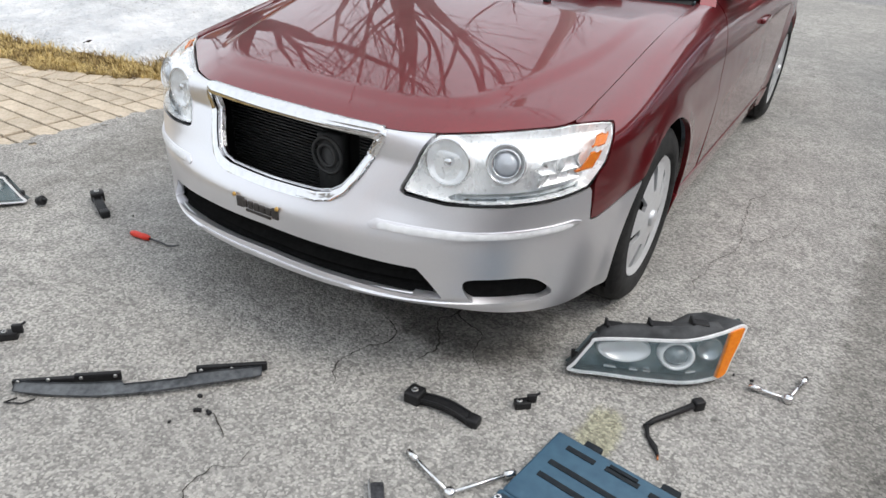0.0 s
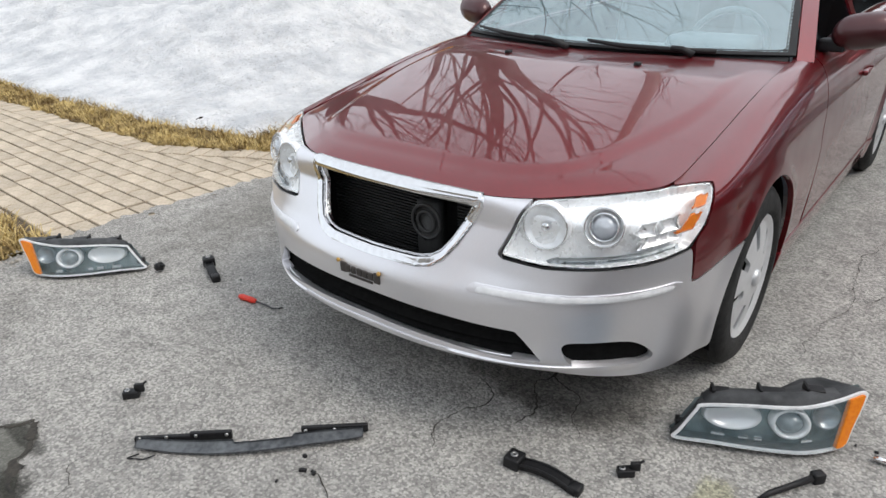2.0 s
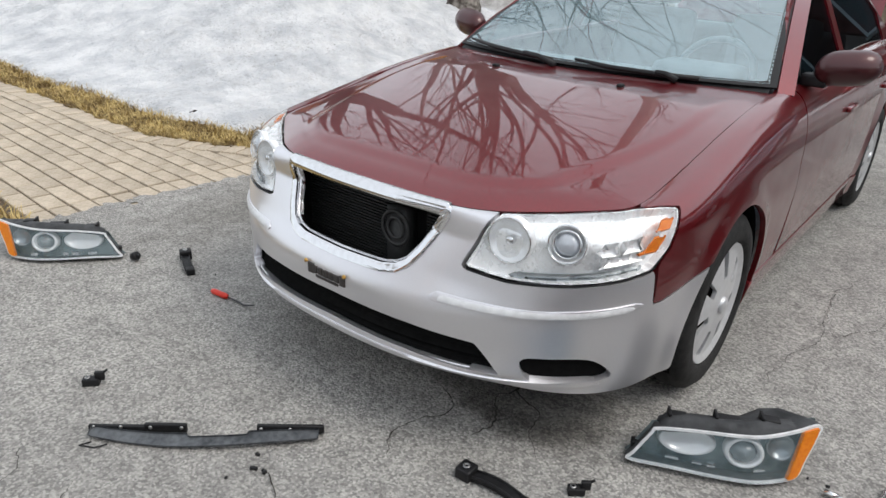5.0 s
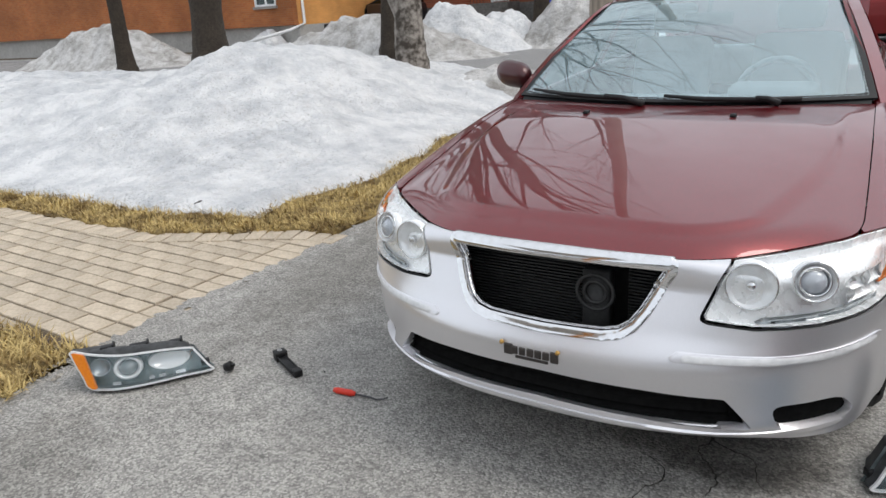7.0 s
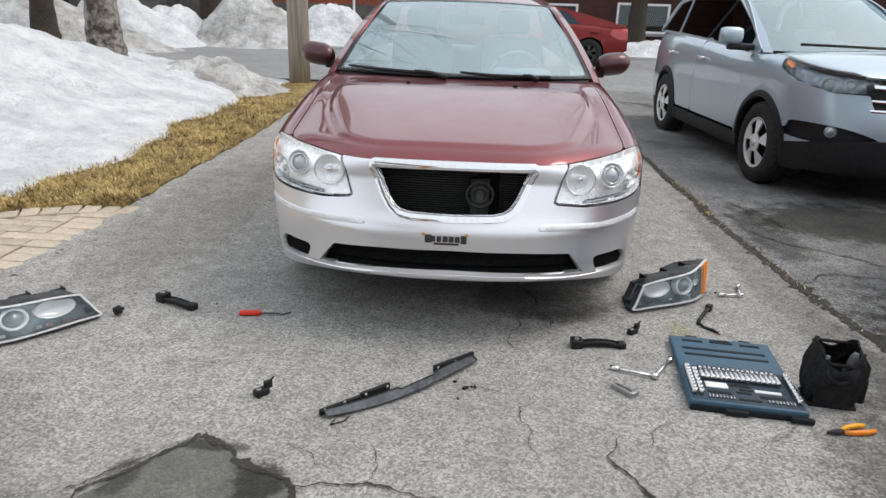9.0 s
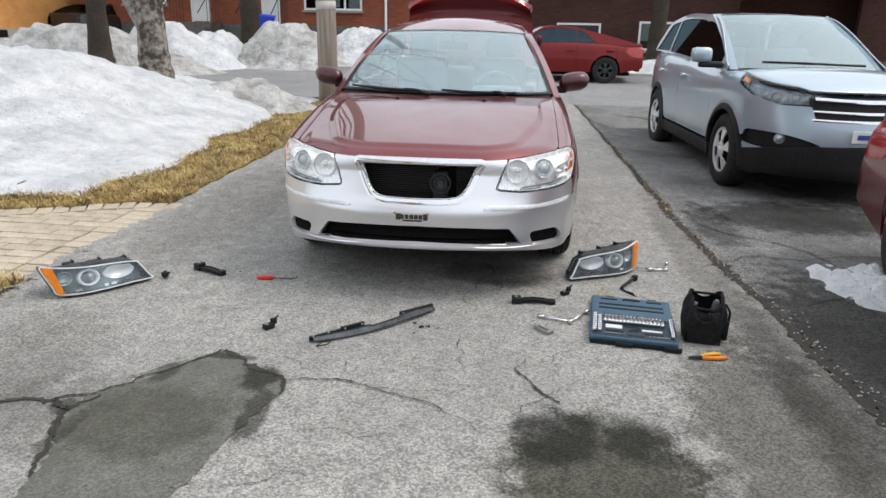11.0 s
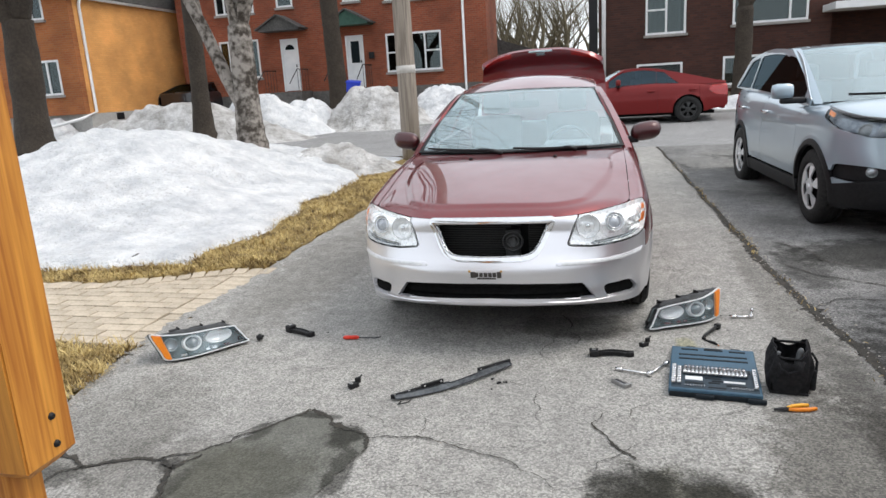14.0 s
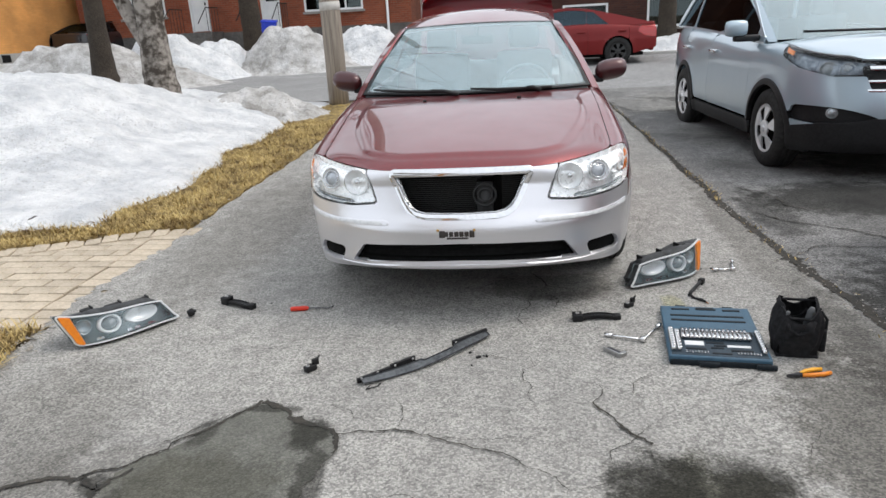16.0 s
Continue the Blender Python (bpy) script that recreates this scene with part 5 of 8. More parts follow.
for sd in (1, -1):
    def pillar(b, c, sd=sd):
        x, y, z = screen(np.full_like(b, 1.0), b)
        return sd * (x + 0.005 + 0.05 * c), y + 0.055 * c, z - 0.01 * c
    part("windscreen_pillar", sheet(pillar, np.linspace(-0.03, 1.02, 16), np.linspace(0, 1, 4), None, 0.03, flip=sd > 0), "maroon", sonata)

    def flank(y, b, sd=sd):
        top = spl(y, [1.7, 2.38, 2.9, 3.5, 4.2], [1.06, 1.395, 1.435, 1.39, 1.06])
        bottom = spl(y, *sk.crest) - 0.012
        x = 0.80 + (0.585 - 0.80) * np.clip((bottom + (top - bottom) * b - 0.98) / 0.42, 0, 1)
        return sd * x, y, bottom + (top - bottom) * b
    gl = lambda u, v: np.maximum(np.maximum(1.87 - u, u - 3.95), np.maximum(np.maximum(0.05 - v, v - 0.9), 0.045 - np.abs(u - 2.78)))
    yy = np.linspace(1.76, 4.2, 110)
    bb = np.linspace(0, 1, 25)
    part("window_frame", sheet(flank, yy, bb, lambda u, v: -gl(u, v), 0.015, flip=sd < 0), "maroon", sonata)
    part("side_window", sheet(lambda u, v: (flank(u, v)[0] - sd * 0.012, flank(u, v)[1], flank(u, v)[2]), yy, bb, gl, flip=sd < 0), "dark_glass", sonata)


# lamps, grille surround and what shows behind them
def spot(s, v, depth=0.0):
    """A place on the skin, sunk by depth, and its outward way."""
    e = 0.004
    p = [Vector([float(c) for c in sk(np.array(a), np.array(b))]) for a, b in ((s, v), (s + e, v), (s, v + e))]
    n = (p[1] - p[0]).cross(p[2] - p[0]).normalized()
    return p[0] - n * depth, n


def turned(place, way, sd=1):
    m = Matrix.Translation(place) @ way.to_track_quat("Z", "Y").to_matrix().to_4x4()
    return (Matrix.Diagonal((-1, 1, 1, 1)) @ m) if sd < 0 else m


for sd in (1, -1):
    lamp = part("headlamp", sk.panel(hl, 0.012, 0.0, lamp_f, side=sd, shift=-0.030), "reflector", sonata, "clear new headlamp with chrome reflectors")
    part("lamp_bezel", sk.panel(hl, 0.006, 0.05, lambda u, v: np.maximum(lamp_f(u, v), -(lamp_f(u, v) + 0.007)), side=sd, shift=-0.006), "reflector", lamp)
    part("lamp_seal", sk.panel([(u, z - 0.014) for u, z in hl], 0.006, 0.02, lambda u, v: np.maximum(-lamp_f(u, v), lamp_f(u, v) - 0.016), side=sd, shift=-0.006), "black_plastic", lamp)
    for x, v, r, inner in ((0.575, 0.735, 0.062, 0.045), (0.715, 0.775, 0.050, 0.034)):
        place, way = spot(sk.sx(x), v, 0.040)
        way = (way + Vector((0, -0.7, 0))).normalized()
        m = turned(place, way, sd)
        bm = lathe(bmesh.new(), [(0.012, 0.003), (r * 0.45, 0.004), (r * 0.75, 0.010), (r * 0.93, 0.020), (r, 0.027), (r + 0.004, 0.028), (r + 0.006, 0.0)], 36, m)
        part("reflector_bowl", bm, "mirror_bowl", lamp)
        bm = tube(bmesh.new(), [m @ Vector(((r + 0.002) * math.cos(a), (r + 0.002) * math.sin(a), 0.028)) for a in np.linspace(0, 2 * math.pi, 41)], 0.0028, 6, False)
        part("bowl_ring", bm, "chrome", lamp)
        if inner < 0.04:
            bm = lathe(bmesh.new(), [(0.001, 0.036), (inner * 0.5, 0.033), (inner * 0.85, 0.024), (inner, 0.012)], 32, m)
            part("projector_lens", bm, "projector", lamp)
            bm = lathe(bmesh.new(), [(inner, 0.012), (inner, 0.026), (inner + 0.005, 0.029), (inner + 0.008, 0.02)], 32, m)
            part("projector_ring", bm, "chrome", lamp)
        else:
            bm = lathe(bmesh.new(), [(0.001, 0.030), (0.010, 0.029), (0.013, 0.022), (0.014, 0.004)], 20, m)
            part("bulb_shield", bm, "chrome", lamp)
    slant = (LAMP_LOW[0] - LAMP_TOP[0]) / 0.150
    for za, zb in ((0.788, 0.752), (0.744, 0.694)):
        amber = [(LAMP_TOP[0] + slant * (0.795 - z) - w, z) for z, w in ((za, 0.020), (za, 0.084), (zb, 0.088), (zb, 0.020))]
        part("amber_reflector", sk.panel(amber, 0.006, 0.012, lambda u, v: lamp_f(u, v) + 0.010, side=sd, shift=-0.008, level=True), "amber", lamp, "amber side reflector")
    lower = [(sk.sx(0.60), 0.612), (sk.sy(0.43), 0.632), (sk.sy(0.43), 0.65), (sk.sx(0.62), 0.642)]
    rib = part("ribbed_reflector", sk.panel(lower, 0.008, 0.02, None, side=sd, shift=-0.03, level=True), "lamp_bowl", lamp)
    for k in range(2):
        z0 = 0.685 + 0.032 * k
        fin = [(sk.sx(0.775), z0), (LAMP_LOW[0] - 0.03, z0 + 0.012), (LAMP_LOW[0] - 0.03, z0 + 0.016), (sk.sx(0.775), z0 + 0.004)]
        part("lens_line", sk.panel(fin, 0.003, 0.008, lambda u, v: lamp_f(u, v) + 0.012, side=sd, shift=-0.02, level=True), "reflector", lamp)
    part("lamp_lens", sk.panel(hl, 0.012, 0.004, lambda u, v: lamp_f(u, v) + 0.002, side=sd), "lens", lamp, "clear plastic lens").visible_shadow = False

big = [(-0.1, 0.5), (sk.sx(0.46), 0.5), (sk.sx(0.46), 0.90), (-0.1, 0.90)]
ring = lambda u, v: np.maximum.reduce([-(grille_f(u, v) + 0.001), grille_f(u, v) - 0.017, v - 0.93])
part("grille_surround", sk.panel(big, 0.005, 0.03, ring, both=True, shift=0.005, level=True), "chrome", sonata, "empty chrome grille surround")
ring2 = lambda u, v: np.maximum.reduce([-(grille_f(u, v) + 0.017), grille_f(u, v) + 0.006, v - 0.93])
part("grille_clip_rail", sk.panel(big, 0.005, 0.02, ring2, both=True, shift=-0.014, level=True), "chrome", sonata, "scuffed bare metal mounting rail")
bar = [(-0.1, 0.756), (sk.sx(0.350), 0.754), (sk.sx(0.366), 0.758), (sk.sx(0.374), 0.766), (sk.sx(0.368), 0.9), (-0.1, 0.9)]
part("grille_top_bar", sk.panel(bar, 0.005, 0.03, lambda u, v: v - 0.985, both=True, shift=0.010, level=True), "chrome", sonata, "dusty chrome bar under the bonnet edge")
bm = bmesh.new()
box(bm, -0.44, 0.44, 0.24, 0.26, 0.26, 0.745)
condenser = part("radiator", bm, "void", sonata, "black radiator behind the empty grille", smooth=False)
bm = bmesh.new()
for k in range(39):
    z = 0.33 + k * 0.0105
    box(bm, -0.36, 0.10, 0.230, 0.2405, z, z + 0.004)
    box(bm, 0.20, 0.42, 0.230, 0.2405, z, z + 0.004)
part("fin_core", bm, "fins", condenser, smooth=False)
bm = bmesh.new()
for r in (0.056, 0.034):
    tube(bm, [(0.115 + r * math.cos(a), 0.18, 0.635 + r * math.sin(a)) for a in np.linspace(0, 2 * math.pi, 33)], 0.006, 8, False)
box(bm, 0.075, 0.155, 0.184, 0.239, 0.40, 0.70)
part("horn", bm, "fins", condenser)
part("radiator_side", one_box(-0.40, -0.35, 0.20, 0.238, 0.5, 0.74), "void", condenser, smooth=False)
# dark inner panels close the nose, wheel houses and floor, their shade as colour
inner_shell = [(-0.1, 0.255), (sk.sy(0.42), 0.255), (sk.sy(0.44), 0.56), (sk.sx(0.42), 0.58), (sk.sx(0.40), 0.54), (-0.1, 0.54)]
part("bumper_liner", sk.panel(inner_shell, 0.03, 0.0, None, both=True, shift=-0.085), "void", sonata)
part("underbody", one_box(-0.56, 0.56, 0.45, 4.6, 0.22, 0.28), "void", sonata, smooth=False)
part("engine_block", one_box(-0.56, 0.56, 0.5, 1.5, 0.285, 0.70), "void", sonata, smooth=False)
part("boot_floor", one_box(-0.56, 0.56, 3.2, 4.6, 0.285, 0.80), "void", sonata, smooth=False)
for sd in (1, -1):
    for c in WHEELS:
        def liner(a, b, sd=sd, c=c):
            return sd * (0.56 + 0.33 * b), c + 0.375 * np.cos(a), 0.335 + 0.375 * np.sin(a)
        part("wheel_liner", sheet(liner, np.linspace(-0.35, math.pi + 0.35, 30), np.linspace(0, 1, 3)), "void", sonata)
        part("wheel_house", one_box(sd * 0.555, sd * 0.562, c - 0.37, c + 0.37, 0.2, 0.70), "void", sonata, smooth=False)
# bars in the same unlit black, as the intake lies in shade
for z in (0.372, 0.405):
    bar_o = [(-0.1, z), (sk.sx(0.575), z), (sk.sx(0.575), z + 0.007), (-0.1, z + 0.007)]
    part("intake_bar", sk.panel(bar_o, 0.0035, 0.02, None, both=True, shift=-0.05), "void", sonata)

# dealer badge: a dark plain bar with two ornaments
yb = float(sk(np.array(0.05), np.array(0.47))[1])
badge = part("badge", box(bmesh.new(), -0.07, 0.035, yb - 0.003, yb + 0.004, 0.461, 0.470, 0.002), "badge_dark", sonata, "dark plain badge bars on the bumper")
for k, (w, h) in enumerate(((0.016, 0.026), (0.011, 0.019), (0.011, 0.019), (0.012, 0.019), (0.012, 0.019), (0.012, 0.019), (0.014, 0.026))):
    x, w, h = -0.107 + k * 0.0248, w * 1.80, h * 1.35
    s0 = sk.sx(abs(x + w / 2)) * (1 if x + w / 2 > 0 else -1)
    yb = float(sk(np.array(s0), np.array(0.487))[1])
    part("badge_bar", box(bmesh.new(), x, x + w, yb - 0.004, yb + 0.004, 0.487 - h / 2, 0.487 + h / 2, 0.003), "badge_dark", badge)
for x in (-0.112, 0.066):
    bm = lathe(bmesh.new(), [(0.001, 0.004), (0.006, 0.003), (0.007, -0.003)], 12, Matrix.Translation((x, 0.0015, 0.508)) @ Matrix.Rotation(radians(90), 4, "X"))
    part("badge_ornament", bm, "badge_gold", badge)

# wipers, nozzles, mirrors
def screen_at(a, b, lift=0.012):
    x, y, z = screen(np.array(a), np.array(b))
    return Vector((float(x), float(y) - lift * 0.6, float(z) + lift))


for pts, piv in (([(-0.16, -0.005), (-0.36, 0.0), (-0.62, 0.008), (-0.90, 0.028)], (-0.12, -0.03)), ([(0.66, -0.01), (0.45, -0.008), (0.2, -0.002), (-0.02, 0.02)], (0.56, -0.03))):
    bm = tube(bmesh.new(), [screen_at(a, b, 0.016) for a, b in pts], [0.010, 0.011, 0.011, 0.006], 8)
    wp = part("wiper", bm, "black_plastic", sonata)
    mid = screen_at(*pts[1], 0.026)
    bm = tube(bmesh.new(), [screen_at(*piv, 0.012), (screen_at(*piv, 0.03) + mid) / 2, mid], [0.016, 0.012, 0.008], 8)
    part("wiper_arm", bm, "black_plastic", wp)
part("cowl", sheet(lambda a, b: (0.76 * a, hood_rear(0.76 * a) - 0.01 + 0.05 * b, 0.965 + 0.0 * a + 0.03 * b), A, np.linspace(0, 1, 4), None, 0.02), "black_plastic", sonata)
for x in (-0.30, 0.30):
    x0, y0, z0 = hood(np.array(x), np.array(1.26))
    part("washer_nozzle", box(bmesh.new(), x - 0.012, x + 0.012, 1.245, 1.275, float(z0) - 0.004, float(z0) + 0.012, 0.005), "black_plastic", sonata)
for sd in (1, -1):
    def pod(a, b, sd=sd):
        r = np.abs(np.sin(b)) ** 0.55 * np.sign(np.sin(b))
        q = np.cos(b)
        x = 0.955 + 0.115 * q
        k = np.sqrt(np.maximum(1 - np.abs(q) ** 3.2, 0))
        return sd * x, 1.93 + 0.03 * q + 0.085 * k * np.cos(a) * np.where(np.cos(a) > 0, 0.55, 1.0), 1.068 + 0.012 * q + 0.072 * k * np.sin(a)
    bm = sheet(pod, np.linspace(0, 2 * math.pi, 33), np.linspace(0.0, math.pi, 25))
    bmesh.ops.remove_doubles(bm, verts=bm.verts, dist=0.0004)
    mir = part("door_mirror", bm, "mirror_shell", sonata)
    part("mirror_foot", box(bmesh.new(), sd * 0.80, sd * 0.90, 1.865, 1.945, 0.985, 1.035, 0.012), "black_plastic", mir)
    def sail(a, b, sd=sd):
        return sd * (0.80 - 0.02 * b), 1.80 + 0.10 * a, 0.985 + 0.10 * a * b
    part("mirror_sail", sheet(sail, np.linspace(0, 1, 6), np.linspace(0, 1, 6), None, 0.02, flip=sd < 0), "black_plastic", mir)

# cabin
bm = bmesh.new()
box(bm, -0.70, 0.70, 1.62, 1.98, 0.72, 0.965, 0.05)
box(bm, 0.18, 0.56, 1.80, 2.02, 0.93, 1.02, 0.035)
part("dashboard", bm, "dash", sonata)
wm = Matrix.Translation((0.36, 2.13, 0.93)) @ Matrix.Rotation(radians(66), 4, "X")
bm = tube(bmesh.new(), [wm @ Vector((0.185 * math.cos(a), 0.185 * math.sin(a), 0)) for a in np.linspace(0, 2 * math.pi, 41)], 0.016, 10, False)
sw = part("steering_wheel", bm, "dash", sonata)
bm = box(bmesh.new(), -0.06, 0.06, -0.05, 0.05, -0.03, 0.015, 0.015, wm)
box(bm, -0.17, 0.17, -0.015, 0.02, -0.01, 0.006, 0.004, wm)
part("steering_hub", bm, "dash", sw)
for x in (-0.36, 0.36):
    bm = box(bmesh.new(), x - 0.25, x + 0.25, 2.45, 2.98, 0.42, 0.62, 0.06)
    seat = part("front_seat", bm, "seat", sonata)
    part("seat_back", box(bmesh.new(), x - 0.24, x + 0.24, -0.08, 0.08, 0, 0.60, 0.06, pose(0, 2.95, 0.58, -14, 0, 0)), "seat", seat)
    part("headrest", box(bmesh.new(), x - 0.13, x + 0.13, -0.05, 0.05, 0.62, 0.80, 0.045, pose(0, 2.95, 0.58, -12, 0, 0)), "seat", seat)
bm = box(bmesh.new(), -0.62, 0.62, 3.2, 3.62, 0.4, 0.62, 0.05)
box(bm, -0.62, 0.62, 3.55, 3.72, 0.55, 1.06, 0.05)
part("rear_seat", bm, "seat", sonata)
part("cabin_floor", one_box(-0.76, 0.76, 1.5, 3.75, 0.26, 0.30), "interior", sonata, smooth=False)
bm = box(bmesh.new(), -0.12, 0.12, 2.22, 2.25, 1.27, 1.335, 0.012)
tube(bm, [(0, 2.23, 1.33), (0, 2.30, 1.40)], 0.01, 8)
part("rear_view_mirror", bm, "black_plastic", sonata)
part("headliner", sheet(lambda a, b: (lambda p: (p[0] * 0.97, p[1], p[2] - 0.03))(roof(a, b)), A, np.linspace(0, 1, 11)), "seat", sonata)

# raised boot lid, back panel
def lid(a, b):
    z = 1.03 + 0.72 * b + (0.02 * (1 - a * a) - 0.13 * np.abs(a) ** 3.5) * b ** 4
    return (0.69 - 0.06 * b ** 3) * a, 4.12 + 0.06 * b + 0.25 * (1 - b) * b - 0.10 * smoothstep(0.75, 1, b) + 0.06 * a * a, z


boot = part("boot_lid", sheet(lid, np.linspace(-1, 1, 41), np.linspace(0, 1, 25), None, 0.05), "maroon", sonata, "raised boot lid")
edge = lambda a, b: (lambda p: (p[0], p[1] - 0.012, p[2]))(lid(a, b))
part("boot_emblem", sheet(edge, np.linspace(-0.07, 0.07, 9), np.linspace(0.93, 0.965, 4), None, 0.01), "chrome", boot)
part("plate_garnish", sheet(edge, np.linspace(-0.2, 0.2, 9), np.linspace(0.975, 0.995, 3), None, 0.01), "chrome", boot)
for sd in (1, -1):
    part("tail_lamp", sheet(lambda a, b: edge(sd * a, b), np.linspace(0.5, 0.97, 9), np.linspace(0.93, 0.99, 4), None, 0.012, flip=sd < 0), "red_lens", boot, "red tail lamp")
bm = bmesh.new()
box(bm, -0.76, 0.76, 4.62, 4.74, 0.28, 0.80, 0.04)
part("rear_bumper", bm, "maroon", sonata)


# ---- houses across the street ----
def window(parent, x0, x1, z0, z1, y, bars=(), rails=(), curtain=0.0, frame_w=0.07):
    """A white framed window set in a wall that faces -y: frame, panes, sill, black panel for the unlit room."""
    bm = bmesh.new()
    bm = sheet(lambda u, v: (u, y - 0.02 + 0 * u, v), [x0, x0 + frame_w - 1e-4, x0 + frame_w, x1 - frame_w, x1 - frame_w + 1e-4, x1], [z0, z0 + frame_w - 1e-4, z0 + frame_w, z1 - frame_w, z1 - frame_w + 1e-4, z1],
               lambda u, v: -np.maximum(np.maximum(x0 + frame_w - 5e-5 - u, u - x1 + frame_w - 5e-5), np.maximum(z0 + frame_w - 5e-5 - v, v - z1 + frame_w - 5e-5)), 0.1)
    w = part("window", bm, "white_paint", parent, "white-framed window", smooth=False)
    for b in bars:
        part("glazing_bar", one_box(b - frame_w / 2, b + frame_w / 2, y - 0.018, y + 0.078, z0 + frame_w, z1 - frame_w, bevel=0.008), "white_paint", w, smooth=False)
    for a, b, z in rails:
        part("glazing_bar", one_box(a, b, y - 0.012, y + 0.07, z - 0.03, z + 0.03, bevel=0.006), "white_paint", w, smooth=False)
    xs = [x0, *bars, x1]
    for a, b in zip(xs, xs[1:]):
        part("pane", one_box(a + 0.03, b - 0.03, y + 0.03, y + 0.036, z0 + 0.03, z1 - 0.03), "house_glass", w, smooth=False)
    part("sill", one_box(x0 - 0.06, x1 + 0.06, y - 0.09, y + 0.02, z0 - 0.09, z0 - 0.003, bevel=0.01), "stone_sill", w, smooth=False)
    if curtain:
        def fold(u, v):
            return u, y + 0.16 + 0.025 * np.sin(u * 38) + 0 * v, v
        part("curtain", sheet(fold, np.linspace(x0 + 0.05, x0 + 0.05 + curtain * (x1 - x0 - 0.1), 40), np.linspace(z0 + 0.05, z1 - 0.05, 3)), "curtain", w)
    part("room_dark", one_box(x0 - 0.1, x1 + 0.1, y + 0.5, y + 0.55, z0 - 0.1, z1 + 0.1), "void", w, smooth=False)
    return w


def front_wall(parent, x0, x1, z0, z1, y, holes, material, label):
    """A wall facing -y with openings cut through it."""
    def inside(u, v):
        d = np.full(u.shape, -1.0)
        for a, b, c, e in holes:
            d = np.maximum(d, -np.maximum(np.maximum(a - u, u - b), np.maximum(c - v, v - e)))
        return d
    us = np.unique(np.concatenate([np.linspace(x0, x1, 30)] + [[a - 1e-4, a + 1e-4, b - 1e-4, b + 1e-4] for a, b, _, _ in holes]))
    vs = np.unique(np.concatenate([np.linspace(z0, z1, 10)] + [[c - 1e-4, c + 1e-4, e - 1e-4, e + 1e-4] for _, _, c, e in holes]))
    bm = sheet(lambda u, v: (u, y + 0 * u, v), us, vs, inside, 0.24)
    return part("wall", bm, material, parent, label, smooth=False)


def front_door(parent, x0, x1, z0, z1, y, fan=True):
    d = part("door", one_box(x0 + 0.06, x1 - 0.06, y + 0.05, y + 0.10, z0 + 0.02, z1 - 0.06, bevel=0.006), "white_paint", parent, "white front door", smooth=False)
    bm = bmesh.new()
    box(bm, x0, x0 + 0.06, y - 0.01, y + 0.12, z0, z1)
    box(bm, x1 - 0.06, x1, y - 0.01, y + 0.12, z0, z1)
    box(bm, x0 + 0.06, x1 - 0.06, y - 0.01, y + 0.12, z1 - 0.06, z1)
    part("door_frame", bm, "white_paint", d, smooth=False)
    xm = (x0 + x1) / 2
    if fan:
        pts = [(xm + 0.2 * math.cos(a), z1 - 0.42 + 0.2 * math.sin(a)) for a in np.linspace(0, math.pi, 9)] + [(xm - 0.12, z1 - 0.42), (xm + 0.12, z1 - 0.42)]
        bm = prism(bmesh.new(), pts, 0, 0.01, Matrix(((1, 0, 0, 0), (0, 0, 1, y + 0.038), (0, 1, 0, 0), (0, 0, 0, 1))))
    else:
        bm = one_box(x0 + 0.2, x1 - 0.2, y + 0.04, y + 0.052, z0 + 0.95, z1 - 0.22)
    part("door_light", bm, "dark_glass", d, smooth=False)
    part("door_handle", box(bmesh.new(), x1 - 0.16, x1 - 0.12, y + 0.0, y + 0.05, z0 + 0.95, z0 + 1.05, 0.008), "black_plastic", d)
    return d


def canopy(parent, x, z, y, w, h, material):
    """A small gabled roof over a door."""
    bm = prism(bmesh.new(), [(x - w / 2, z), (x + w / 2, z), (x + w / 2, z + 0.08), (x, z + h), (x - w / 2, z + 0.08)], 0, 0.75, Matrix(((1, 0, 0, 0), (0, 0, -1, y), (0, 1, 0, 0), (0, 0, 0, 1))))
    c = part("canopy", bm, material, parent, smooth=False)
    for sd in (-1, 1):
        ang = math.atan2(h - 0.08, w / 2)
        l = math.hypot(h - 0.08, w / 2) + 0.1
        m = Matrix.Translation((x, 0, z + h + 0.01)) @ Matrix.Rotation(sd * ang, 4, "Y")
        bm = one_box(0 if sd > 0 else -l, l if sd > 0 else 0, y - 0.85, y, 0, 0.05, m=m)
        part("canopy_roof", bm, "shingle", c, smooth=False)


def steps(parent, x0, x1, y, top, rail=True):
    s = part("porch", one_box(x0, x1, y - 1.1, y, gz(y) - 0.3, top, bevel=0.02), "dark_concrete", parent, "concrete porch with thin metal rails", smooth=False)
    for k in range(3):
        part("step", one_box(x0 + 0.1, x1 - 0.1, y - 1.1 - 0.28 * (k + 1), y - 1.1 - 0.28 * k, gz(y) - 0.4, top - 0.19 * (k + 1), bevel=0.01), "dark_concrete", s, smooth=False)
    if rail:
        for x in (x0 + 0.1, x1 - 0.1):
            bm = bmesh.new()
            tube(bm, [(x, y - 0.05, top + 0.85), (x, y - 1.1, top + 0.85), (x, y - 1.9, top + 0.3)], 0.018, 6)
            for k in range(5):
                tube(bm, [(x, y - 0.1 - 0.25 * k, top), (x, y - 0.1 - 0.25 * k, top + 0.85)], 0.01, 5)
            part("handrail", bm, "black_plastic", s)


duplex = thing("brick_house", pose(0, 0, 0), "two-storey red brick house with white doors and windows", "house")
HY = 24.5
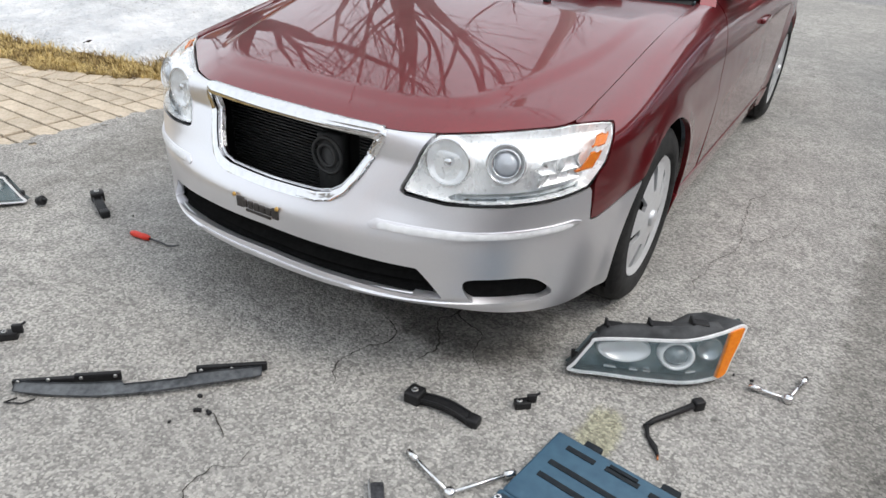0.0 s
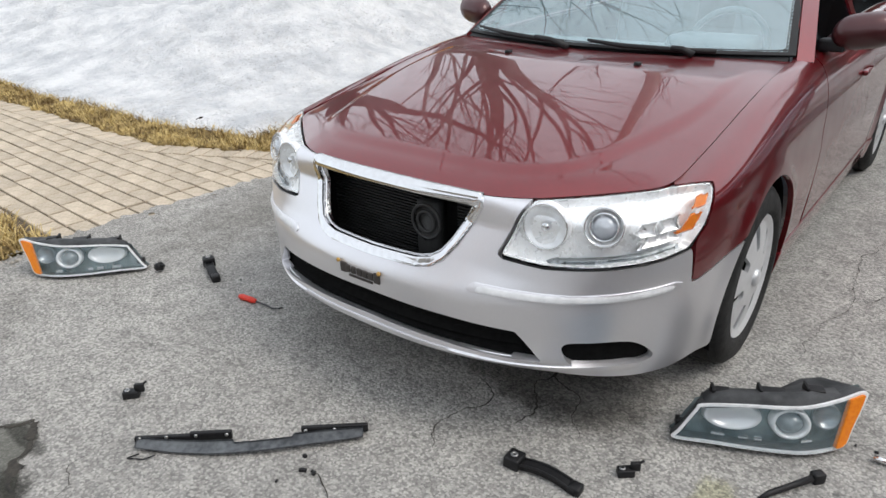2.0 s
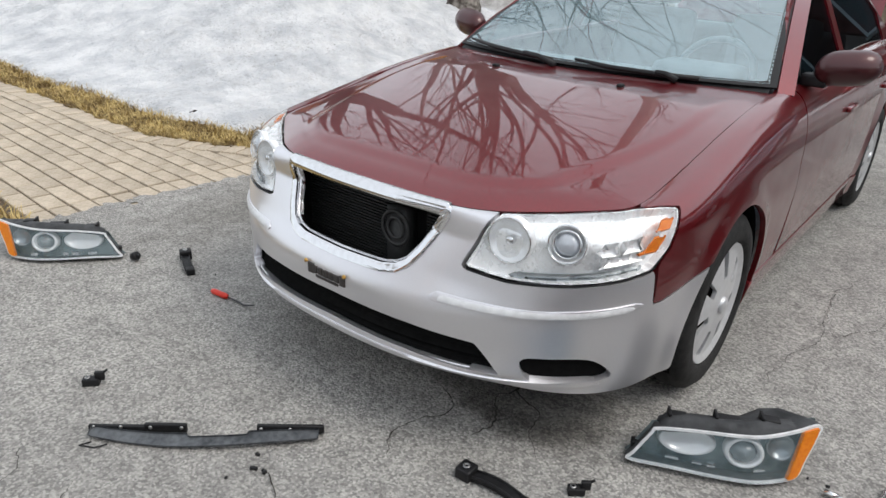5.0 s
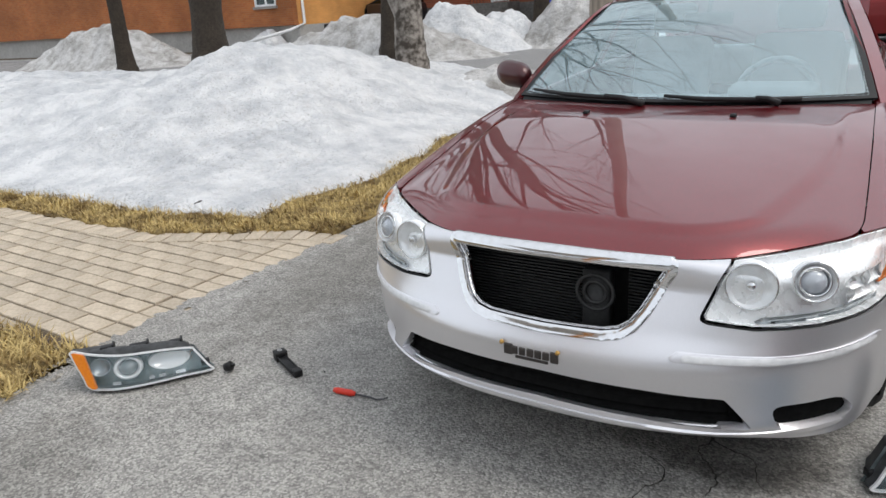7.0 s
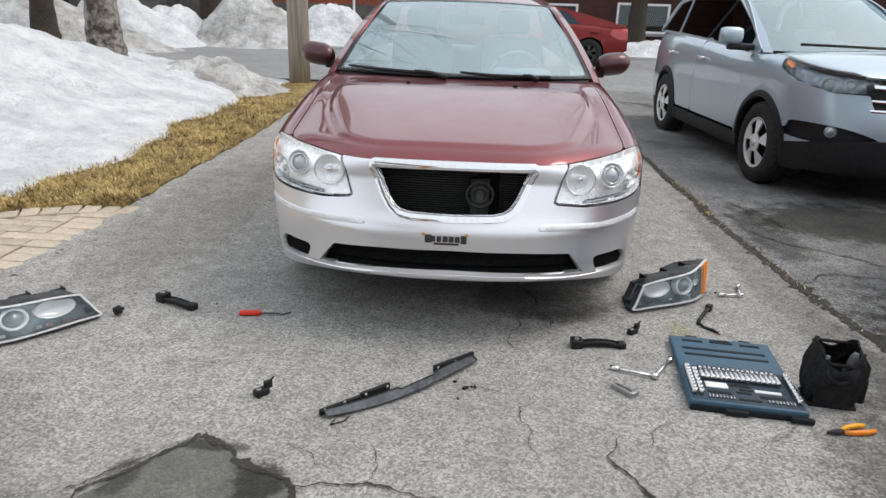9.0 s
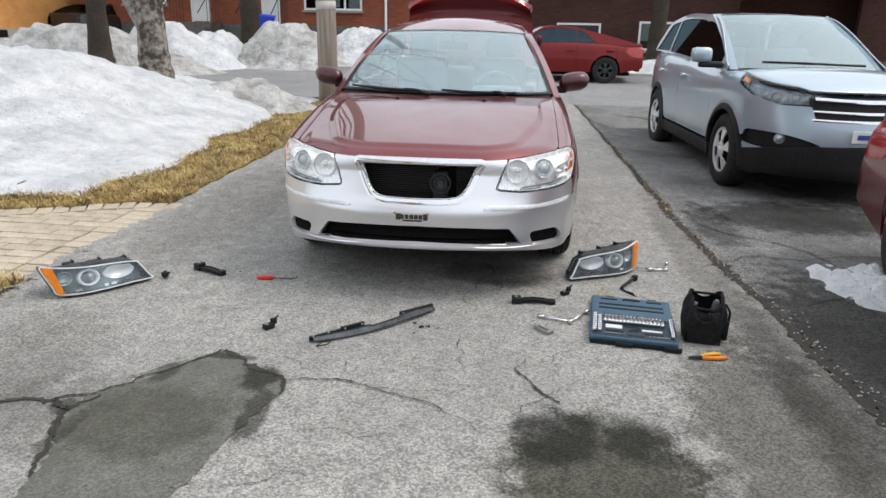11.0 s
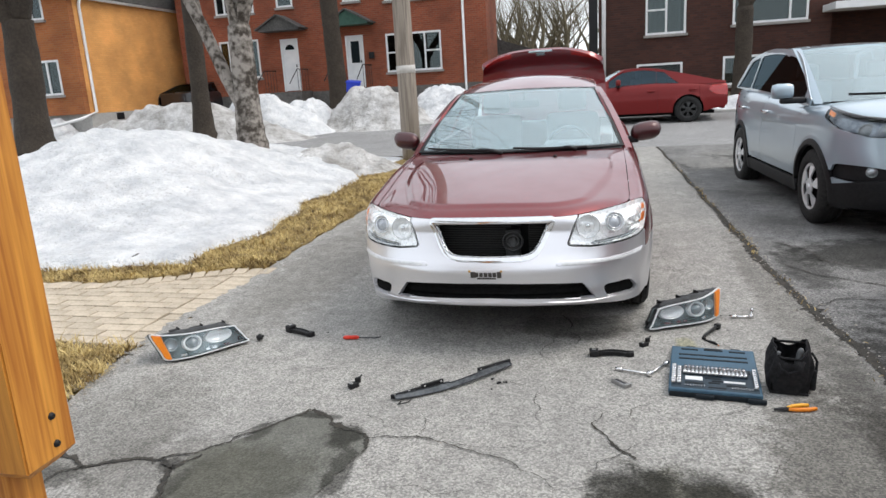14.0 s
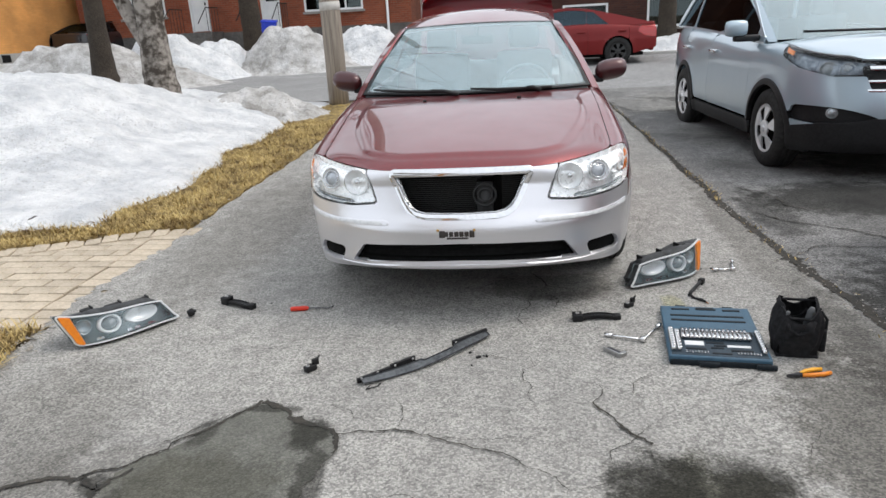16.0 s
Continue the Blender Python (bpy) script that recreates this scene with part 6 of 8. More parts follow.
holes = [(-16.03, -14.26, 2.30, 3.82), (-13.31, -12.55, 1.68, 3.74), (-10.52, -9.78, 1.68, 3.68), (-8.85, -6.63, 2.18, 3.64), (-13.3, -12.6, 4.95, 5.9), (-16.0, -14.3, 4.85, 6.2), (-8.8, -6.7, 4.85, 6.2), (-10.5, -9.8, 4.95, 5.9)]
front_wall(duplex, -17.8, -4.85, 1.62, 7.0, HY, holes, "brick_red", "weathered red brick wall")
part("foundation", one_box(-17.85, -4.8, HY + 0.004, HY + 0.3, 0.3, 1.62), "dark_concrete", duplex, smooth=False)
bm = bmesh.new()
box(bm, -17.8, -17.56, HY + 0.25, HY + 2.8, 0.3, 7.0)
box(bm, -5.09, -4.85, HY + 0.25, HY + 2.8, 0.3, 7.0)
box(bm, -17.56, -5.09, HY + 2.5, HY + 2.8, 0.3, 7.0)
part("rear_shell", bm, "brick_red", duplex, smooth=False)
part("roof", prism(bmesh.new(), [(-18.2, 7.0), (-4.4, 7.0), (-7.5, 9.2), (-15.0, 9.2)], 0, 3.6, Matrix(((1, 0, 0, 0), (0, 0, 1, HY - 0.4), (0, 1, 0, 0), (0, 0, 0, 1)))), "shingle", duplex, smooth=False)
window(duplex, -16.03, -14.26, 2.30, 3.82, HY, (-15.6, -14.7))
window(duplex, -8.85, -6.63, 2.18, 3.64, HY, (-8.22, -7.28), ((-8.85, -8.22, 2.92), (-7.28, -6.63, 2.92)))
window(duplex, -13.3, -12.6, 4.95, 5.9, HY)
window(duplex, -10.5, -9.8, 4.95, 5.9, HY)
window(duplex, -16.0, -14.3, 4.85, 6.2, HY, (-15.6, -14.7))
window(duplex, -8.8, -6.7, 4.85, 6.2, HY, (-8.1, -7.4))
front_door(duplex, -13.31, -12.55, 1.68, 3.74, HY)
front_door(duplex, -10.52, -9.78, 1.68, 3.68, HY, False)
canopy(duplex, -13.0, 4.02, HY, 1.7, 0.55, "shingle")
canopy(duplex, -10.15, 4.02, HY, 1.7, 0.55, "green_trim")
steps(duplex, -13.7, -12.1, HY, 1.66)
steps(duplex, -10.9, -9.4, HY, 1.66)
part("downspout", tube(bmesh.new(), [(-5.72, HY - 0.06, 7.0), (-5.72, HY - 0.06, 1.2), (-5.6, HY - 0.3, 1.1)], 0.05, 8), "white_paint", duplex)
part("mailbox", box(bmesh.new(), -9.55, -9.35, HY - 0.12, HY, 2.75, 3.0, 0.01), "black_plastic", duplex)
part("hose_reel", lathe(bmesh.new(), [(0.02, 0), (0.16, 0), (0.16, 0.1), (0.02, 0.1)], 14, Matrix.Translation((-11.2, HY - 0.02, 2.3)) @ Matrix.Rotation(radians(90), 4, "X")), "black_plastic", duplex)

orange = thing("orange_house", pose(0, 0, 0), "brick house with a painted orange side wall", "house")
OX, OY = -18.4, 19.0
front_wall(orange, -46, OX, 1.3, 6.2, OY, [(-20.2, -19.15, 2.0, 3.2), (-20.4, -19.4, 4.55, 5.6)], "brick_orange", "orange-brown brick front wall")
window(orange, -20.2, -19.15, 2.0, 3.2, OY, (-19.65,), (), 0.9)
window(orange, -20.4, -19.4, 4.55, 5.6, OY, (-19.9,))
part("side_wall", one_box(OX - 0.25, OX, OY + 0.245, 28.0, 1.3, 5.25), "brick_paint", orange, "bright orange painted brick wall", smooth=False)
part("foundation", one_box(-46, OX + 0.004, OY + 0.25, 28.0, 0.2, 1.296), "concrete", orange, smooth=False)
part("basement_vent", one_box(OX, OX + 0.03, 20.6, 21.0, 1.02, 1.26), "black_plastic", orange, smooth=False)
part("gutter", tube(bmesh.new(), [(OX + 0.12, OY - 0.2, 5.28), (OX + 0.12, 28.1, 5.28)], 0.08, 8), "white_paint", orange)
part("downspout", tube(bmesh.new(), [(OX + 0.12, OY + 0.5, 5.2), (OX + 0.05, OY + 0.5, 5.0), (OX + 0.05, OY + 0.5, 1.35), (OX + 0.0, OY - 0.2, 1.15), (OX - 0.9, OY - 1.6, 0.80)], 0.055, 8), "white_paint", orange)
part("roof", prism(bmesh.new(), [(OY - 0.3, 5.3), (28.3, 5.3), (23.6, 8.2)], -46, OX + 0.25, Matrix(((0, 0, 1, 0), (1, 0, 0, 0), (0, 1, 0, 0), (0, 0, 0, 1)))), "shingle", orange, smooth=False)

dark = thing("dark_brick_house", pose(0, 0, 0), "dark brown brick building with white windows and porch", "house")
DY = 23.0
dh = [(0.83, 2.14, 2.80, 4.35), (3.6, 5.9, 2.95, 4.5), (0.55, 2.06, 1.30, 1.86), (3.35, 5.1, 1.0, 1.95), (6.6, 10.5, 0.9, 3.1)]
front_wall(dark, -0.7, 30, 0.5, 7.0, DY, dh, "brick_dark", "dark brown brick wall")
window(dark, 0.83, 2.14, 2.80, 4.35, DY, (1.5,), ((0.83, 1.5, 3.6),), 0.9)
window(dark, 3.6, 5.9, 2.95, 4.5, DY, (4.1, 5.35), ((5.35, 5.9, 3.7),))
window(dark, 0.55, 2.06, 1.30, 1.86, DY)
window(dark, 3.35, 5.1, 1.0, 1.95, DY, (4.2,))
part("porch_recess", one_box(5.5, 14.0, DY + 1.4, DY + 1.5, 0.5, 4.2), "brick_dark", dark, smooth=False)
part("porch_beam", one_box(6.3, 11.0, DY - 1.3, DY - 0.02, 3.12, 3.34, bevel=0.02), "white_paint", dark, smooth=False)
part("side_wall", one_box(-0.7, -0.45, DY + 0.25, DY + 9, 0.5, 7.0), "brick_dark", dark, smooth=False)
part("roof", one_box(-1.0, 30.3, DY - 0.3, DY + 9.2, 7.0, 7.3), "shingle", dark, smooth=False)
part("downspout", tube(bmesh.new(), [(-0.55, DY - 0.06, 6.9), (-0.55, DY - 0.06, 0.9)], 0.07, 8), "white_paint", dark)
part("shutter", one_box(-1.05, -0.75, DY + 0.1, DY + 0.2, 2.2, 4.6, bevel=0.01), "black_plastic", dark, smooth=False)
part("fence_panel", one_box(-1.6, -0.72, DY + 0.2, DY + 0.28, 0.7, 2.2, bevel=0.01), "white_paint", dark, smooth=False)

garage = thing("garage", pose(0, 0, 0), "small pale garage with a shallow roof", "garage")
part("wall", one_box(-7.6, -3.9, 33, 38, 0.8, 2.9), "white_paint", garage, smooth=False)
part("roof", prism(bmesh.new(), [(-7.9, 2.9), (-3.4, 2.9), (-5.75, 3.7)], 32.7, 38.3, Matrix(((1, 0, 0, 0), (0, 0, 1, 0), (0, 1, 0, 0), (0, 0, 0, 1)))), "shingle", garage, smooth=False)
part("garage_door", one_box(-5.3, -4.2, 32.96, 32.998, 0.8, 2.5), "black_plastic", garage, smooth=False)

# unseen house behind the camera: pale wall added to bounce light and be mirrored
own = thing("unseen_house", pose(0, 0, 0), "unseen pale wall added behind the driveway to bounce light", "house")
part("wall", one_box(-6.0, 6.5, -6.3, -6.0, -0.2, 3.0), "pale_bounce", own, smooth=False)
part("roof", one_box(-6.4, 6.9, -11, -5.5, 3.0, 3.3), "shingle", own, smooth=False)
# unseen slab above the post, added to shade its face
part("unseen_porch_slab", one_box(-3.6, -1.75, -2.9, -1.05, 3.2, 3.4), "white_paint", own, smooth=False)


# wooden porch post at the edge of the driveway
post = thing("wooden_post", pose(-1.868, -1.263, 0), "oiled orange cedar post with two bolts", "post")
bm = box(bmesh.new(), -0.15, 0.006, -0.004, 0.125, 0.80, 3.2)
low = [e for e in bm.edges if all(v.co.z < 0.9 for v in e.verts)]
bmesh.ops.bevel(bm, geom=low, offset=0.025, segments=1, affect="EDGES")
bmesh.ops.bevel(bm, geom=[e for e in bm.edges if abs(e.verts[0].co.z - e.verts[1].co.z) > 1], offset=0.004, segments=2, affect="EDGES")
part("post_sleeve", bm, "cedar", post, smooth=False)
part("post_core", one_box(-0.125, -0.070, 0.02, 0.10, 0.0, 0.82, bevel=0.006), "cedar", post, smooth=False)
part("post_foot", one_box(-0.14, -0.005, 0.0, 0.12, 0.0, 0.02, bevel=0.004), "black_plastic", post, smooth=False)
for z in (0.849, 0.909):
    part("bolt", lathe(bmesh.new(), [(0.001, 0.006), (0.006, 0.005), (0.008, 0.0)], 12, Matrix.Translation((0.006, 0.075, z)) @ Matrix.Rotation(radians(90), 4, "Y")), "black_plastic", post)

# ---- trees and pole ----
def grow(bm, rnd, p, d, r, length, depth, spread, up):
    """A limb of a bare tree and all that forks from it."""
    n = 4
    pts, rad = [p.copy()], [r]
    for k in range(n):
        d = (d + Vector((rnd.uniform(-1, 1), rnd.uniform(-1, 1), rnd.uniform(-0.6, 0.8) * up)) * 0.16).normalized()
        p = p + d * (length / n)
        pts.append(p.copy())
        rad.append(r * (1 - 0.42 * (k + 1) / n))
    tube(bm, pts, rad, 7 if depth > 3 else (5 if depth > 1 else 3), False)
    if depth == 0:
        return
    kids = 3 if depth > 1 else 5
    for k in range(kids):
        i = n if k == 0 else rnd.randint(1, n)
        axis = Vector((rnd.uniform(-1, 1), rnd.uniform(-1, 1), rnd.uniform(-0.2, 0.5) * up)).normalized()
        dd = (d + axis * (0.35 if k == 0 else spread)).normalized()
        grow(bm, rnd, pts[i], dd, rad[i] * (0.74 if k == 0 else 0.48), length * rnd.uniform(0.62, 0.85), depth - 1, spread, up)


def bare_tree(x, y, z, r, fork, limbs, label, seed, material="bark", depth=5, size=2.6, lean=(0, 0)):
    """Trunk up to the fork, then limbs as (way, radius)."""
    rnd = random.Random(seed)
    t = thing("tree", pose(x, y, z), label, "tree", "bare street trees")
    top = Vector((lean[0], lean[1], fork))
    pts = [Vector((0, 0, -0.3)), Vector((0, 0, 0.1)), top * 0.25 + Vector((rnd.uniform(-0.03, 0.03), 0, 0)), top * 0.6, top]
    rings = bmesh.new()
    line = rounded([tuple(p) for p in pts], 5, closed=False)
    tube(rings, line, [r * (1.0 + 0.45 * math.exp(-max(p[2], 0) / 0.35) - 0.12 * p[2] / fork) * (1 + 0.05 * rnd.uniform(-1, 1)) for p in line], 16)
    part("trunk", rings, material, t)
    bm = bmesh.new()
    for way, rr, start, *reach in limbs:
        grow(bm, rnd, top * start, Vector(way).normalized(), rr, reach[0] if reach else size, depth, 0.75, 1.0)
    part("crown", bm, material, t, "leafless branches and twigs")
    return t


bare_tree(-6.65, 8.75, float(gz(8.75)) + 0.42, 0.215, 2.15, [((0.28, 0, 1), 0.16, 1.0), ((-0.12, -0.05, 1), 0.15, 1.0), ((0.45, -0.4, 1), 0.055, 1.0, 4.0), ((-0.40, 0.0, 1.0), 0.13, 0.28), ((0.95, -0.55, 0.9), 0.048, 1.0, 4.4), ((0.8, -0.9, 0.85), 0.045, 1.0, 4.6), ((0.5, -0.3, 1), 0.05, 1.0, 4.2), ((0.2, -0.9, 0.8), 0.045, 1.0, 4.2)], "grey bare tree with a forked blotchy trunk", 3, "bark_pale", 6, 3.5)
bare_tree(-11.2, 8.85, float(gz(8.85)) + 0.5, 0.30, 2.5, [((-0.35, 0, 1), 0.24, 1.0), ((0.45, 0, 1), 0.22, 1.0), ((0, -0.4, 0.9), 0.18, 0.9)], "thick dark bare tree with a forked trunk", 4, "bark", 6, 3.0, (0.12, 0))
bare_tree(-11.4, 15.0, float(gz(15)) + 0.35, 0.24, 4.6, [((0.2, 0, 1), 0.19, 1.0), ((-0.4, 0.1, 1), 0.15, 1.0), ((-0.8, 0, 0.5), 0.08, 0.75)], "straight dark bare tree by the street", 5, "bark", 5, 3.2, (0.10, 0))
bare_tree(-9.65, 21.0, float(gz(21)), 0.32, 5.0, [((0.2, 0, 1), 0.22, 1.0), ((-0.35, 0.1, 1), 0.2, 1.0)], "thick bare tree before the brick house", 6, "bark", 5, 3.6, (-0.1, 0))
bare_tree(3.45, 20.2, float(gz(20.2)), 0.26, 2.7, [((0.32, 0, 1), 0.18, 1.0), ((-0.1, 0.1, 1), 0.2, 1.0)], "bare tree before the dark brick building", 7, "bark", 5, 3.4)
bare_tree(-20.5, 13.5, float(gz(13.5)), 0.24, 3.0, [((0.3, 0, 1), 0.16, 1.0), ((-0.3, 0.1, 1), 0.16, 1.0)], "slim bare tree by the street", 8, "bark", 4, 2.6)
for k, (x, y, h) in enumerate(((-4.6, 40, 1.2), (-2.6, 42, 1.4), (-3.4, 46, 1.6), (-6.0, 44, 1.5), (-1.2, 50, 1.4), (-5.2, 42, 0.4), (-3.9, 43, 0.3), (-4.4, 45, 0.2), (-6.6, 47, 0.5), (-3.0, 48, 0.4), (-6.2, 40.5, 0.8), (-5.7, 43, 1.3), (-7.0, 46, 1.4), (-4.1, 41, 1.0))):
    bare_tree(x, y, 1.0, 0.2, 1.2 + h, [((0.2, 0, 1), 0.15, 1.0), ((-0.4, 0.1, 1), 0.12, 0.8), ((0.5, -0.2, 0.8), 0.1, 0.6)], "bare brown trees behind the houses", 20 + k, "bark_olive", 5, 2.0)
pole = thing("utility_pole", pose(-4.30, 10.6, float(gz(10.6))), "grey weathered wooden utility pole with a pale band", "pole")
part("shaft", tube(bmesh.new(), [(0, 0, -0.3), (0.0, 0, 1.0), (-0.02, 0, 4.0), (-0.08, 0, 9.0)], [0.185, 0.18, 0.16, 0.13], 18), "pole_wood", pole)
part("band", tube(bmesh.new(), [(-0.004, 0, 1.62), (-0.006, 0, 1.76)], 0.181, 18), "pale_band", pole)
bin_ = thing("recycling_bin", pose(-8.35, 18.9, float(gz(18.9)) + 1.04, 8, 6, 12) @ Matrix.Diagonal((0.8, 0.8, 0.8, 1)), "blue recycling bin tipped on the snow", "bin")
bm = box(bmesh.new(), -0.26, 0.26, -0.2, 0.2, 0, 0.4, 0.03)
part("tub", bm, "blue_plastic", bin_)
part("rim", box(bmesh.new(), -0.29, 0.29, -0.23, 0.23, 0.37, 0.42, 0.015), "blue_plastic", bin_)


# ---- other cars ----
def town_car(name, m, label, paint, width, length, height, axle, base, r, bonnet_z, belt, roof_y, screen_y, clad=0.0, spokes=5, rim="rim"):
    """A car in the same manner with plainer parts. Local y runs from the nose to the tail."""
    car = thing(name, m, label, "car")
    w = width / 2
    knee = bonnet_z - 0.16
    s = Skin(w, 0.85, 2.5, 2.8, length,
             lean=([0.0, 0.2, 0.35, 0.5, knee], [0.10, 0.05, 0.0, 0.0, 0.07]), tuck=([0.0, 0.2, 0.4, 0.6, knee], [0.08, 0.04, 0.012, 0.0, 0.012]),
             top_front=0.16, top_side=0.13, crest=([0.0, 0.3, 0.9, 1.4, length * 0.6, length], [bonnet_z - 0.05, bonnet_z, bonnet_z + 0.07, belt - 0.02, belt + 0.04, belt + (0.10 if clad else -0.035)]), knee=knee, tail=0.16 if clad else 0.10)
    s.flares = tuple((c, r, r + 0.05, 0.016) for c in (axle, axle + base))
    wheels = (axle, axle + base)
    door_y = roof_y[0] - (0.62 if clad else 0.0)
    mirror_y = screen_y + (0.32 if clad else 0.62)

    def gap(u, v, rr=r + 0.045):
        x, y, z = s(u, v)
        return np.maximum.reduce([rr - np.hypot(y - c, z - r) for c in wheels])
    floor_z = 0.22 if not clad else 0.24
    lampy = [(s.sx(0.50), bonnet_z - 0.20), (s.sx(0.55), 0.93), (s.sy(0.45), 0.985), (s.sy(0.72), 0.96), (s.sy(0.66), bonnet_z - 0.13), (s.sy(0.30), bonnet_z - 0.22)]
    lev = bool(clad)
    if clad:
        lampy = [(s.sx(0.33), 0.935), (s.sx(0.42), 0.972), (s.sx(0.62), 1.02), (s.sy(0.45), 1.065), (s.sy(0.80), 1.10), (s.sy(0.74), 1.01), (s.sy(0.45), 0.925), (s.sx(0.70), 0.868), (s.sx(0.46), 0.862), (s.sx(0.36), 0.89)]
    lf = s.levelled(lampy) if lev else poly_sdf(lampy)
    mouth = poly_sdf([(-0.1, bonnet_z - 0.07), (s.sx(0.52), bonnet_z - 0.08), (s.sx(0.44), bonnet_z - 0.27), (-0.1, bonnet_z - 0.30)])
    fogp = poly_sdf(rounded([(s.sx(0.36), 0.53), (s.sx(0.62), 0.615), (s.sy(0.42), 0.63), (s.sy(0.48), 0.58), (s.sy(0.45), 0.50), (s.sx(0.5), 0.48)], 4))
    cl = clad if clad else floor_z + 0.02
    nose = [(-0.1, cl), (s.sy(1.4), cl), (s.sy(1.4), 0.99), (s.sx(0.5), 0.99), (-0.1, 0.99)]
    cut = lambda u, v: np.maximum.reduce([gap(u, v, r + (0.09 if clad else 0.045)), -lf(np.abs(u), v), -mouth(np.abs(u), v), (-fogp(np.abs(u), v) if clad else np.full(u.shape, -1.0))])
    part("front_body", s.panel(nose, 0.022, 0.02, cut, both=True), paint, car)
    for sd in (1, -1):
        cuts = (1.405, door_y + 0.95, door_y + 1.95)
        for a, b in zip(cuts, cuts[1:]):
            d = part("door", s.panel([(s.sy(a), cl + 0.03), (s.sy(b - 0.006), cl + 0.03), (s.sy(b - 0.006), 0.99), (s.sy(a), 0.99)], 0.04, 0.02, lambda u, v: gap(u, v, r + (0.09 if clad else 0.045)), side=sd), paint, car)
            part("door_handle", box(bmesh.new(), sd * (w - 0.03), sd * (w + 0.025), b - 0.26, b - 0.08, belt - 0.15, belt - 0.115, 0.01), "chrome" if clad else paint, d)
        part("rear_body", s.panel([(s.sy(cuts[-1]), cl), (s.end - 0.01, cl + (0.03 if clad else 0.15)), (s.end - 0.01, 0.99), (s.sy(cuts[-1]), 0.99)], 0.04, 0.02, lambda u, v: gap(u, v, r + (0.09 if clad else 0.045)), side=sd), paint, car)
        low = knee - 0.01
        if not clad:
            tail_lamp = [(s.sy(length - 0.46), knee + 0.09), (s.sy(length - 0.30), low), (s.end - 0.02, low - 0.03), (s.end - 0.02, 0.955), (s.sy(length - 0.30), 0.955)]
            part("tail_lamp", s.panel(tail_lamp, 0.03, 0.02, None, side=sd, shift=0.005), "red_lens", car, "dark red tail lamp")
        if clad:
            part("cladding", s.panel([(s.sy(0.3), floor_z), (s.sy(length - 0.2), floor_z), (s.sy(length - 0.2), clad - 0.004), (s.sy(0.3), clad - 0.004)], 0.04, 0.02, gap, side=sd, shift=0.004), "black_plastic", car)
            for c in wheels:
                def trim(u, v, c=c):
                    x, y, z = s(u, v)
                    q = np.hypot(y - c, z - r)
                    return np.maximum.reduce([r + 0.045 - q, q - (r + 0.088), clad - v])
                part("arch_trim", s.panel([(s.sy(c - 0.5), clad), (s.sy(c + 0.5), clad), (s.sy(c + 0.5), 0.97), (s.sy(c - 0.5), 0.97)], 0.02, 0.03, trim, side=sd, shift=0.008), "black_plastic", car)
        for c in wheels:
            wheel(car, sd * (w - 0.115), c, r, 0.22, sd, spokes, rim, slot=0.22 if clad else 0.16, reach=0.27)
        lamp = part("headlamp", s.panel(lampy, 0.02, 0.0, None, side=sd, shift=-0.05, level=lev), "suv_lamp" if clad else "reflector", car, "clear headlamp with an amber corner")
        for x, rr in ((0.58, 0.055), (0.70, 0.065)):
            p0 = Vector([float(q) for q in s(np.array(s.sx(x)), np.array(knee + 0.02))])
            mm = Matrix.Translation((sd * p0.x, p0.y + (0.085 if clad else 0.05), p0.z)) @ Vector((sd * 0.35, -1, 0.1)).to_track_quat("Z", "Y").to_matrix().to_4x4()
            part("projector", lathe(bmesh.new(), [(0.001, 0.03), (rr * 0.6, 0.025), (rr * 0.8, 0.01), (rr, 0.03), (rr * 1.05, 0.02)], 20, mm), "lamp_eye" if clad else "projector", lamp)
        amb = [(s.sy(0.56), 1.0), (s.sy(0.60), 1.06), (s.sy(0.78), 1.09), (s.sy(0.72), 1.035)] if lev else [(s.sy(0.52), knee + 0.0), (s.sy(0.56), 0.95), (s.sy(0.71), 0.95), (s.sy(0.65), knee + 0.03)]
        part("amber_reflector", s.panel(amb, 0.016, 0.01, None, side=sd, shift=-0.015, level=lev), "amber", lamp)
        part("lamp_lens", s.panel(lampy, 0.03, 0.0, None, side=sd, level=lev), "lens", lamp).visible_shadow = False
        part("lamp_rim", s.panel(lampy, 0.012, 0.02, lambda u, v: -(lf(u, v) + 0.012), side=sd, shift=-0.002, level=lev), "black_plastic", lamp)
    # bonnet
    tx, ty, _ = s(s.s, np.full_like(s.s, 1.0))
    kk = ty < 0.9

    def bf(x):
        return np.interp(np.abs(x), tx[kk], ty[kk])

    def bz(x, y):
        z = spl(y, *s.crest) + 0.05 * (1 - np.clip(np.abs(x) / (w - 0.13), 0, 1) ** 2.2) * smoothstep(0.1, 0.6, y) - 0.02 * np.exp(-np.maximum(y - bf(x), 0) / 0.04)
        return x, y, z
    ex, ey = tx[kk][::8], ty[kk][::8]
    edge = poly_sdf([(-x, y) for x, y in zip(ex[::-1], ey[::-1])] + list(zip(ex, ey)) + [(w - 0.133, 2.2), (0.133 - w, 2.2)])
    part("bonnet", sheet(bz, np.linspace(-w, w, 41), np.linspace(0.05, 1.6, 41), lambda u, v: np.maximum(edge(u, v) + 0.003, v - (screen_y - 0.02) - 0.2 * (u / w) ** 2), 0.02), paint, car)
    cz = float(spl(np.array(screen_y), *s.crest)) + 0.035
    tw = w - 0.30

    def scr(a, b):
        return (w - 0.19) * a + (tw - w + 0.19) * a * b, screen_y + 0.22 * a * a * (1 - 0.5 * b) + (roof_y[0] - screen_y) * b, cz - 0.02 * a * a + (height - 0.07 - cz) * b + 0.03 * 4 * b * (1 - b)

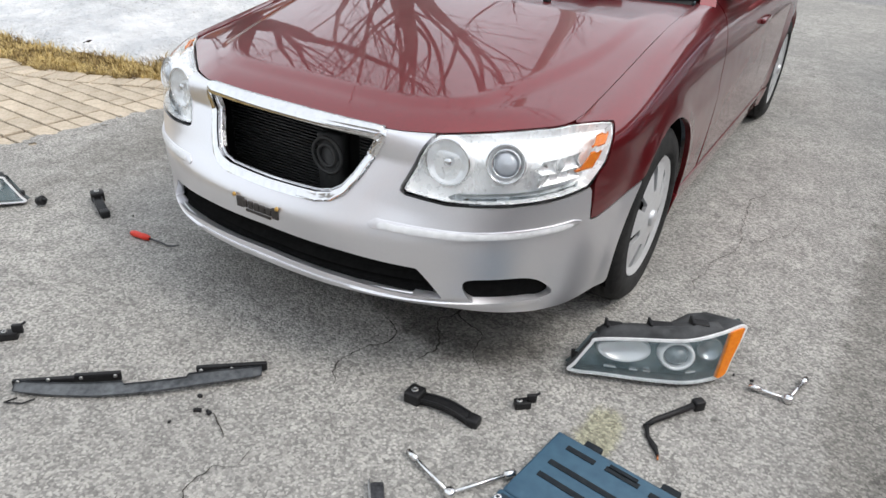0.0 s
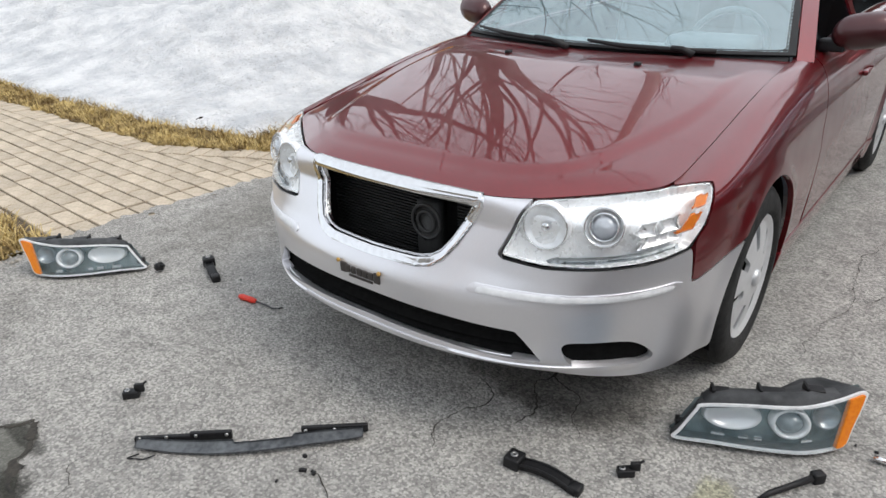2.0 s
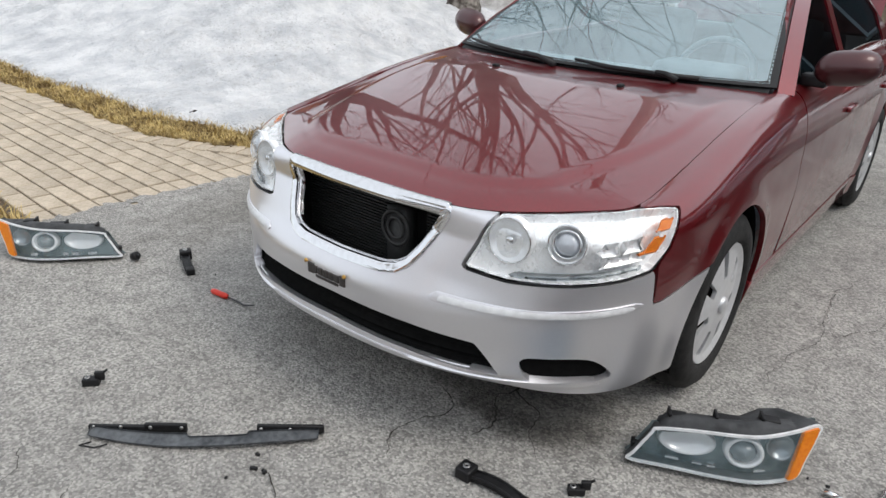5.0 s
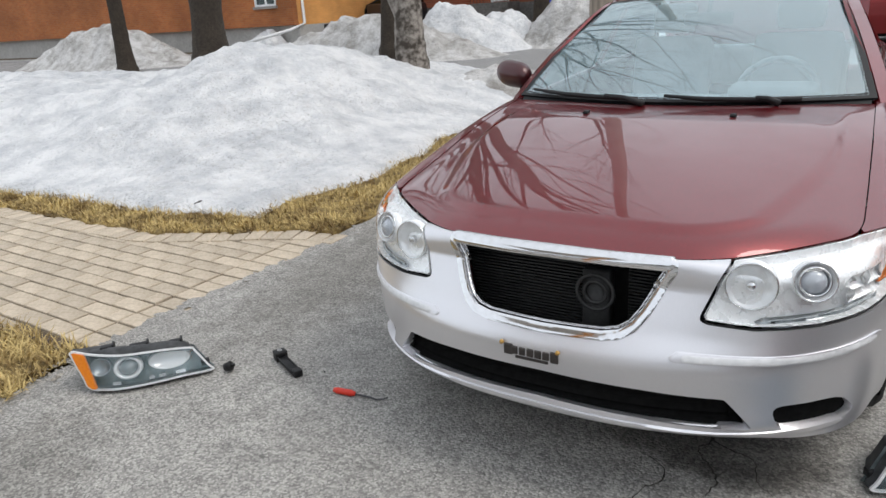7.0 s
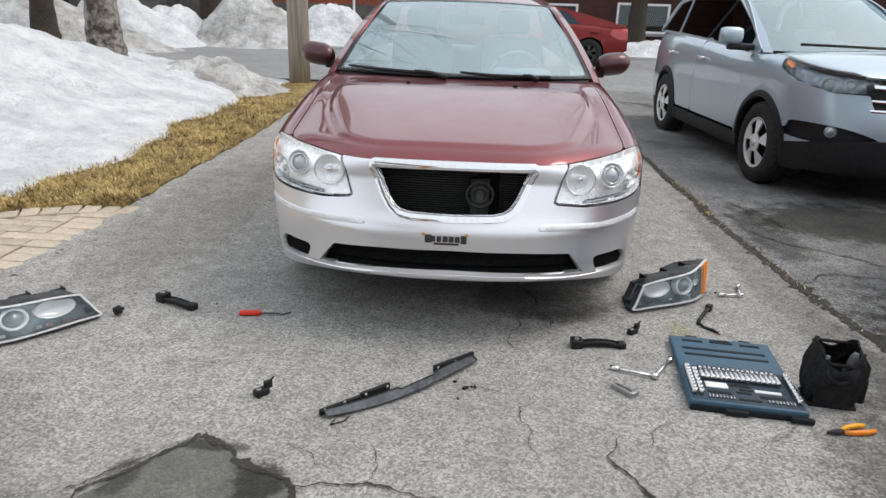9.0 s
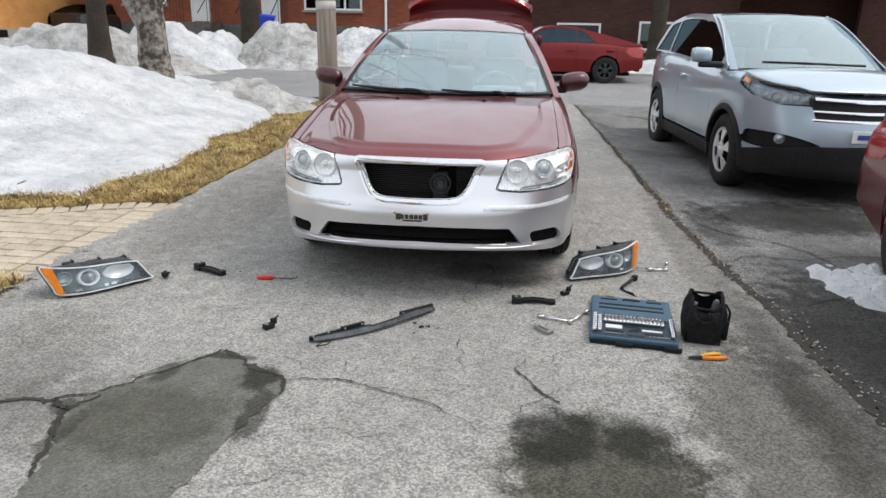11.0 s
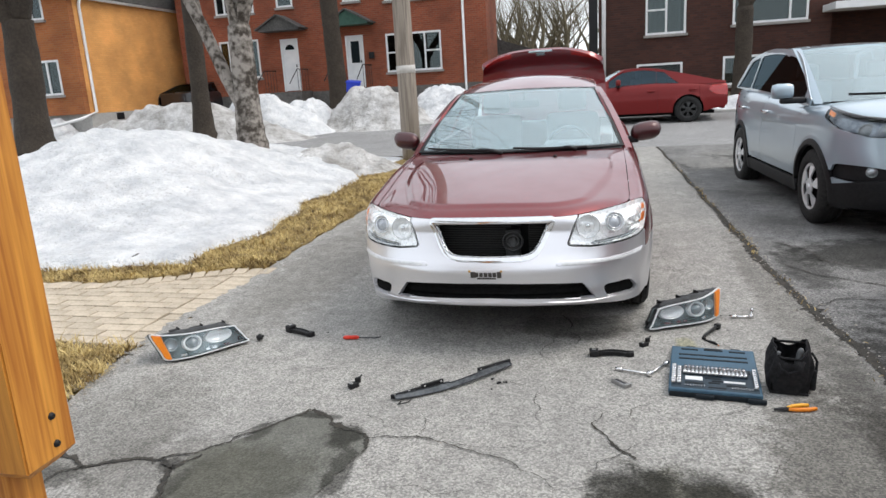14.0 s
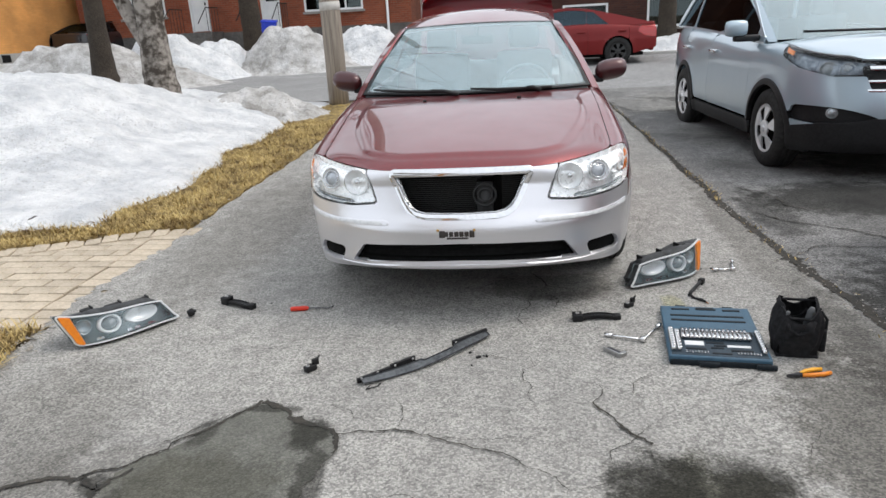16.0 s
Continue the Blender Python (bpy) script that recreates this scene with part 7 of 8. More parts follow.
    def rf(a, b):
        return tw * a, roof_y[0] + 0.11 * a * a + (roof_y[1] - roof_y[0]) * b, height - 0.07 - 0.02 * a * a + 0.07 * np.sin(math.pi * (0.15 + 0.7 * b)) - 0.03 - 0.012 * a ** 6 - (0.05 if clad else 0.03) * b * b

    def bk(a, b):
        x, y, z = rf(a, 1.0)
        return x + ((w - 0.2) * a - x) * b, y + (length - 0.25 - y) * b ** 1.2, z + (belt + 0.05 - z) * b
    AA, BB = np.linspace(-1, 1, 21), np.linspace(0, 1, 11)
    part("windscreen", sheet(scr, AA, BB), "glass", car).visible_shadow = False
    part("roof", sheet(rf, AA, BB, None, 0.02), paint, car)
    part("rear_window", sheet(bk, AA * 0.9, BB * 0.9), "dark_glass", car)
    for sd in (1, -1):
        def pil(b, c, sd=sd):
            x, y, z = scr(np.full_like(b, 1.0), b)
            return sd * (x - 0.02 + 0.06 * c), y - 0.03 + 0.07 * c, z + 0.008
        part("windscreen_pillar", sheet(pil, np.linspace(-0.03, 1.03, 12), np.linspace(0, 1, 4), None, 0.03, flip=sd > 0), paint, car)

        def fl(y, b, sd=sd):
            top = spl(y, [screen_y + 0.22, roof_y[0] + 0.11, 0.5 * (roof_y[0] + roof_y[1]), roof_y[1], length - 0.12], [cz, height - 0.09, height - 0.05, height - (0.15 if clad else 0.12), belt + (0.14 if clad else 0.03)])
            bot = spl(y, *s.crest) - 0.012
            z = bot + np.maximum(top - bot, 0.005) * b
            return sd * (w - 0.115 + (tw + 0.02 - w + 0.115) * np.clip((z - belt) / (height - 0.08 - belt), 0, 1)), y, z
        y0, y1 = screen_y + 0.45, roof_y[1] + (0.35 if clad else 0.45)
        gl = lambda u, v: np.maximum(np.maximum(y0 - u - 0.0, u - y1 + 0.45 * v), np.maximum.reduce([0.06 - v, v - 0.88, 0.014 - np.abs(u - door_y - 0.93), 0.02 - np.abs(u - door_y - 1.98)]))
        yy = np.linspace(screen_y + 0.24, length - 0.14, 80)
        part("window_frame", sheet(fl, yy, np.linspace(0, 1, 21), lambda u, v: -gl(u, v), 0.012, flip=sd < 0), paint, car)
        part("side_window", sheet(lambda u, v: (fl(u, v)[0] - sd * 0.012, fl(u, v)[1], fl(u, v)[2]), yy, np.linspace(0, 1, 21), gl, flip=sd < 0), "dark_glass" if clad else "side_glass", car)
        mir = part("door_mirror", box(bmesh.new(), sd * (w + 0.0), sd * (w + 0.21), mirror_y, mirror_y + 0.12, belt + 0.05, belt + 0.20, 0.05), paint, car)
        part("mirror_foot", box(bmesh.new(), sd * (w - 0.12), sd * (w + 0.12), mirror_y + 0.02, mirror_y + 0.11, belt + 0.0, belt + 0.06, 0.02), "black_plastic", mir)
    bm = bmesh.new()
    box(bm, -w + 0.2, w - 0.2, 0.3, length - 0.3, floor_z - 0.02, floor_z + 0.06)
    box(bm, -w + 0.3, w - 0.3, 0.34, 1.2, floor_z + 0.06, bonnet_z - 0.16)
    box(bm, -w + 0.30, w - 0.30, 1.35, length - 0.4, floor_z + 0.06, belt - 0.12)
    part("underbody", bm, "void", car, smooth=False)
    for x in (-0.37, 0.37):
        st = part("front_seat", box(bmesh.new(), x - 0.24, x + 0.24, roof_y[0] + 0.35, roof_y[0] + 0.55, belt - 0.5, belt + 0.18, 0.06), "dash", car)
        part("headrest", box(bmesh.new(), x - 0.12, x + 0.12, roof_y[0] + 0.46, roof_y[0] + 0.55, belt + 0.18, belt + 0.36, 0.04), "dash", st)
    part("rear_seat", box(bmesh.new(), -w + 0.25, w - 0.25, roof_y[0] + 1.3, roof_y[0] + 1.5, belt - 0.4, belt + 0.14, 0.06), "dash", car)
    part("dashboard", box(bmesh.new(), -w + 0.25, w - 0.25, screen_y + 0.25, screen_y + 0.55, belt - 0.3, belt - 0.03, 0.05), "dash", car)
    part("wiper", tube(bmesh.new(), [(0.5, screen_y + 0.1, cz + 0.03), (0.0, screen_y + 0.0, cz + 0.045), (-0.5, screen_y + 0.1, cz + 0.05)], 0.012, 6), "black_plastic", car)
    back = bmesh.new()
    box(back, -w + 0.2, w - 0.2, length - 0.16, length - 0.04, 0.3, belt + 0.05, 0.05)
    part("tailgate", back, paint, car)
    return car, s


slope = math.degrees(math.atan(0.022))
suv, ss = town_car("compact_suv", pose(2.12, 3.95, float(gz(4.6)) - 0.022, 0.7, 0, 3.0), "light silver compact SUV with black lower trim", "suv_paint", 1.82, 4.5, 1.71, 0.90, 2.62, 0.355, 1.03, 1.10, (2.28, 4.05), 1.12, clad=0.37, spokes=5, rim="alloy")
mouth_panel = [(-0.1, 0.70), (ss.sx(0.44), 0.73), (ss.sx(0.52), 0.92), (-0.1, 0.93)]
grl = part("grille", ss.panel(mouth_panel, 0.03, 0.0, None, both=True, shift=-0.03), "black_plastic", suv)
for z0 in (0.735, 0.805, 0.885):
    part("grille_bar", ss.panel([(-0.1, z0), (ss.sx(0.46), z0 + 0.01), (ss.sx(0.47), z0 + 0.026), (-0.1, z0 + 0.018)], 0.012, 0.02, None, both=True, shift=0.004), "chrome", grl)
low_skirt = [(-0.1, 0.26), (ss.sy(0.5), 0.26), (ss.sy(0.5), 0.44), (ss.sx(0.75), 0.485), (ss.sx(0.6), 0.50), (ss.sx(0.4), 0.53), (-0.1, 0.545)]
skirt = part("front_skirt", ss.panel(low_skirt, 0.03, 0.02, None, both=True, shift=0.006), "black_plastic", suv)
for sd in (1, -1):
    q = Vector([float(c) for c in ss(np.array(ss.sx(0.66)), np.array(0.575))])
    mm = Matrix.Translation((sd * q.x, q.y + 0.03, q.z)) @ Vector((sd * 0.3, -1, 0)).to_track_quat("Z", "Y").to_matrix().to_4x4()
    fog_shell = rounded([(ss.sx(0.36), 0.53), (ss.sx(0.62), 0.615), (ss.sy(0.42), 0.63), (ss.sy(0.48), 0.58), (ss.sy(0.45), 0.50), (ss.sx(0.5), 0.48)], 4)
    pocket = part("fog_pocket", ss.panel(fog_shell, 0.03, 0.0, None, side=sd, shift=-0.04), "black_plastic", suv)
    part("fog_lamp", lathe(bmesh.new(), [(0.001, 0.012), (0.03, 0.008), (0.038, 0.0), (0.044, 0.008), (0.046, -0.03)], 20, mm), "lamp_bowl", pocket)
part("plate", one_box(-0.15, 0.15, -0.02, -0.008, 0.58, 0.68, bevel=0.004), "white_paint", suv, "white number plate with a plain bar", smooth=False)
part("plate_bar", one_box(-0.11, 0.11, -0.025, -0.021, 0.61, 0.65), "plate_blue", suv, smooth=False)

red_car, rs = town_car("red_sedan", pose(-2.2, 16.9, float(gz(16.9)) - 0.03, 0, 0, -90), "bright red sedan parked along the street", "red_paint", 1.8, 4.57, 1.44, 0.93, 2.7, 0.325, 0.84, 0.94, (1.95, 3.0), 1.25, spokes=6, rim="rubber_rim")
maroon_car, ms = town_car("dark_red_hatchback", pose(2.27, -1.75, 0.0), "dark red car parked on the dark driveway", "maroon", 1.78, 4.45, 1.48, 0.93, 2.62, 0.32, 0.88, 0.98, (2.0, 3.6), 1.25)
black_car, bs = town_car("black_sedan", pose(-17.1, 27.0, float(gz(23.5)), 0, 0, 180), "black sedan parked beside the orange wall", "black_paint", 1.8, 4.5, 1.45, 0.93, 2.7, 0.32, 0.86, 0.96, (2.0, 3.2), 1.25)


# ---- loose parts and tools on the driveway ----
def old_lamp(x, y, angle, mirror, label):
    """A removed headlamp: hazy lens in front, dark housing behind. Local x runs from the tip to the amber end, -y is its face."""
    t = thing("headlamp", pose(x, y, 0.012, 0, 0, angle) @ Matrix.Diagonal((1.13, 1.13, 0.95, 1)), label, "headlamp", "removed headlamps")
    sy = -1 if mirror else 1
    tilt = Matrix.Rotation(radians(-14 * sy), 4, "X")
    outline = rounded([(0.0, 0.004), (0.012, 0.032), (0.05, 0.105), (0.066, 0.124), (0.16, 0.138), (0.30, 0.148), (0.42, 0.168), (0.485, 0.188), (0.482, 0.15), (0.458, 0.07), (0.44, 0.018), (0.38, 0.004), (0.25, 0.0), (0.1, 0.004)], 4)
    f = poly_sdf(outline)
    us, vs = np.arange(-0.02, 0.505, 0.0045), np.arange(-0.02, 0.21, 0.0045)

    def face(depth, bulge=0.0, squeeze=0.0):
        def g(u, v):
            d = depth - bulge * (1 - ((u - 0.24) / 0.26) ** 2) + 0.05 * smoothstep(0.3, 0.5, u)
            cx, cz = 0.25, 0.085
            a = np.stack([cx + (u - cx) * (1 - squeeze), sy * (d + 0.0 * u), cz + (v - cz) * (1 - squeeze), np.ones_like(u)])
            q = np.array(tilt) @ a
            return q[0], q[1], q[2] + 0.004
        return g

    def band(name, material, depth, lo, hi, flange, parent, label=""):
        bm = sheet(face(depth, 0.02), us, vs, lambda u, v: np.maximum(f(u, v) - hi, lo - f(u, v)), flange, flip=mirror)
        return part(name, bm, material, parent, label)
    # housing: a shell from the rim back to a smaller rear wall
    ring = [np.asarray(p) for p in outline]
    bm = bmesh.new()
    levels = []
    for depth, sq in ((0.0, 0.0), (0.03, 0.0), (0.07, 0.08), (0.15, 0.26), (0.17, 0.45)):
        g = face(depth, 0.02, sq)
        levels.append([bm.verts.new([float(c) for c in g(np.array(p[0]), np.array(p[1]))]) for p in ring])
    for a, b in zip(levels, levels[1:]):
        for k in range(len(ring)):
            j = (k + 1) % len(ring)
            bm.faces.new((a[k], a[j], b[j], b[k]))
    bm.faces.new(levels[-1])
    housing = part("housing", bm, "lamp_housing", t, "dusty dark plastic housing")
    band("lens_rim", "pale_rim", 0.0, -0.0055, 0.002, 0.008, t, "pale worn sealing rim")
    inner = part("inner_bezel", sheet(face(0.055, 0.02), us, vs, f, 0.0, flip=mirror), "lamp_inner", t)
    for cx, cz, r, chrome, wide in ((0.295, 0.083, 0.047, True, 1.0), (0.395, 0.098, 0.040, False, 0.9), (0.15, 0.085, 0.042, False, 1.7)):
        p0 = Vector([float(c) for c in face(0.050, 0.02)(np.array(cx), np.array(cz))])
        way = tilt.to_3x3() @ Vector((0, -sy, 0))
        m = Matrix.Translation(p0) @ Matrix.Diagonal((wide, 1, 1, 1)) @ way.to_track_quat("Z", "Y").to_matrix().to_4x4()
        if chrome:
            bm = lathe(bmesh.new(), [(0.001, 0.004), (r * 0.7, 0.006), (r * 0.80, 0.026), (r * 0.9, 0.034), (r * 1.06, 0.028), (r * 1.10, 0.0)], 32, m)
        else:
            bm = lathe(bmesh.new(), [(0.001, 0.002), (r * 0.3, 0.003), (r * 0.6, 0.006), (r * 0.85, 0.013), (r, 0.020), (r * 1.04, 0.018), (r * 1.1, 0.0)], 32, m)
        part("reflector_bowl", bm, "lamp_bowl" if wide < 1 else "mirror_bowl", inner)
        if chrome:
            part("projector_lens", lathe(bmesh.new(), [(0.001, 0.04), (r * 0.4, 0.037), (r * 0.68, 0.024), (r * 0.72, 0.006)], 28, m), "lamp_eye", inner)
    for cx, w in ((0.10, 0.035), (0.17, 0.025), (0.21, 0.02), (0.33, 0.03)):
        bm = sheet(face(0.035, 0.02), np.linspace(cx, cx + w, 4), np.linspace(0.012, 0.026, 3), None, 0.01, flip=mirror)
        part("chrome_step", bm, "chrome", inner)
    amber = poly_sdf([(0.412, 0.008), (0.452, 0.014), (0.478, 0.16), (0.484, 0.19), (0.444, 0.178), (0.43, 0.10)])
    part("amber_reflector", sheet(face(-0.006, 0.026), np.arange(0.38, 0.5, 0.006), np.arange(0, 0.2, 0.006), lambda u, v: np.maximum(amber(u, v), f(u, v) + 0.006), 0.012, flip=mirror), "amber", t, "orange side reflector")
    part("lens", sheet(face(-0.002, 0.026), us, vs, lambda u, v: np.maximum(f(u, v) + 0.004, -amber(u, v)), 0.003, flip=mirror), "hazy_lens", t, "hazy scratched plastic lens")
    # ridge of the housing that stands above the lens
    bm = bmesh.new()
    rows = []
    for u in np.linspace(0.075, 0.425, 15):
        top = float(np.interp(u, [0.05, 0.16, 0.30, 0.42, 0.485], [0.118, 0.138, 0.148, 0.168, 0.188]))
        h = 0.026 * min(1.0, (u - 0.06) / 0.04, (0.44 - u) / 0.10)
        rows.append([bm.verts.new([float(c) for c in face(d, 0.02)(np.array(u), np.array(top + dv))]) for d, dv in ((0.012, -0.012), (0.016, 0.004 + 0.2 * h), (0.026, 0.9 * h), (0.045, h), (0.075, 0.8 * h), (0.10, -0.02))])
    for a, b in zip(rows, rows[1:]):
        for k in range(5):
            bm.faces.new((a[k], a[k + 1], b[k + 1], b[k]))
    bm.faces.new(rows[0])
    bm.faces.new(rows[-1][::-1])
    part("housing_ridge", bm, "lamp_housing", housing)
    for cx, cz, w in ((0.12, 0.148, 0.05), (0.36, 0.176, 0.05), (0.25, 0.162, 0.07)):
        p0 = Vector([float(c) for c in face(0.045, 0.0, 0.0)(np.array(cx), np.array(cz))])
        bm = box(bmesh.new(), p0.x - w / 2, p0.x + w / 2, p0.y - 0.016, p0.y + 0.016, p0.z - 0.012, p0.z + 0.010, 0.004)
        box(bm, p0.x - w / 2, p0.x - w / 2 + 0.008, p0.y - 0.02, p0.y + 0.02, p0.z - 0.01, p0.z + 0.018, 0.002)
        part("mounting_tab", bm, "black_plastic", housing)
    p0 = Vector([float(c) for c in face(0.05, 0.0, 0.05)(np.array(0.02), np.array(0.03))])
    part("plug", box(bmesh.new(), p0.x - 0.022, p0.x + 0.01, p0.y - 0.012, p0.y + 0.016, max(0.0, p0.z - 0.014), p0.z + 0.014, 0.005), "black_plastic", housing)
    return t


old_lamp(-0.487, 1.785, 28.0, False, "removed headlamp with hazy lens and amber end, on asphalt")
old_lamp(-2.945, 1.44, 230.0, True, "removed headlamp with dark inside and amber end, on asphalt")


def along(p, q):
    """A frame at p whose x axis points to q."""
    return pose(p[0], p[1], 0, 0, 0, math.degrees(math.atan2(q[1] - p[1], q[0] - p[0])))


# bumper bracket strip
strip_t = thing("bumper_bracket", along((-1.806, 0.757), (-1.268, 1.242)), "long black plastic bumper bracket lying on the asphalt", "car part")
L = 0.725
bm = bmesh.new()
for a, b, z in ((0.0, 0.175, 0.026), (0.17, 0.30, 0.034)):
    box(bm, a, b, -0.010, 0.004, 0.004, z, 0.004)
part("flange", bm, "black_plastic", strip_t)
bm = bmesh.new()
box(bm, 0.515, 0.725, -0.008, 0.006, 0.006, 0.034, 0.004)
part("flange", bm, "black_plastic", strip_t)
for x in (0.018, 0.10, 0.19, 0.285, 0.53, 0.62):
    part("rivet", lathe(bmesh.new(), [(0.001, 0.004), (0.005, 0.003), (0.006, 0.0)], 10, Matrix.Translation((x, -0.0102, 0.024)) @ Matrix.Rotation(radians(90), 4, "X")), "steel", strip_t)


def blade(u, v):
    arc = 0.03 * np.sin(math.pi * np.clip(u / L, 0, 1))
    return u, -0.006 - 0.048 * v * (1 - 0.35 * np.abs(2 * u / L - 1) ** 2) - arc * 1.1, 0.012 + 0.012 * (1 - v) - 0.006 * np.sin(u * 9)


part("blade", sheet(blade, np.linspace(0.0, 0.71, 50), np.linspace(0, 1, 7), lambda u, v: np.maximum(0.012 - u, np.where((u > 0.31) & (u < 0.5), 0.25 - v, -1.0)), 0.008), "slate_plastic", strip_t, "grey dusty plastic blade")
part("wire_clip", tube(bmesh.new(), [(0.03, -0.06, 0.006), (0.0, -0.075, 0.005), (0.05, -0.085, 0.005), (0.08, -0.07, 0.006)], 0.0025, 6), "black_plastic", strip_t)


def bracket(name, p, q, label, height=0.03, width=0.035, foot=True, bend=0.03):
    t = thing(name, along(p, q), label, "car part")
    l = math.hypot(q[0] - p[0], q[1] - p[1])

    def bar(u, v):
        s = u / l
        return u, bend * np.sin(math.pi * s) + width * (v - 0.5), height * (0.45 + 0.35 * np.sin(math.pi * s))
    part("bar", sheet(bar, np.linspace(0.0, l, 20), np.linspace(0, 1, 6), None, 0.016), "black_plastic", t)
    bm = bmesh.new()
    for v in (-0.5, 0.5):
        tube(bm, [(l * s, bend * math.sin(math.pi * s) + width * v, height * (0.45 + 0.35 * math.sin(math.pi * s)) + 0.002) for s in np.linspace(0.02, 0.98, 9)], 0.004, 6)
    part("rib", bm, "black_plastic", t)
    if foot:
        part("foot", one_box(-0.02, 0.03, -width * 0.8, width * 0.8, 0, height + 0.008, bevel=0.006), "black_plastic", t)
        part("foot", one_box(l - 0.025, l + 0.012, -width * 0.5, width * 0.6, 0, height * 0.9, bevel=0.006), "black_plastic", t)
        bm = lathe(bmesh.new(), [(0.005, 0), (0.011, 0), (0.011, 0.004), (0.005, 0.004), (0.005, 0)], 12, Matrix.Translation((0.004, 0, height + 0.007)))
        part("bolt_eye", bm, "steel", t)
    return t


bracket("lamp_bracket", (-0.823, 1.40), (-0.615, 1.41), "ribbed black plastic bracket on the asphalt", 0.030, 0.034, bend=0.010)
bracket("lamp_bracket", (-2.765, 1.668), (-2.58, 1.580), "bent black plastic bracket near the screwdriver", 0.036, 0.034, bend=-0.006)


def clip(x, y, angle, label, s=1.0):
    t = thing("plastic_clip", pose(x, y, 0, 0, 0, angle), label, "car part", "small black clips")
    part("body", box(bmesh.new(), -0.03 * s, 0.03 * s, -0.018 * s, 0.018 * s, 0, 0.03 * s, 0.004), "black_plastic", t)
    bm = box(bmesh.new(), 0.015 * s, 0.05 * s, -0.008 * s, 0.008 * s, 0.02 * s, 0.055 * s, 0.003)
    tube(bm, [(0.045 * s, 0, 0.05 * s), (0.062 * s, 0, 0.062 * s)], 0.004, 6)
    part("tongue", bm, "black_plastic", t)
    part("hole_rim", lathe(bmesh.new(), [(0.004, 0), (0.009, 0), (0.009, 0.003), (0.004, 0.003)], 12, Matrix.Translation((-0.012 * s, 0, 0.03 * s))), "steel", t)


clip(-2.045, 0.875, 50, "small black plastic clip beside the bracket strip", 0.9)
clip(-0.54, 1.562, 40, "small black plastic clip near the headlamp", 0.82)
harness = thing("lamp_socket", pose(0, 0, 0), "black lamp socket with a short cable", "car part")
part("cable", tube(bmesh.new(), [(-0.205, 1.69, 0.008), (-0.19, 1.72, 0.016), (-0.15, 1.79, 0.014), (-0.11, 1.85, 0.02)], [0.008, 0.009, 0.009, 0.01], 8), "black_plastic", harness)
part("socket", box(bmesh.new(), -0.016, 0.020, -0.014, 0.014, 0.0, 0.034, 0.005, pose(-0.10, 1.868, 0, 0, 0, 50)), "black_plastic", harness)
part("pigtail", tube(bmesh.new(), [(-0.20, 1.69, 0.01), (-0.185, 1.655, 0.006), (-0.155, 1.625, 0.007), (-0.14, 1.60, 0.006)], [0.007, 0.006, 0.009, 0.004], 8), "black_plastic", harness)
part("bare_wire", tube(bmesh.new(), [(-0.14, 1.60, 0.006), (-0.135, 1.585, 0.005)], 0.003, 6), "copper", harness)
grit = random.Random(12)
for x, y, n in ((-1.27, 1.0, 4), (-1.31, 1.02, 1), (-2.49, 1.665, 1), (-0.014, 2.083, 2), (-1.30, 0.93, 1), (-1.55, 0.95, 1)):
    for k in range(n):
        t = thing("broken_bit", pose(x + grit.uniform(-0.03, 0.03), y + grit.uniform(-0.03, 0.03), 0, 0, 0, grit.uniform(0, 180)), "broken black plastic crumb on the asphalt", "debris", "broken bits")
        s = grit.uniform(0.004, 0.008)
        part("crumb", box(bmesh.new(), -s, s, -s * 0.7, s * 0.7, 0, s * 1.3, s * 0.3), "black_plastic", t)
plug = thing("lamp_plug", pose(-2.905, 1.475, 0, 0, 0, 20), "black connector plug beside the headlamp tip", "car part")
part("body", lathe(bmesh.new(), [(0.001, 0.0), (0.019, 0.002), (0.021, 0.03), (0.015, 0.034), (0.001, 0.034)], 16, pose(0, 0, 0.021, 0, 70, 0)), "black_plastic", plug)
part("latch", box(bmesh.new(), 0.0, 0.045, -0.008, 0.008, 0.028, 0.04, 0.003), "black_plastic", plug)

# hooked screwdriver
d = thing("hook_pick", along((-2.352, 1.545), (-2.12, 1.575)), "red-handled hook pick on the asphalt", "tool")
part("handle", lathe(bmesh.new(), [(0.001, 0.0), (0.010, 0.002), (0.0135, 0.02), (0.0125, 0.05), (0.0135, 0.08), (0.009, 0.098), (0.005, 0.102)], 16, pose(0, 0, 0.0135, 0, 90, 0)), "red_plastic", d)
part("shaft", tube(bmesh.new(), [(0.10, 0, 0.012), (0.16, 0.002, 0.010), (0.20, -0.004, 0.008), (0.225, 0.004, 0.010), (0.236, 0.022, 0.009)], [0.004, 0.004, 0.0035, 0.0035, 0.0025], 8), "dark_steel", d)


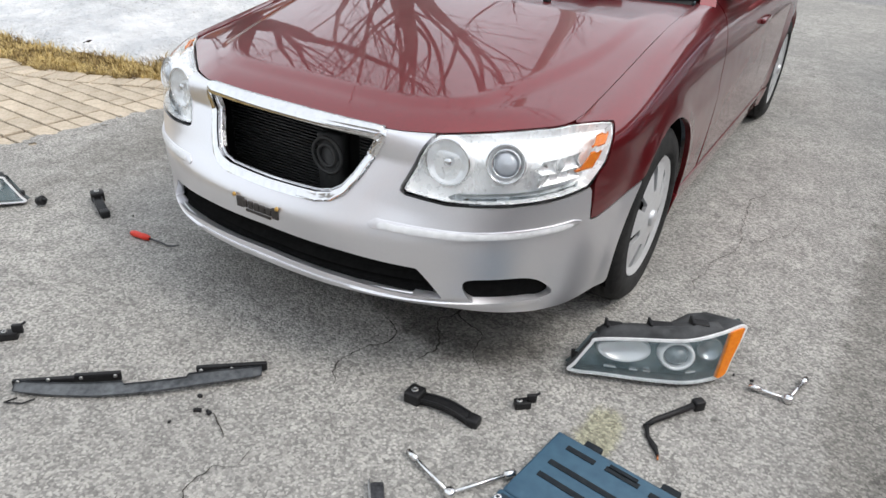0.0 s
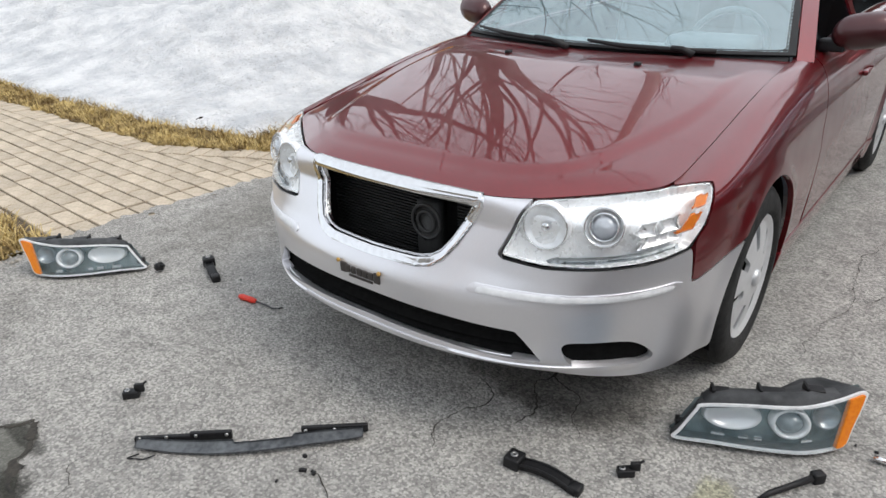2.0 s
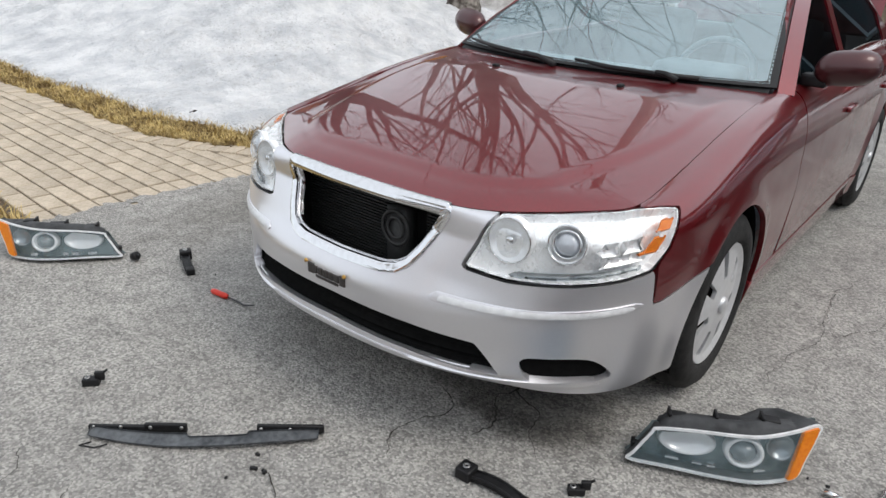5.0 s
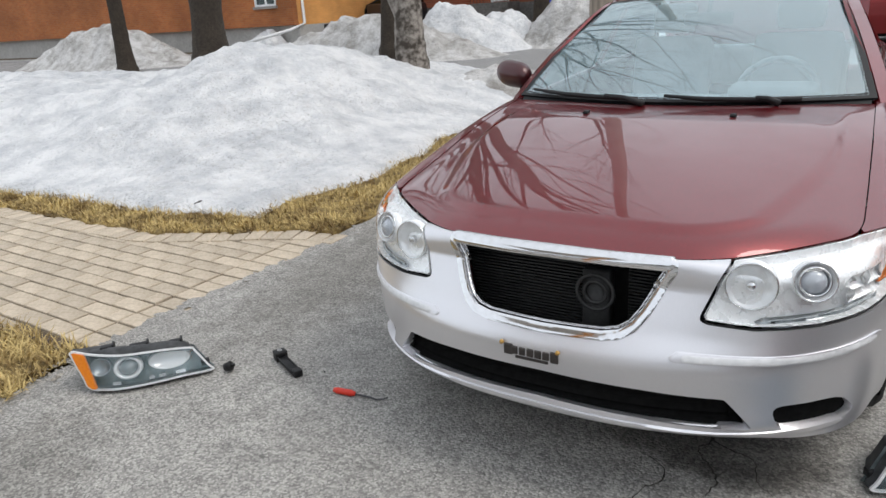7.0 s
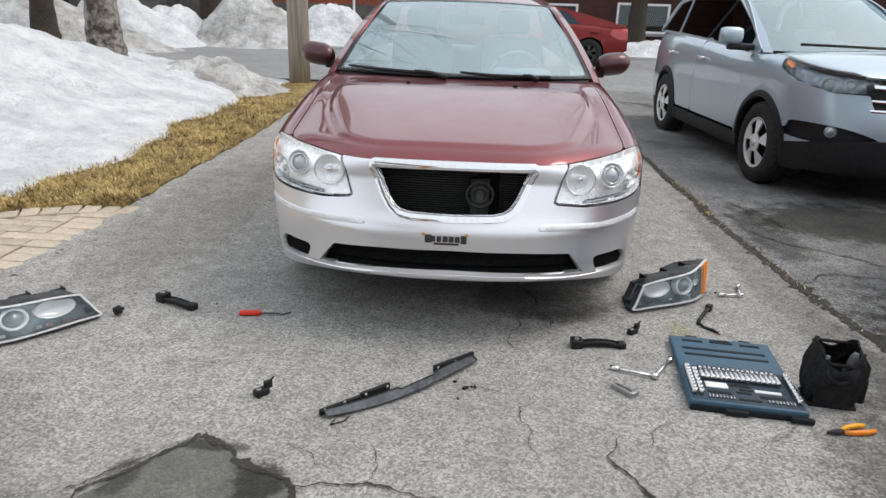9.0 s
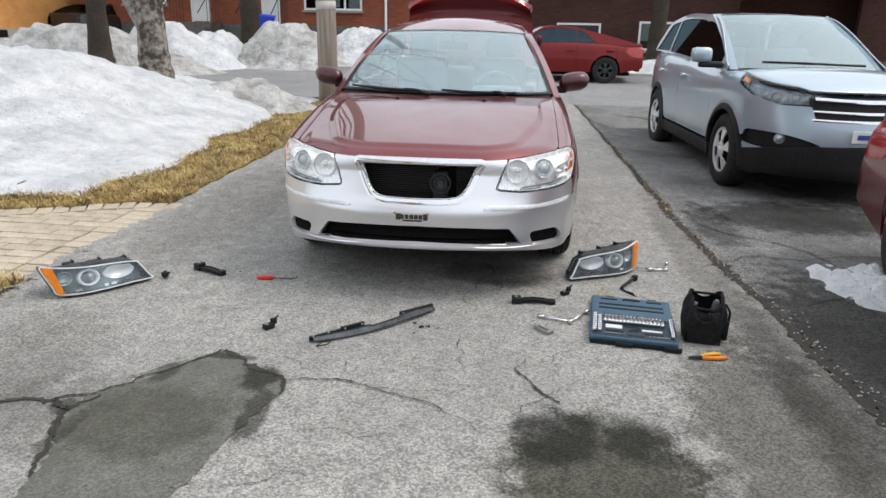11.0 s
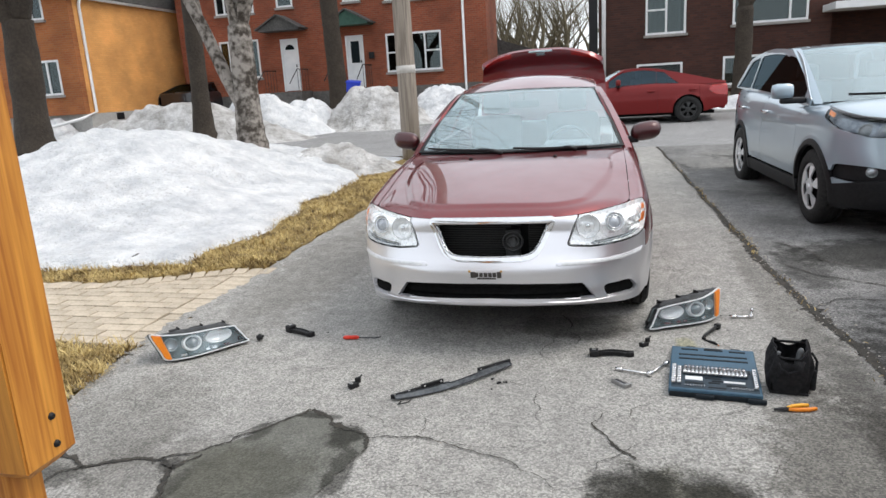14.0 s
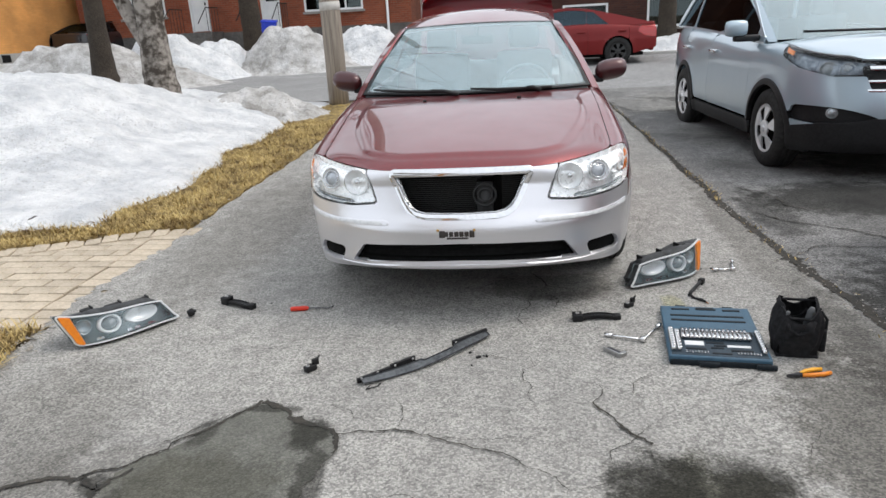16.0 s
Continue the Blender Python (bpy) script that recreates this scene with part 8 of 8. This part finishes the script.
def flex_wrench(a, b, c, label):
    """A jointed socket wrench through three points."""
    t = thing("socket_wrench", pose(0, 0, 0), label, "tool", "chrome socket wrenches")
    z = 0.012
    part("handle", tube(bmesh.new(), [(*a, z), tuple(0.5 * (p + q) for p, q in zip((*a, z), (*b, z))), (*b, z)], [0.007, 0.0055, 0.006], 10), "tool_chrome", t)
    part("joint", lathe(bmesh.new(), [(0.001, 0.0), (0.015, 0.002), (0.015, 0.022), (0.011, 0.026), (0.001, 0.026)], 16, pose(b[0], b[1], 0)), "tool_chrome", t)
    part("arm", tube(bmesh.new(), [(*b, z), (*c, z + 0.004)], [0.006, 0.0055], 10), "tool_chrome", t)
    dirn = (Vector((*c, 0)) - Vector((*b, 0))).normalized()
    e = Vector((*c, z + 0.004))
    part("socket", tube(bmesh.new(), [e - dirn * 0.012, e + dirn * 0.018], 0.0105, 12), "tool_chrome", t)
    s0 = (Vector((*b, 0)) - Vector((*a, 0))).normalized()
    e = Vector((*a, z))
    part("socket", tube(bmesh.new(), [e - s0 * 0.008, e + s0 * 0.03], 0.0095, 12), "tool_chrome", t)


flex_wrench((-0.70, 1.205), (-0.54, 1.150), (-0.445, 1.29), "chrome jointed socket wrench beside the tool case")
flex_wrench((0.02, 2.066), (0.128, 2.068), (0.158, 2.19), "chrome jointed socket wrench beside the headlamp")
b2 = thing("bent_bracket", along((-0.715, 1.075), (-0.65, 1.0)), "small bent steel plate bracket", "car part")
part("plate", box(bmesh.new(), 0, 0.095, -0.018, 0.018, 0.004, 0.010, 0.002), "dark_steel", b2)
bm = box(bmesh.new(), 0.0, 0.10, -0.022, -0.016, 0.0, 0.022, 0.002)
box(bm, 0.085, 0.10, -0.02, 0.022, 0.0, 0.02, 0.002)
part("edge", bm, "steel", b2)

# pliers
pl = thing("pliers", along((-0.027, 0.812), (0.155, 0.848)), "pliers with orange and yellow handles", "tool")
bm = prism(bmesh.new(), [(0.0, -0.003), (0.03, -0.009), (0.065, -0.011), (0.07, 0.0), (0.065, 0.011), (0.03, 0.006), (0.0, 0.001)], 0.006, 0.016)
part("jaws", bm, "dark_steel", pl, smooth=False)
part("handle", tube(bmesh.new(), [(0.062, -0.008, 0.011), (0.10, -0.014, 0.011), (0.15, -0.016, 0.011), (0.183, -0.010, 0.011)], [0.007, 0.0095, 0.0095, 0.008], 10), "orange_plastic", pl)
part("handle", tube(bmesh.new(), [(0.062, 0.008, 0.011), (0.095, 0.022, 0.011), (0.135, 0.028, 0.011), (0.165, 0.024, 0.011)], [0.007, 0.0095, 0.0095, 0.008], 10), "yellow_plastic", pl)

# open socket set case
case = thing("socket_set_case", pose(-0.468, 0.935, 0, 0, 0, -7.3), "open blue plastic socket set case with chrome sockets", "tool case")
CW, CD = 0.415, 0.285
base = part("tray", box(bmesh.new(), 0, CW, 0, CD, 0.006, 0.042, 0.008), "case_blue", case)
part("foot_edge", box(bmesh.new(), 0.004, CW - 0.004, -0.006, 0.03, 0.0, 0.026, 0.006), "case_dark", case)
lid_ = part("lid", box(bmesh.new(), 0, CW, CD + 0.006, 2 * CD, 0.006, 0.034, 0.008), "case_blue", case)
for x0, x1, y0 in ((0.05, 0.135, 0.245), (0.165, 0.26, 0.25), (0.29, 0.37, 0.245), (0.04, 0.375, 0.17), (0.04, 0.375, 0.115), (0.17, 0.25, 0.262)):
    part("slot", box(bmesh.new(), x0, x1, CD + y0 - 0.012, CD + y0 + 0.006, 0.0335, 0.0365, 0.001), "case_dark", lid_)
for x in (0.075, 0.30):
    part("latch", box(bmesh.new(), x, x + 0.05, 2 * CD - 0.004, 2 * CD + 0.03, 0.008, 0.026, 0.004), "case_dark", lid_)
    part("latch", box(bmesh.new(), x + 0.05, x + 0.13, -0.022, -0.003, 0.004, 0.024, 0.004), "case_dark", base)
part("well", box(bmesh.new(), 0.012, CW - 0.012, 0.012, CD - 0.012, 0.0405, 0.0435, 0.001), "case_mid", base)
part("socket_rail", box(bmesh.new(), 0.062, 0.375, 0.224, 0.262, 0.0425, 0.0465, 0.002), "case_dark", base)
sock = lathe(bmesh.new(), [(0.004, 0.0), (0.0085, 0.0), (0.009, 0.006), (0.009, 0.046), (0.0075, 0.05), (0.004, 0.05)], 10)
me = bpy.data.meshes.new("socket")
for f in sock.faces:
    f.smooth = True
sock.to_mesh(me)
sock.free()
me.materials.append(M["tool_chrome"])


def socket(x, y, rx, s=1.0, sx=1.0):
    ob = new("socket", me)
    ob.parent = base
    ob.matrix_local = pose(x, y, 0.046 + 0.006 * s, rx, 0, 0) @ Matrix.Diagonal((s * sx, s * sx, s, 1))


for k in range(16):
    socket(0.072 + k * 0.0186, 0.164, -90, 1.28, 0.86)
    socket(0.075 + k * 0.0180, 0.243, -90, 0.5, 1.6)
for k in range(9):
    socket(0.022, 0.05 + k * 0.0235, 0, 0.36, 3.2)
    socket(CW - 0.024, 0.05 + k * 0.0235, 0, 0.36, 3.0)
for k in range(7):
    socket(0.047, 0.05 + k * 0.028, 0, 0.34, 3.2)
for k in range(8):
    socket(0.075 + k * 0.0125, 0.028, -90, 0.4, 0.7)
    socket(0.285 + k * 0.0125, 0.03, -90, 0.4, 0.7)
for x0, x1, y0, y1 in ((0.075, 0.155, 0.105, 0.145), (0.25, 0.345, 0.098, 0.116)):
    part("label_plate", box(bmesh.new(), x0, x1, y0, y1, 0.0435, 0.0475, 0.001), "white_paint", base)
for x0, x1, y0, y1 in ((0.165, 0.24, 0.13, 0.15), (0.18, 0.235, 0.08, 0.098), (0.075, 0.16, 0.065, 0.085), (0.26, 0.35, 0.06, 0.08), (0.18, 0.26, 0.03, 0.045), (0.195, 0.245, 0.105, 0.12)):
    part("recess", box(bmesh.new(), x0, x1, y0, y1, 0.0425, 0.0455, 0.001), "case_dark", base)

# tool bag
bag = thing("tool_bag", pose(0.088, 1.055, 0, 0, 0, -8) @ Matrix.Diagonal((0.93, 0.93, 0.93, 1)), "black fabric tool bag standing open with tools inside", "bag")


def bag_wall(a, v):
    q = np.abs(np.cos(a)) ** 0.75 * np.sign(np.cos(a)), np.abs(np.sin(a)) ** 0.75 * np.sign(np.sin(a))
    w = 0.092 + 0.022 * np.sin(2.8 * v) - 0.022 * v ** 3
    dpt = 0.072 + 0.03 * np.sin(2.0 * v) - 0.012 * v ** 3
    crease = 0.006 * np.sin(7 * a + 6 * v) * v + 0.004 * np.sin(13 * a - 9 * v)
    return (w + crease) * q[0], (dpt + crease) * q[1], 0.002 + 0.240 * v + 0.018 * v * np.cos(2 * a) + 0.010 * v * np.sin(3 * a) - 0.055 * v ** 3 * np.maximum(-np.sin(a), 0) ** 2


bm = sheet(bag_wall, np.linspace(0, 2 * math.pi, 57), np.linspace(0, 1, 16), None, 0.006)
part("body", bm, "bag_cloth", bag)
part("bottom", box(bmesh.new(), -0.09, 0.09, -0.07, 0.07, 0.0, 0.012, 0.004), "bag_cloth", bag)
part("lining", box(bmesh.new(), -0.085, 0.085, -0.062, 0.062, 0.012, 0.13, 0.01), "void", bag)
for sd in (-1, 1):
    part("handle", tube(bmesh.new(), [(-0.06, sd * 0.072, 0.185), (-0.05, sd * 0.092, 0.15), (-0.01, sd * 0.098, 0.125), (0.04, sd * 0.094, 0.145), (0.06, sd * 0.072, 0.185)], 0.008, 8), "bag_cloth", bag)
    part("frame_rod", tube(bmesh.new(), [(-0.082, sd * 0.045, 0.243), (-0.045, sd * 0.070, 0.236 if sd > 0 else 0.196), (0.045, sd * 0.070, 0.234 if sd > 0 else 0.192), (0.082, sd * 0.045, 0.242)], 0.007, 8), "bag_cloth", bag)
part("side_pocket", box(bmesh.new(), 0.095, 0.125, -0.045, 0.045, 0.02, 0.13, 0.012), "bag_cloth", bag)
part("strap", tube(bmesh.new(), [(0.10, 0.0, 0.21), (0.125, -0.01, 0.17), (0.122, -0.02, 0.09), (0.118, -0.03, 0.05)], [0.006, 0.007, 0.006, 0.005], 6), "bag_cloth", bag)
part("tool_grip", lathe(bmesh.new(), [(0.001, 0), (0.012, 0.0), (0.016, 0.03), (0.015, 0.07), (0.017, 0.10), (0.010, 0.12), (0.001, 0.122)], 14, pose(0.03, -0.03, 0.13, 12, 8, 0)), "grey_plastic", bag)
part("tool_grip", tube(bmesh.new(), [(-0.04, -0.02, 0.12), (-0.06, -0.05, 0.20), (-0.055, -0.065, 0.225)], [0.008, 0.011, 0.009], 8), "grey_plastic", bag)

# pebbles and grit along the seam and the grass edge
rnd = random.Random(31)
verts, faces = [], []
for k in range(1900):
    if k >= 1500:
        y = rnd.uniform(-0.6, 1.25)
        x = float(left_edge(y)) + rnd.gauss(-0.04, 0.05)
    elif k < 800:
        y = rnd.uniform(0.3, 9.0)
        x = float(seam_x(y)) + rnd.gauss(0.03, 0.05)
    else:
        y = rnd.uniform(-0.6, 8.0)
        x = float(left_edge(y)) + rnd.gauss(0.03, 0.04)
        if 1.3 < y < 3.2:
            continue
    s = rnd.uniform(0.003, 0.011) if k < 1500 else rnd.uniform(0.006, 0.020)
    z = float(gz(y))
    n = len(verts)
    a = rnd.uniform(0, 6.28)
    for j in range(4):
        verts.append((x + s * math.cos(a + j * 1.57), y + s * math.sin(a + j * 1.57) * rnd.uniform(0.6, 1), z + rnd.uniform(0, 0.003)))
    verts.append((x, y, z + s * rnd.uniform(0.6, 1.1)))
    faces += [(n + j, n + (j + 1) % 4, n + 4) for j in range(4)]
me = bpy.data.meshes.new("grit")
me.from_pydata(verts, [], faces)
me.materials.append(M["grit"])
tagged(new("grit", me), "loose pale grit and leaf crumbs along the edges", "gravel", kind="stuff")


def on_seam(rnd):
    y = rnd.choice((rnd.uniform(3.6, 4.6), rnd.uniform(5.5, 6.8), rnd.uniform(1.0, 9.0)))
    return float(seam_x(y)) + rnd.gauss(0.03, 0.025), y, float(gz(y))


blades("seam_grass", 300, on_seam, "dead grass blades in the driveway seam", 9, 0.015, 0.05)
twig = thing("dark_leaf", pose(-4.92, 3.06, float(gz(3.06)) + 0.0), "dark dead leaf on the snow edge", "leaf")
part("leaf", sheet(lambda u, v: (u, v, 0.16 + 0.01 * np.sin(60 * u) + 0.012 * np.cos(50 * v)), np.linspace(-0.03, 0.03, 7), np.linspace(-0.02, 0.02, 5), None, 0.004), "bark", twig)


# ---- brick pavers of the walkway ----
def paver_mesh(l, w):
    bm = box(bmesh.new(), -l / 2, l / 2, -w / 2, w / 2, -0.03, 0.004)
    top = [e for e in bm.edges if all(v.co.z > 0 for v in e.verts)]
    bmesh.ops.bevel(bm, geom=top, offset=0.004, segments=1, affect="EDGES")
    me = bpy.data.meshes.new("paver")
    bm.to_mesh(me)
    bm.free()
    me.materials.append(M["paver"])
    return me


ROW, LENGTH, SLANT = 0.1215, 0.243, -0.036
walkway = bpy.data.objects["walkway"]
paver_sizes = {}


def lay_paver(x, y, length, width, turn=0.0, lift=0.0):
    """One paver of the walkway, cut to a length, a little uneven."""
    key = (round(length * 50) / 50, round(width, 3))
    if key not in paver_sizes:
        paver_sizes[key] = paver_mesh(key[0] - 0.008, key[1] - 0.013)
    ob = new("paver", paver_sizes[key])
    ob.parent = walkway
    ob.matrix_local = pose(x, y, lift + rnd.uniform(-0.004, 0.003), rnd.uniform(-0.5, 0.5), rnd.uniform(-0.4, 0.4), math.degrees(SLANT) + turn + rnd.uniform(-0.5, 0.5))


rnd = random.Random(8)
for r in range(-1, 17):
    y0 = 1.335 + r * ROW
    edge_x = float(left_edge(y0 + SLANT * 1.3)) + 0.02
    y = y0 + SLANT * (edge_x - 0.13 + 5)
    if y - ROW / 2 > 1.25 and y + ROW * 0.5 < float(walk_top(edge_x)) - 0.07:
        lay_paver(edge_x - 0.12 + rnd.uniform(-0.01, 0.01), y, 0.25, ROW)
    border = edge_x - 0.245
    x = border - (LENGTH / 2 if r % 2 else 0.0)
    spans = [(border - LENGTH / 2, border)] if r % 2 else []
    while x > -9.0:
        spans.append((x - LENGTH, x))
        x -= LENGTH
    for a, b in spans:
        mid = 0.5 * (a + b)
        y = y0 + SLANT * (mid + 5)
        if y - ROW / 2 > 1.25 and y + ROW * 0.5 < float(walk_top(mid)) - 0.06:
            lay_paver(mid, y, b - a, ROW)
# upright course along the lawn
x = -3.66
while x > -9.0:
    rise = math.degrees(math.atan(0.5 * float(walk_top(x + 0.05) - walk_top(x - 0.05)) / 0.05))
    lay_paver(x, float(walk_top(x)) - 0.075, 0.20, ROW, 90 + rise - math.degrees(SLANT), 0.008)
    x -= ROW * math.cos(math.radians(rise))
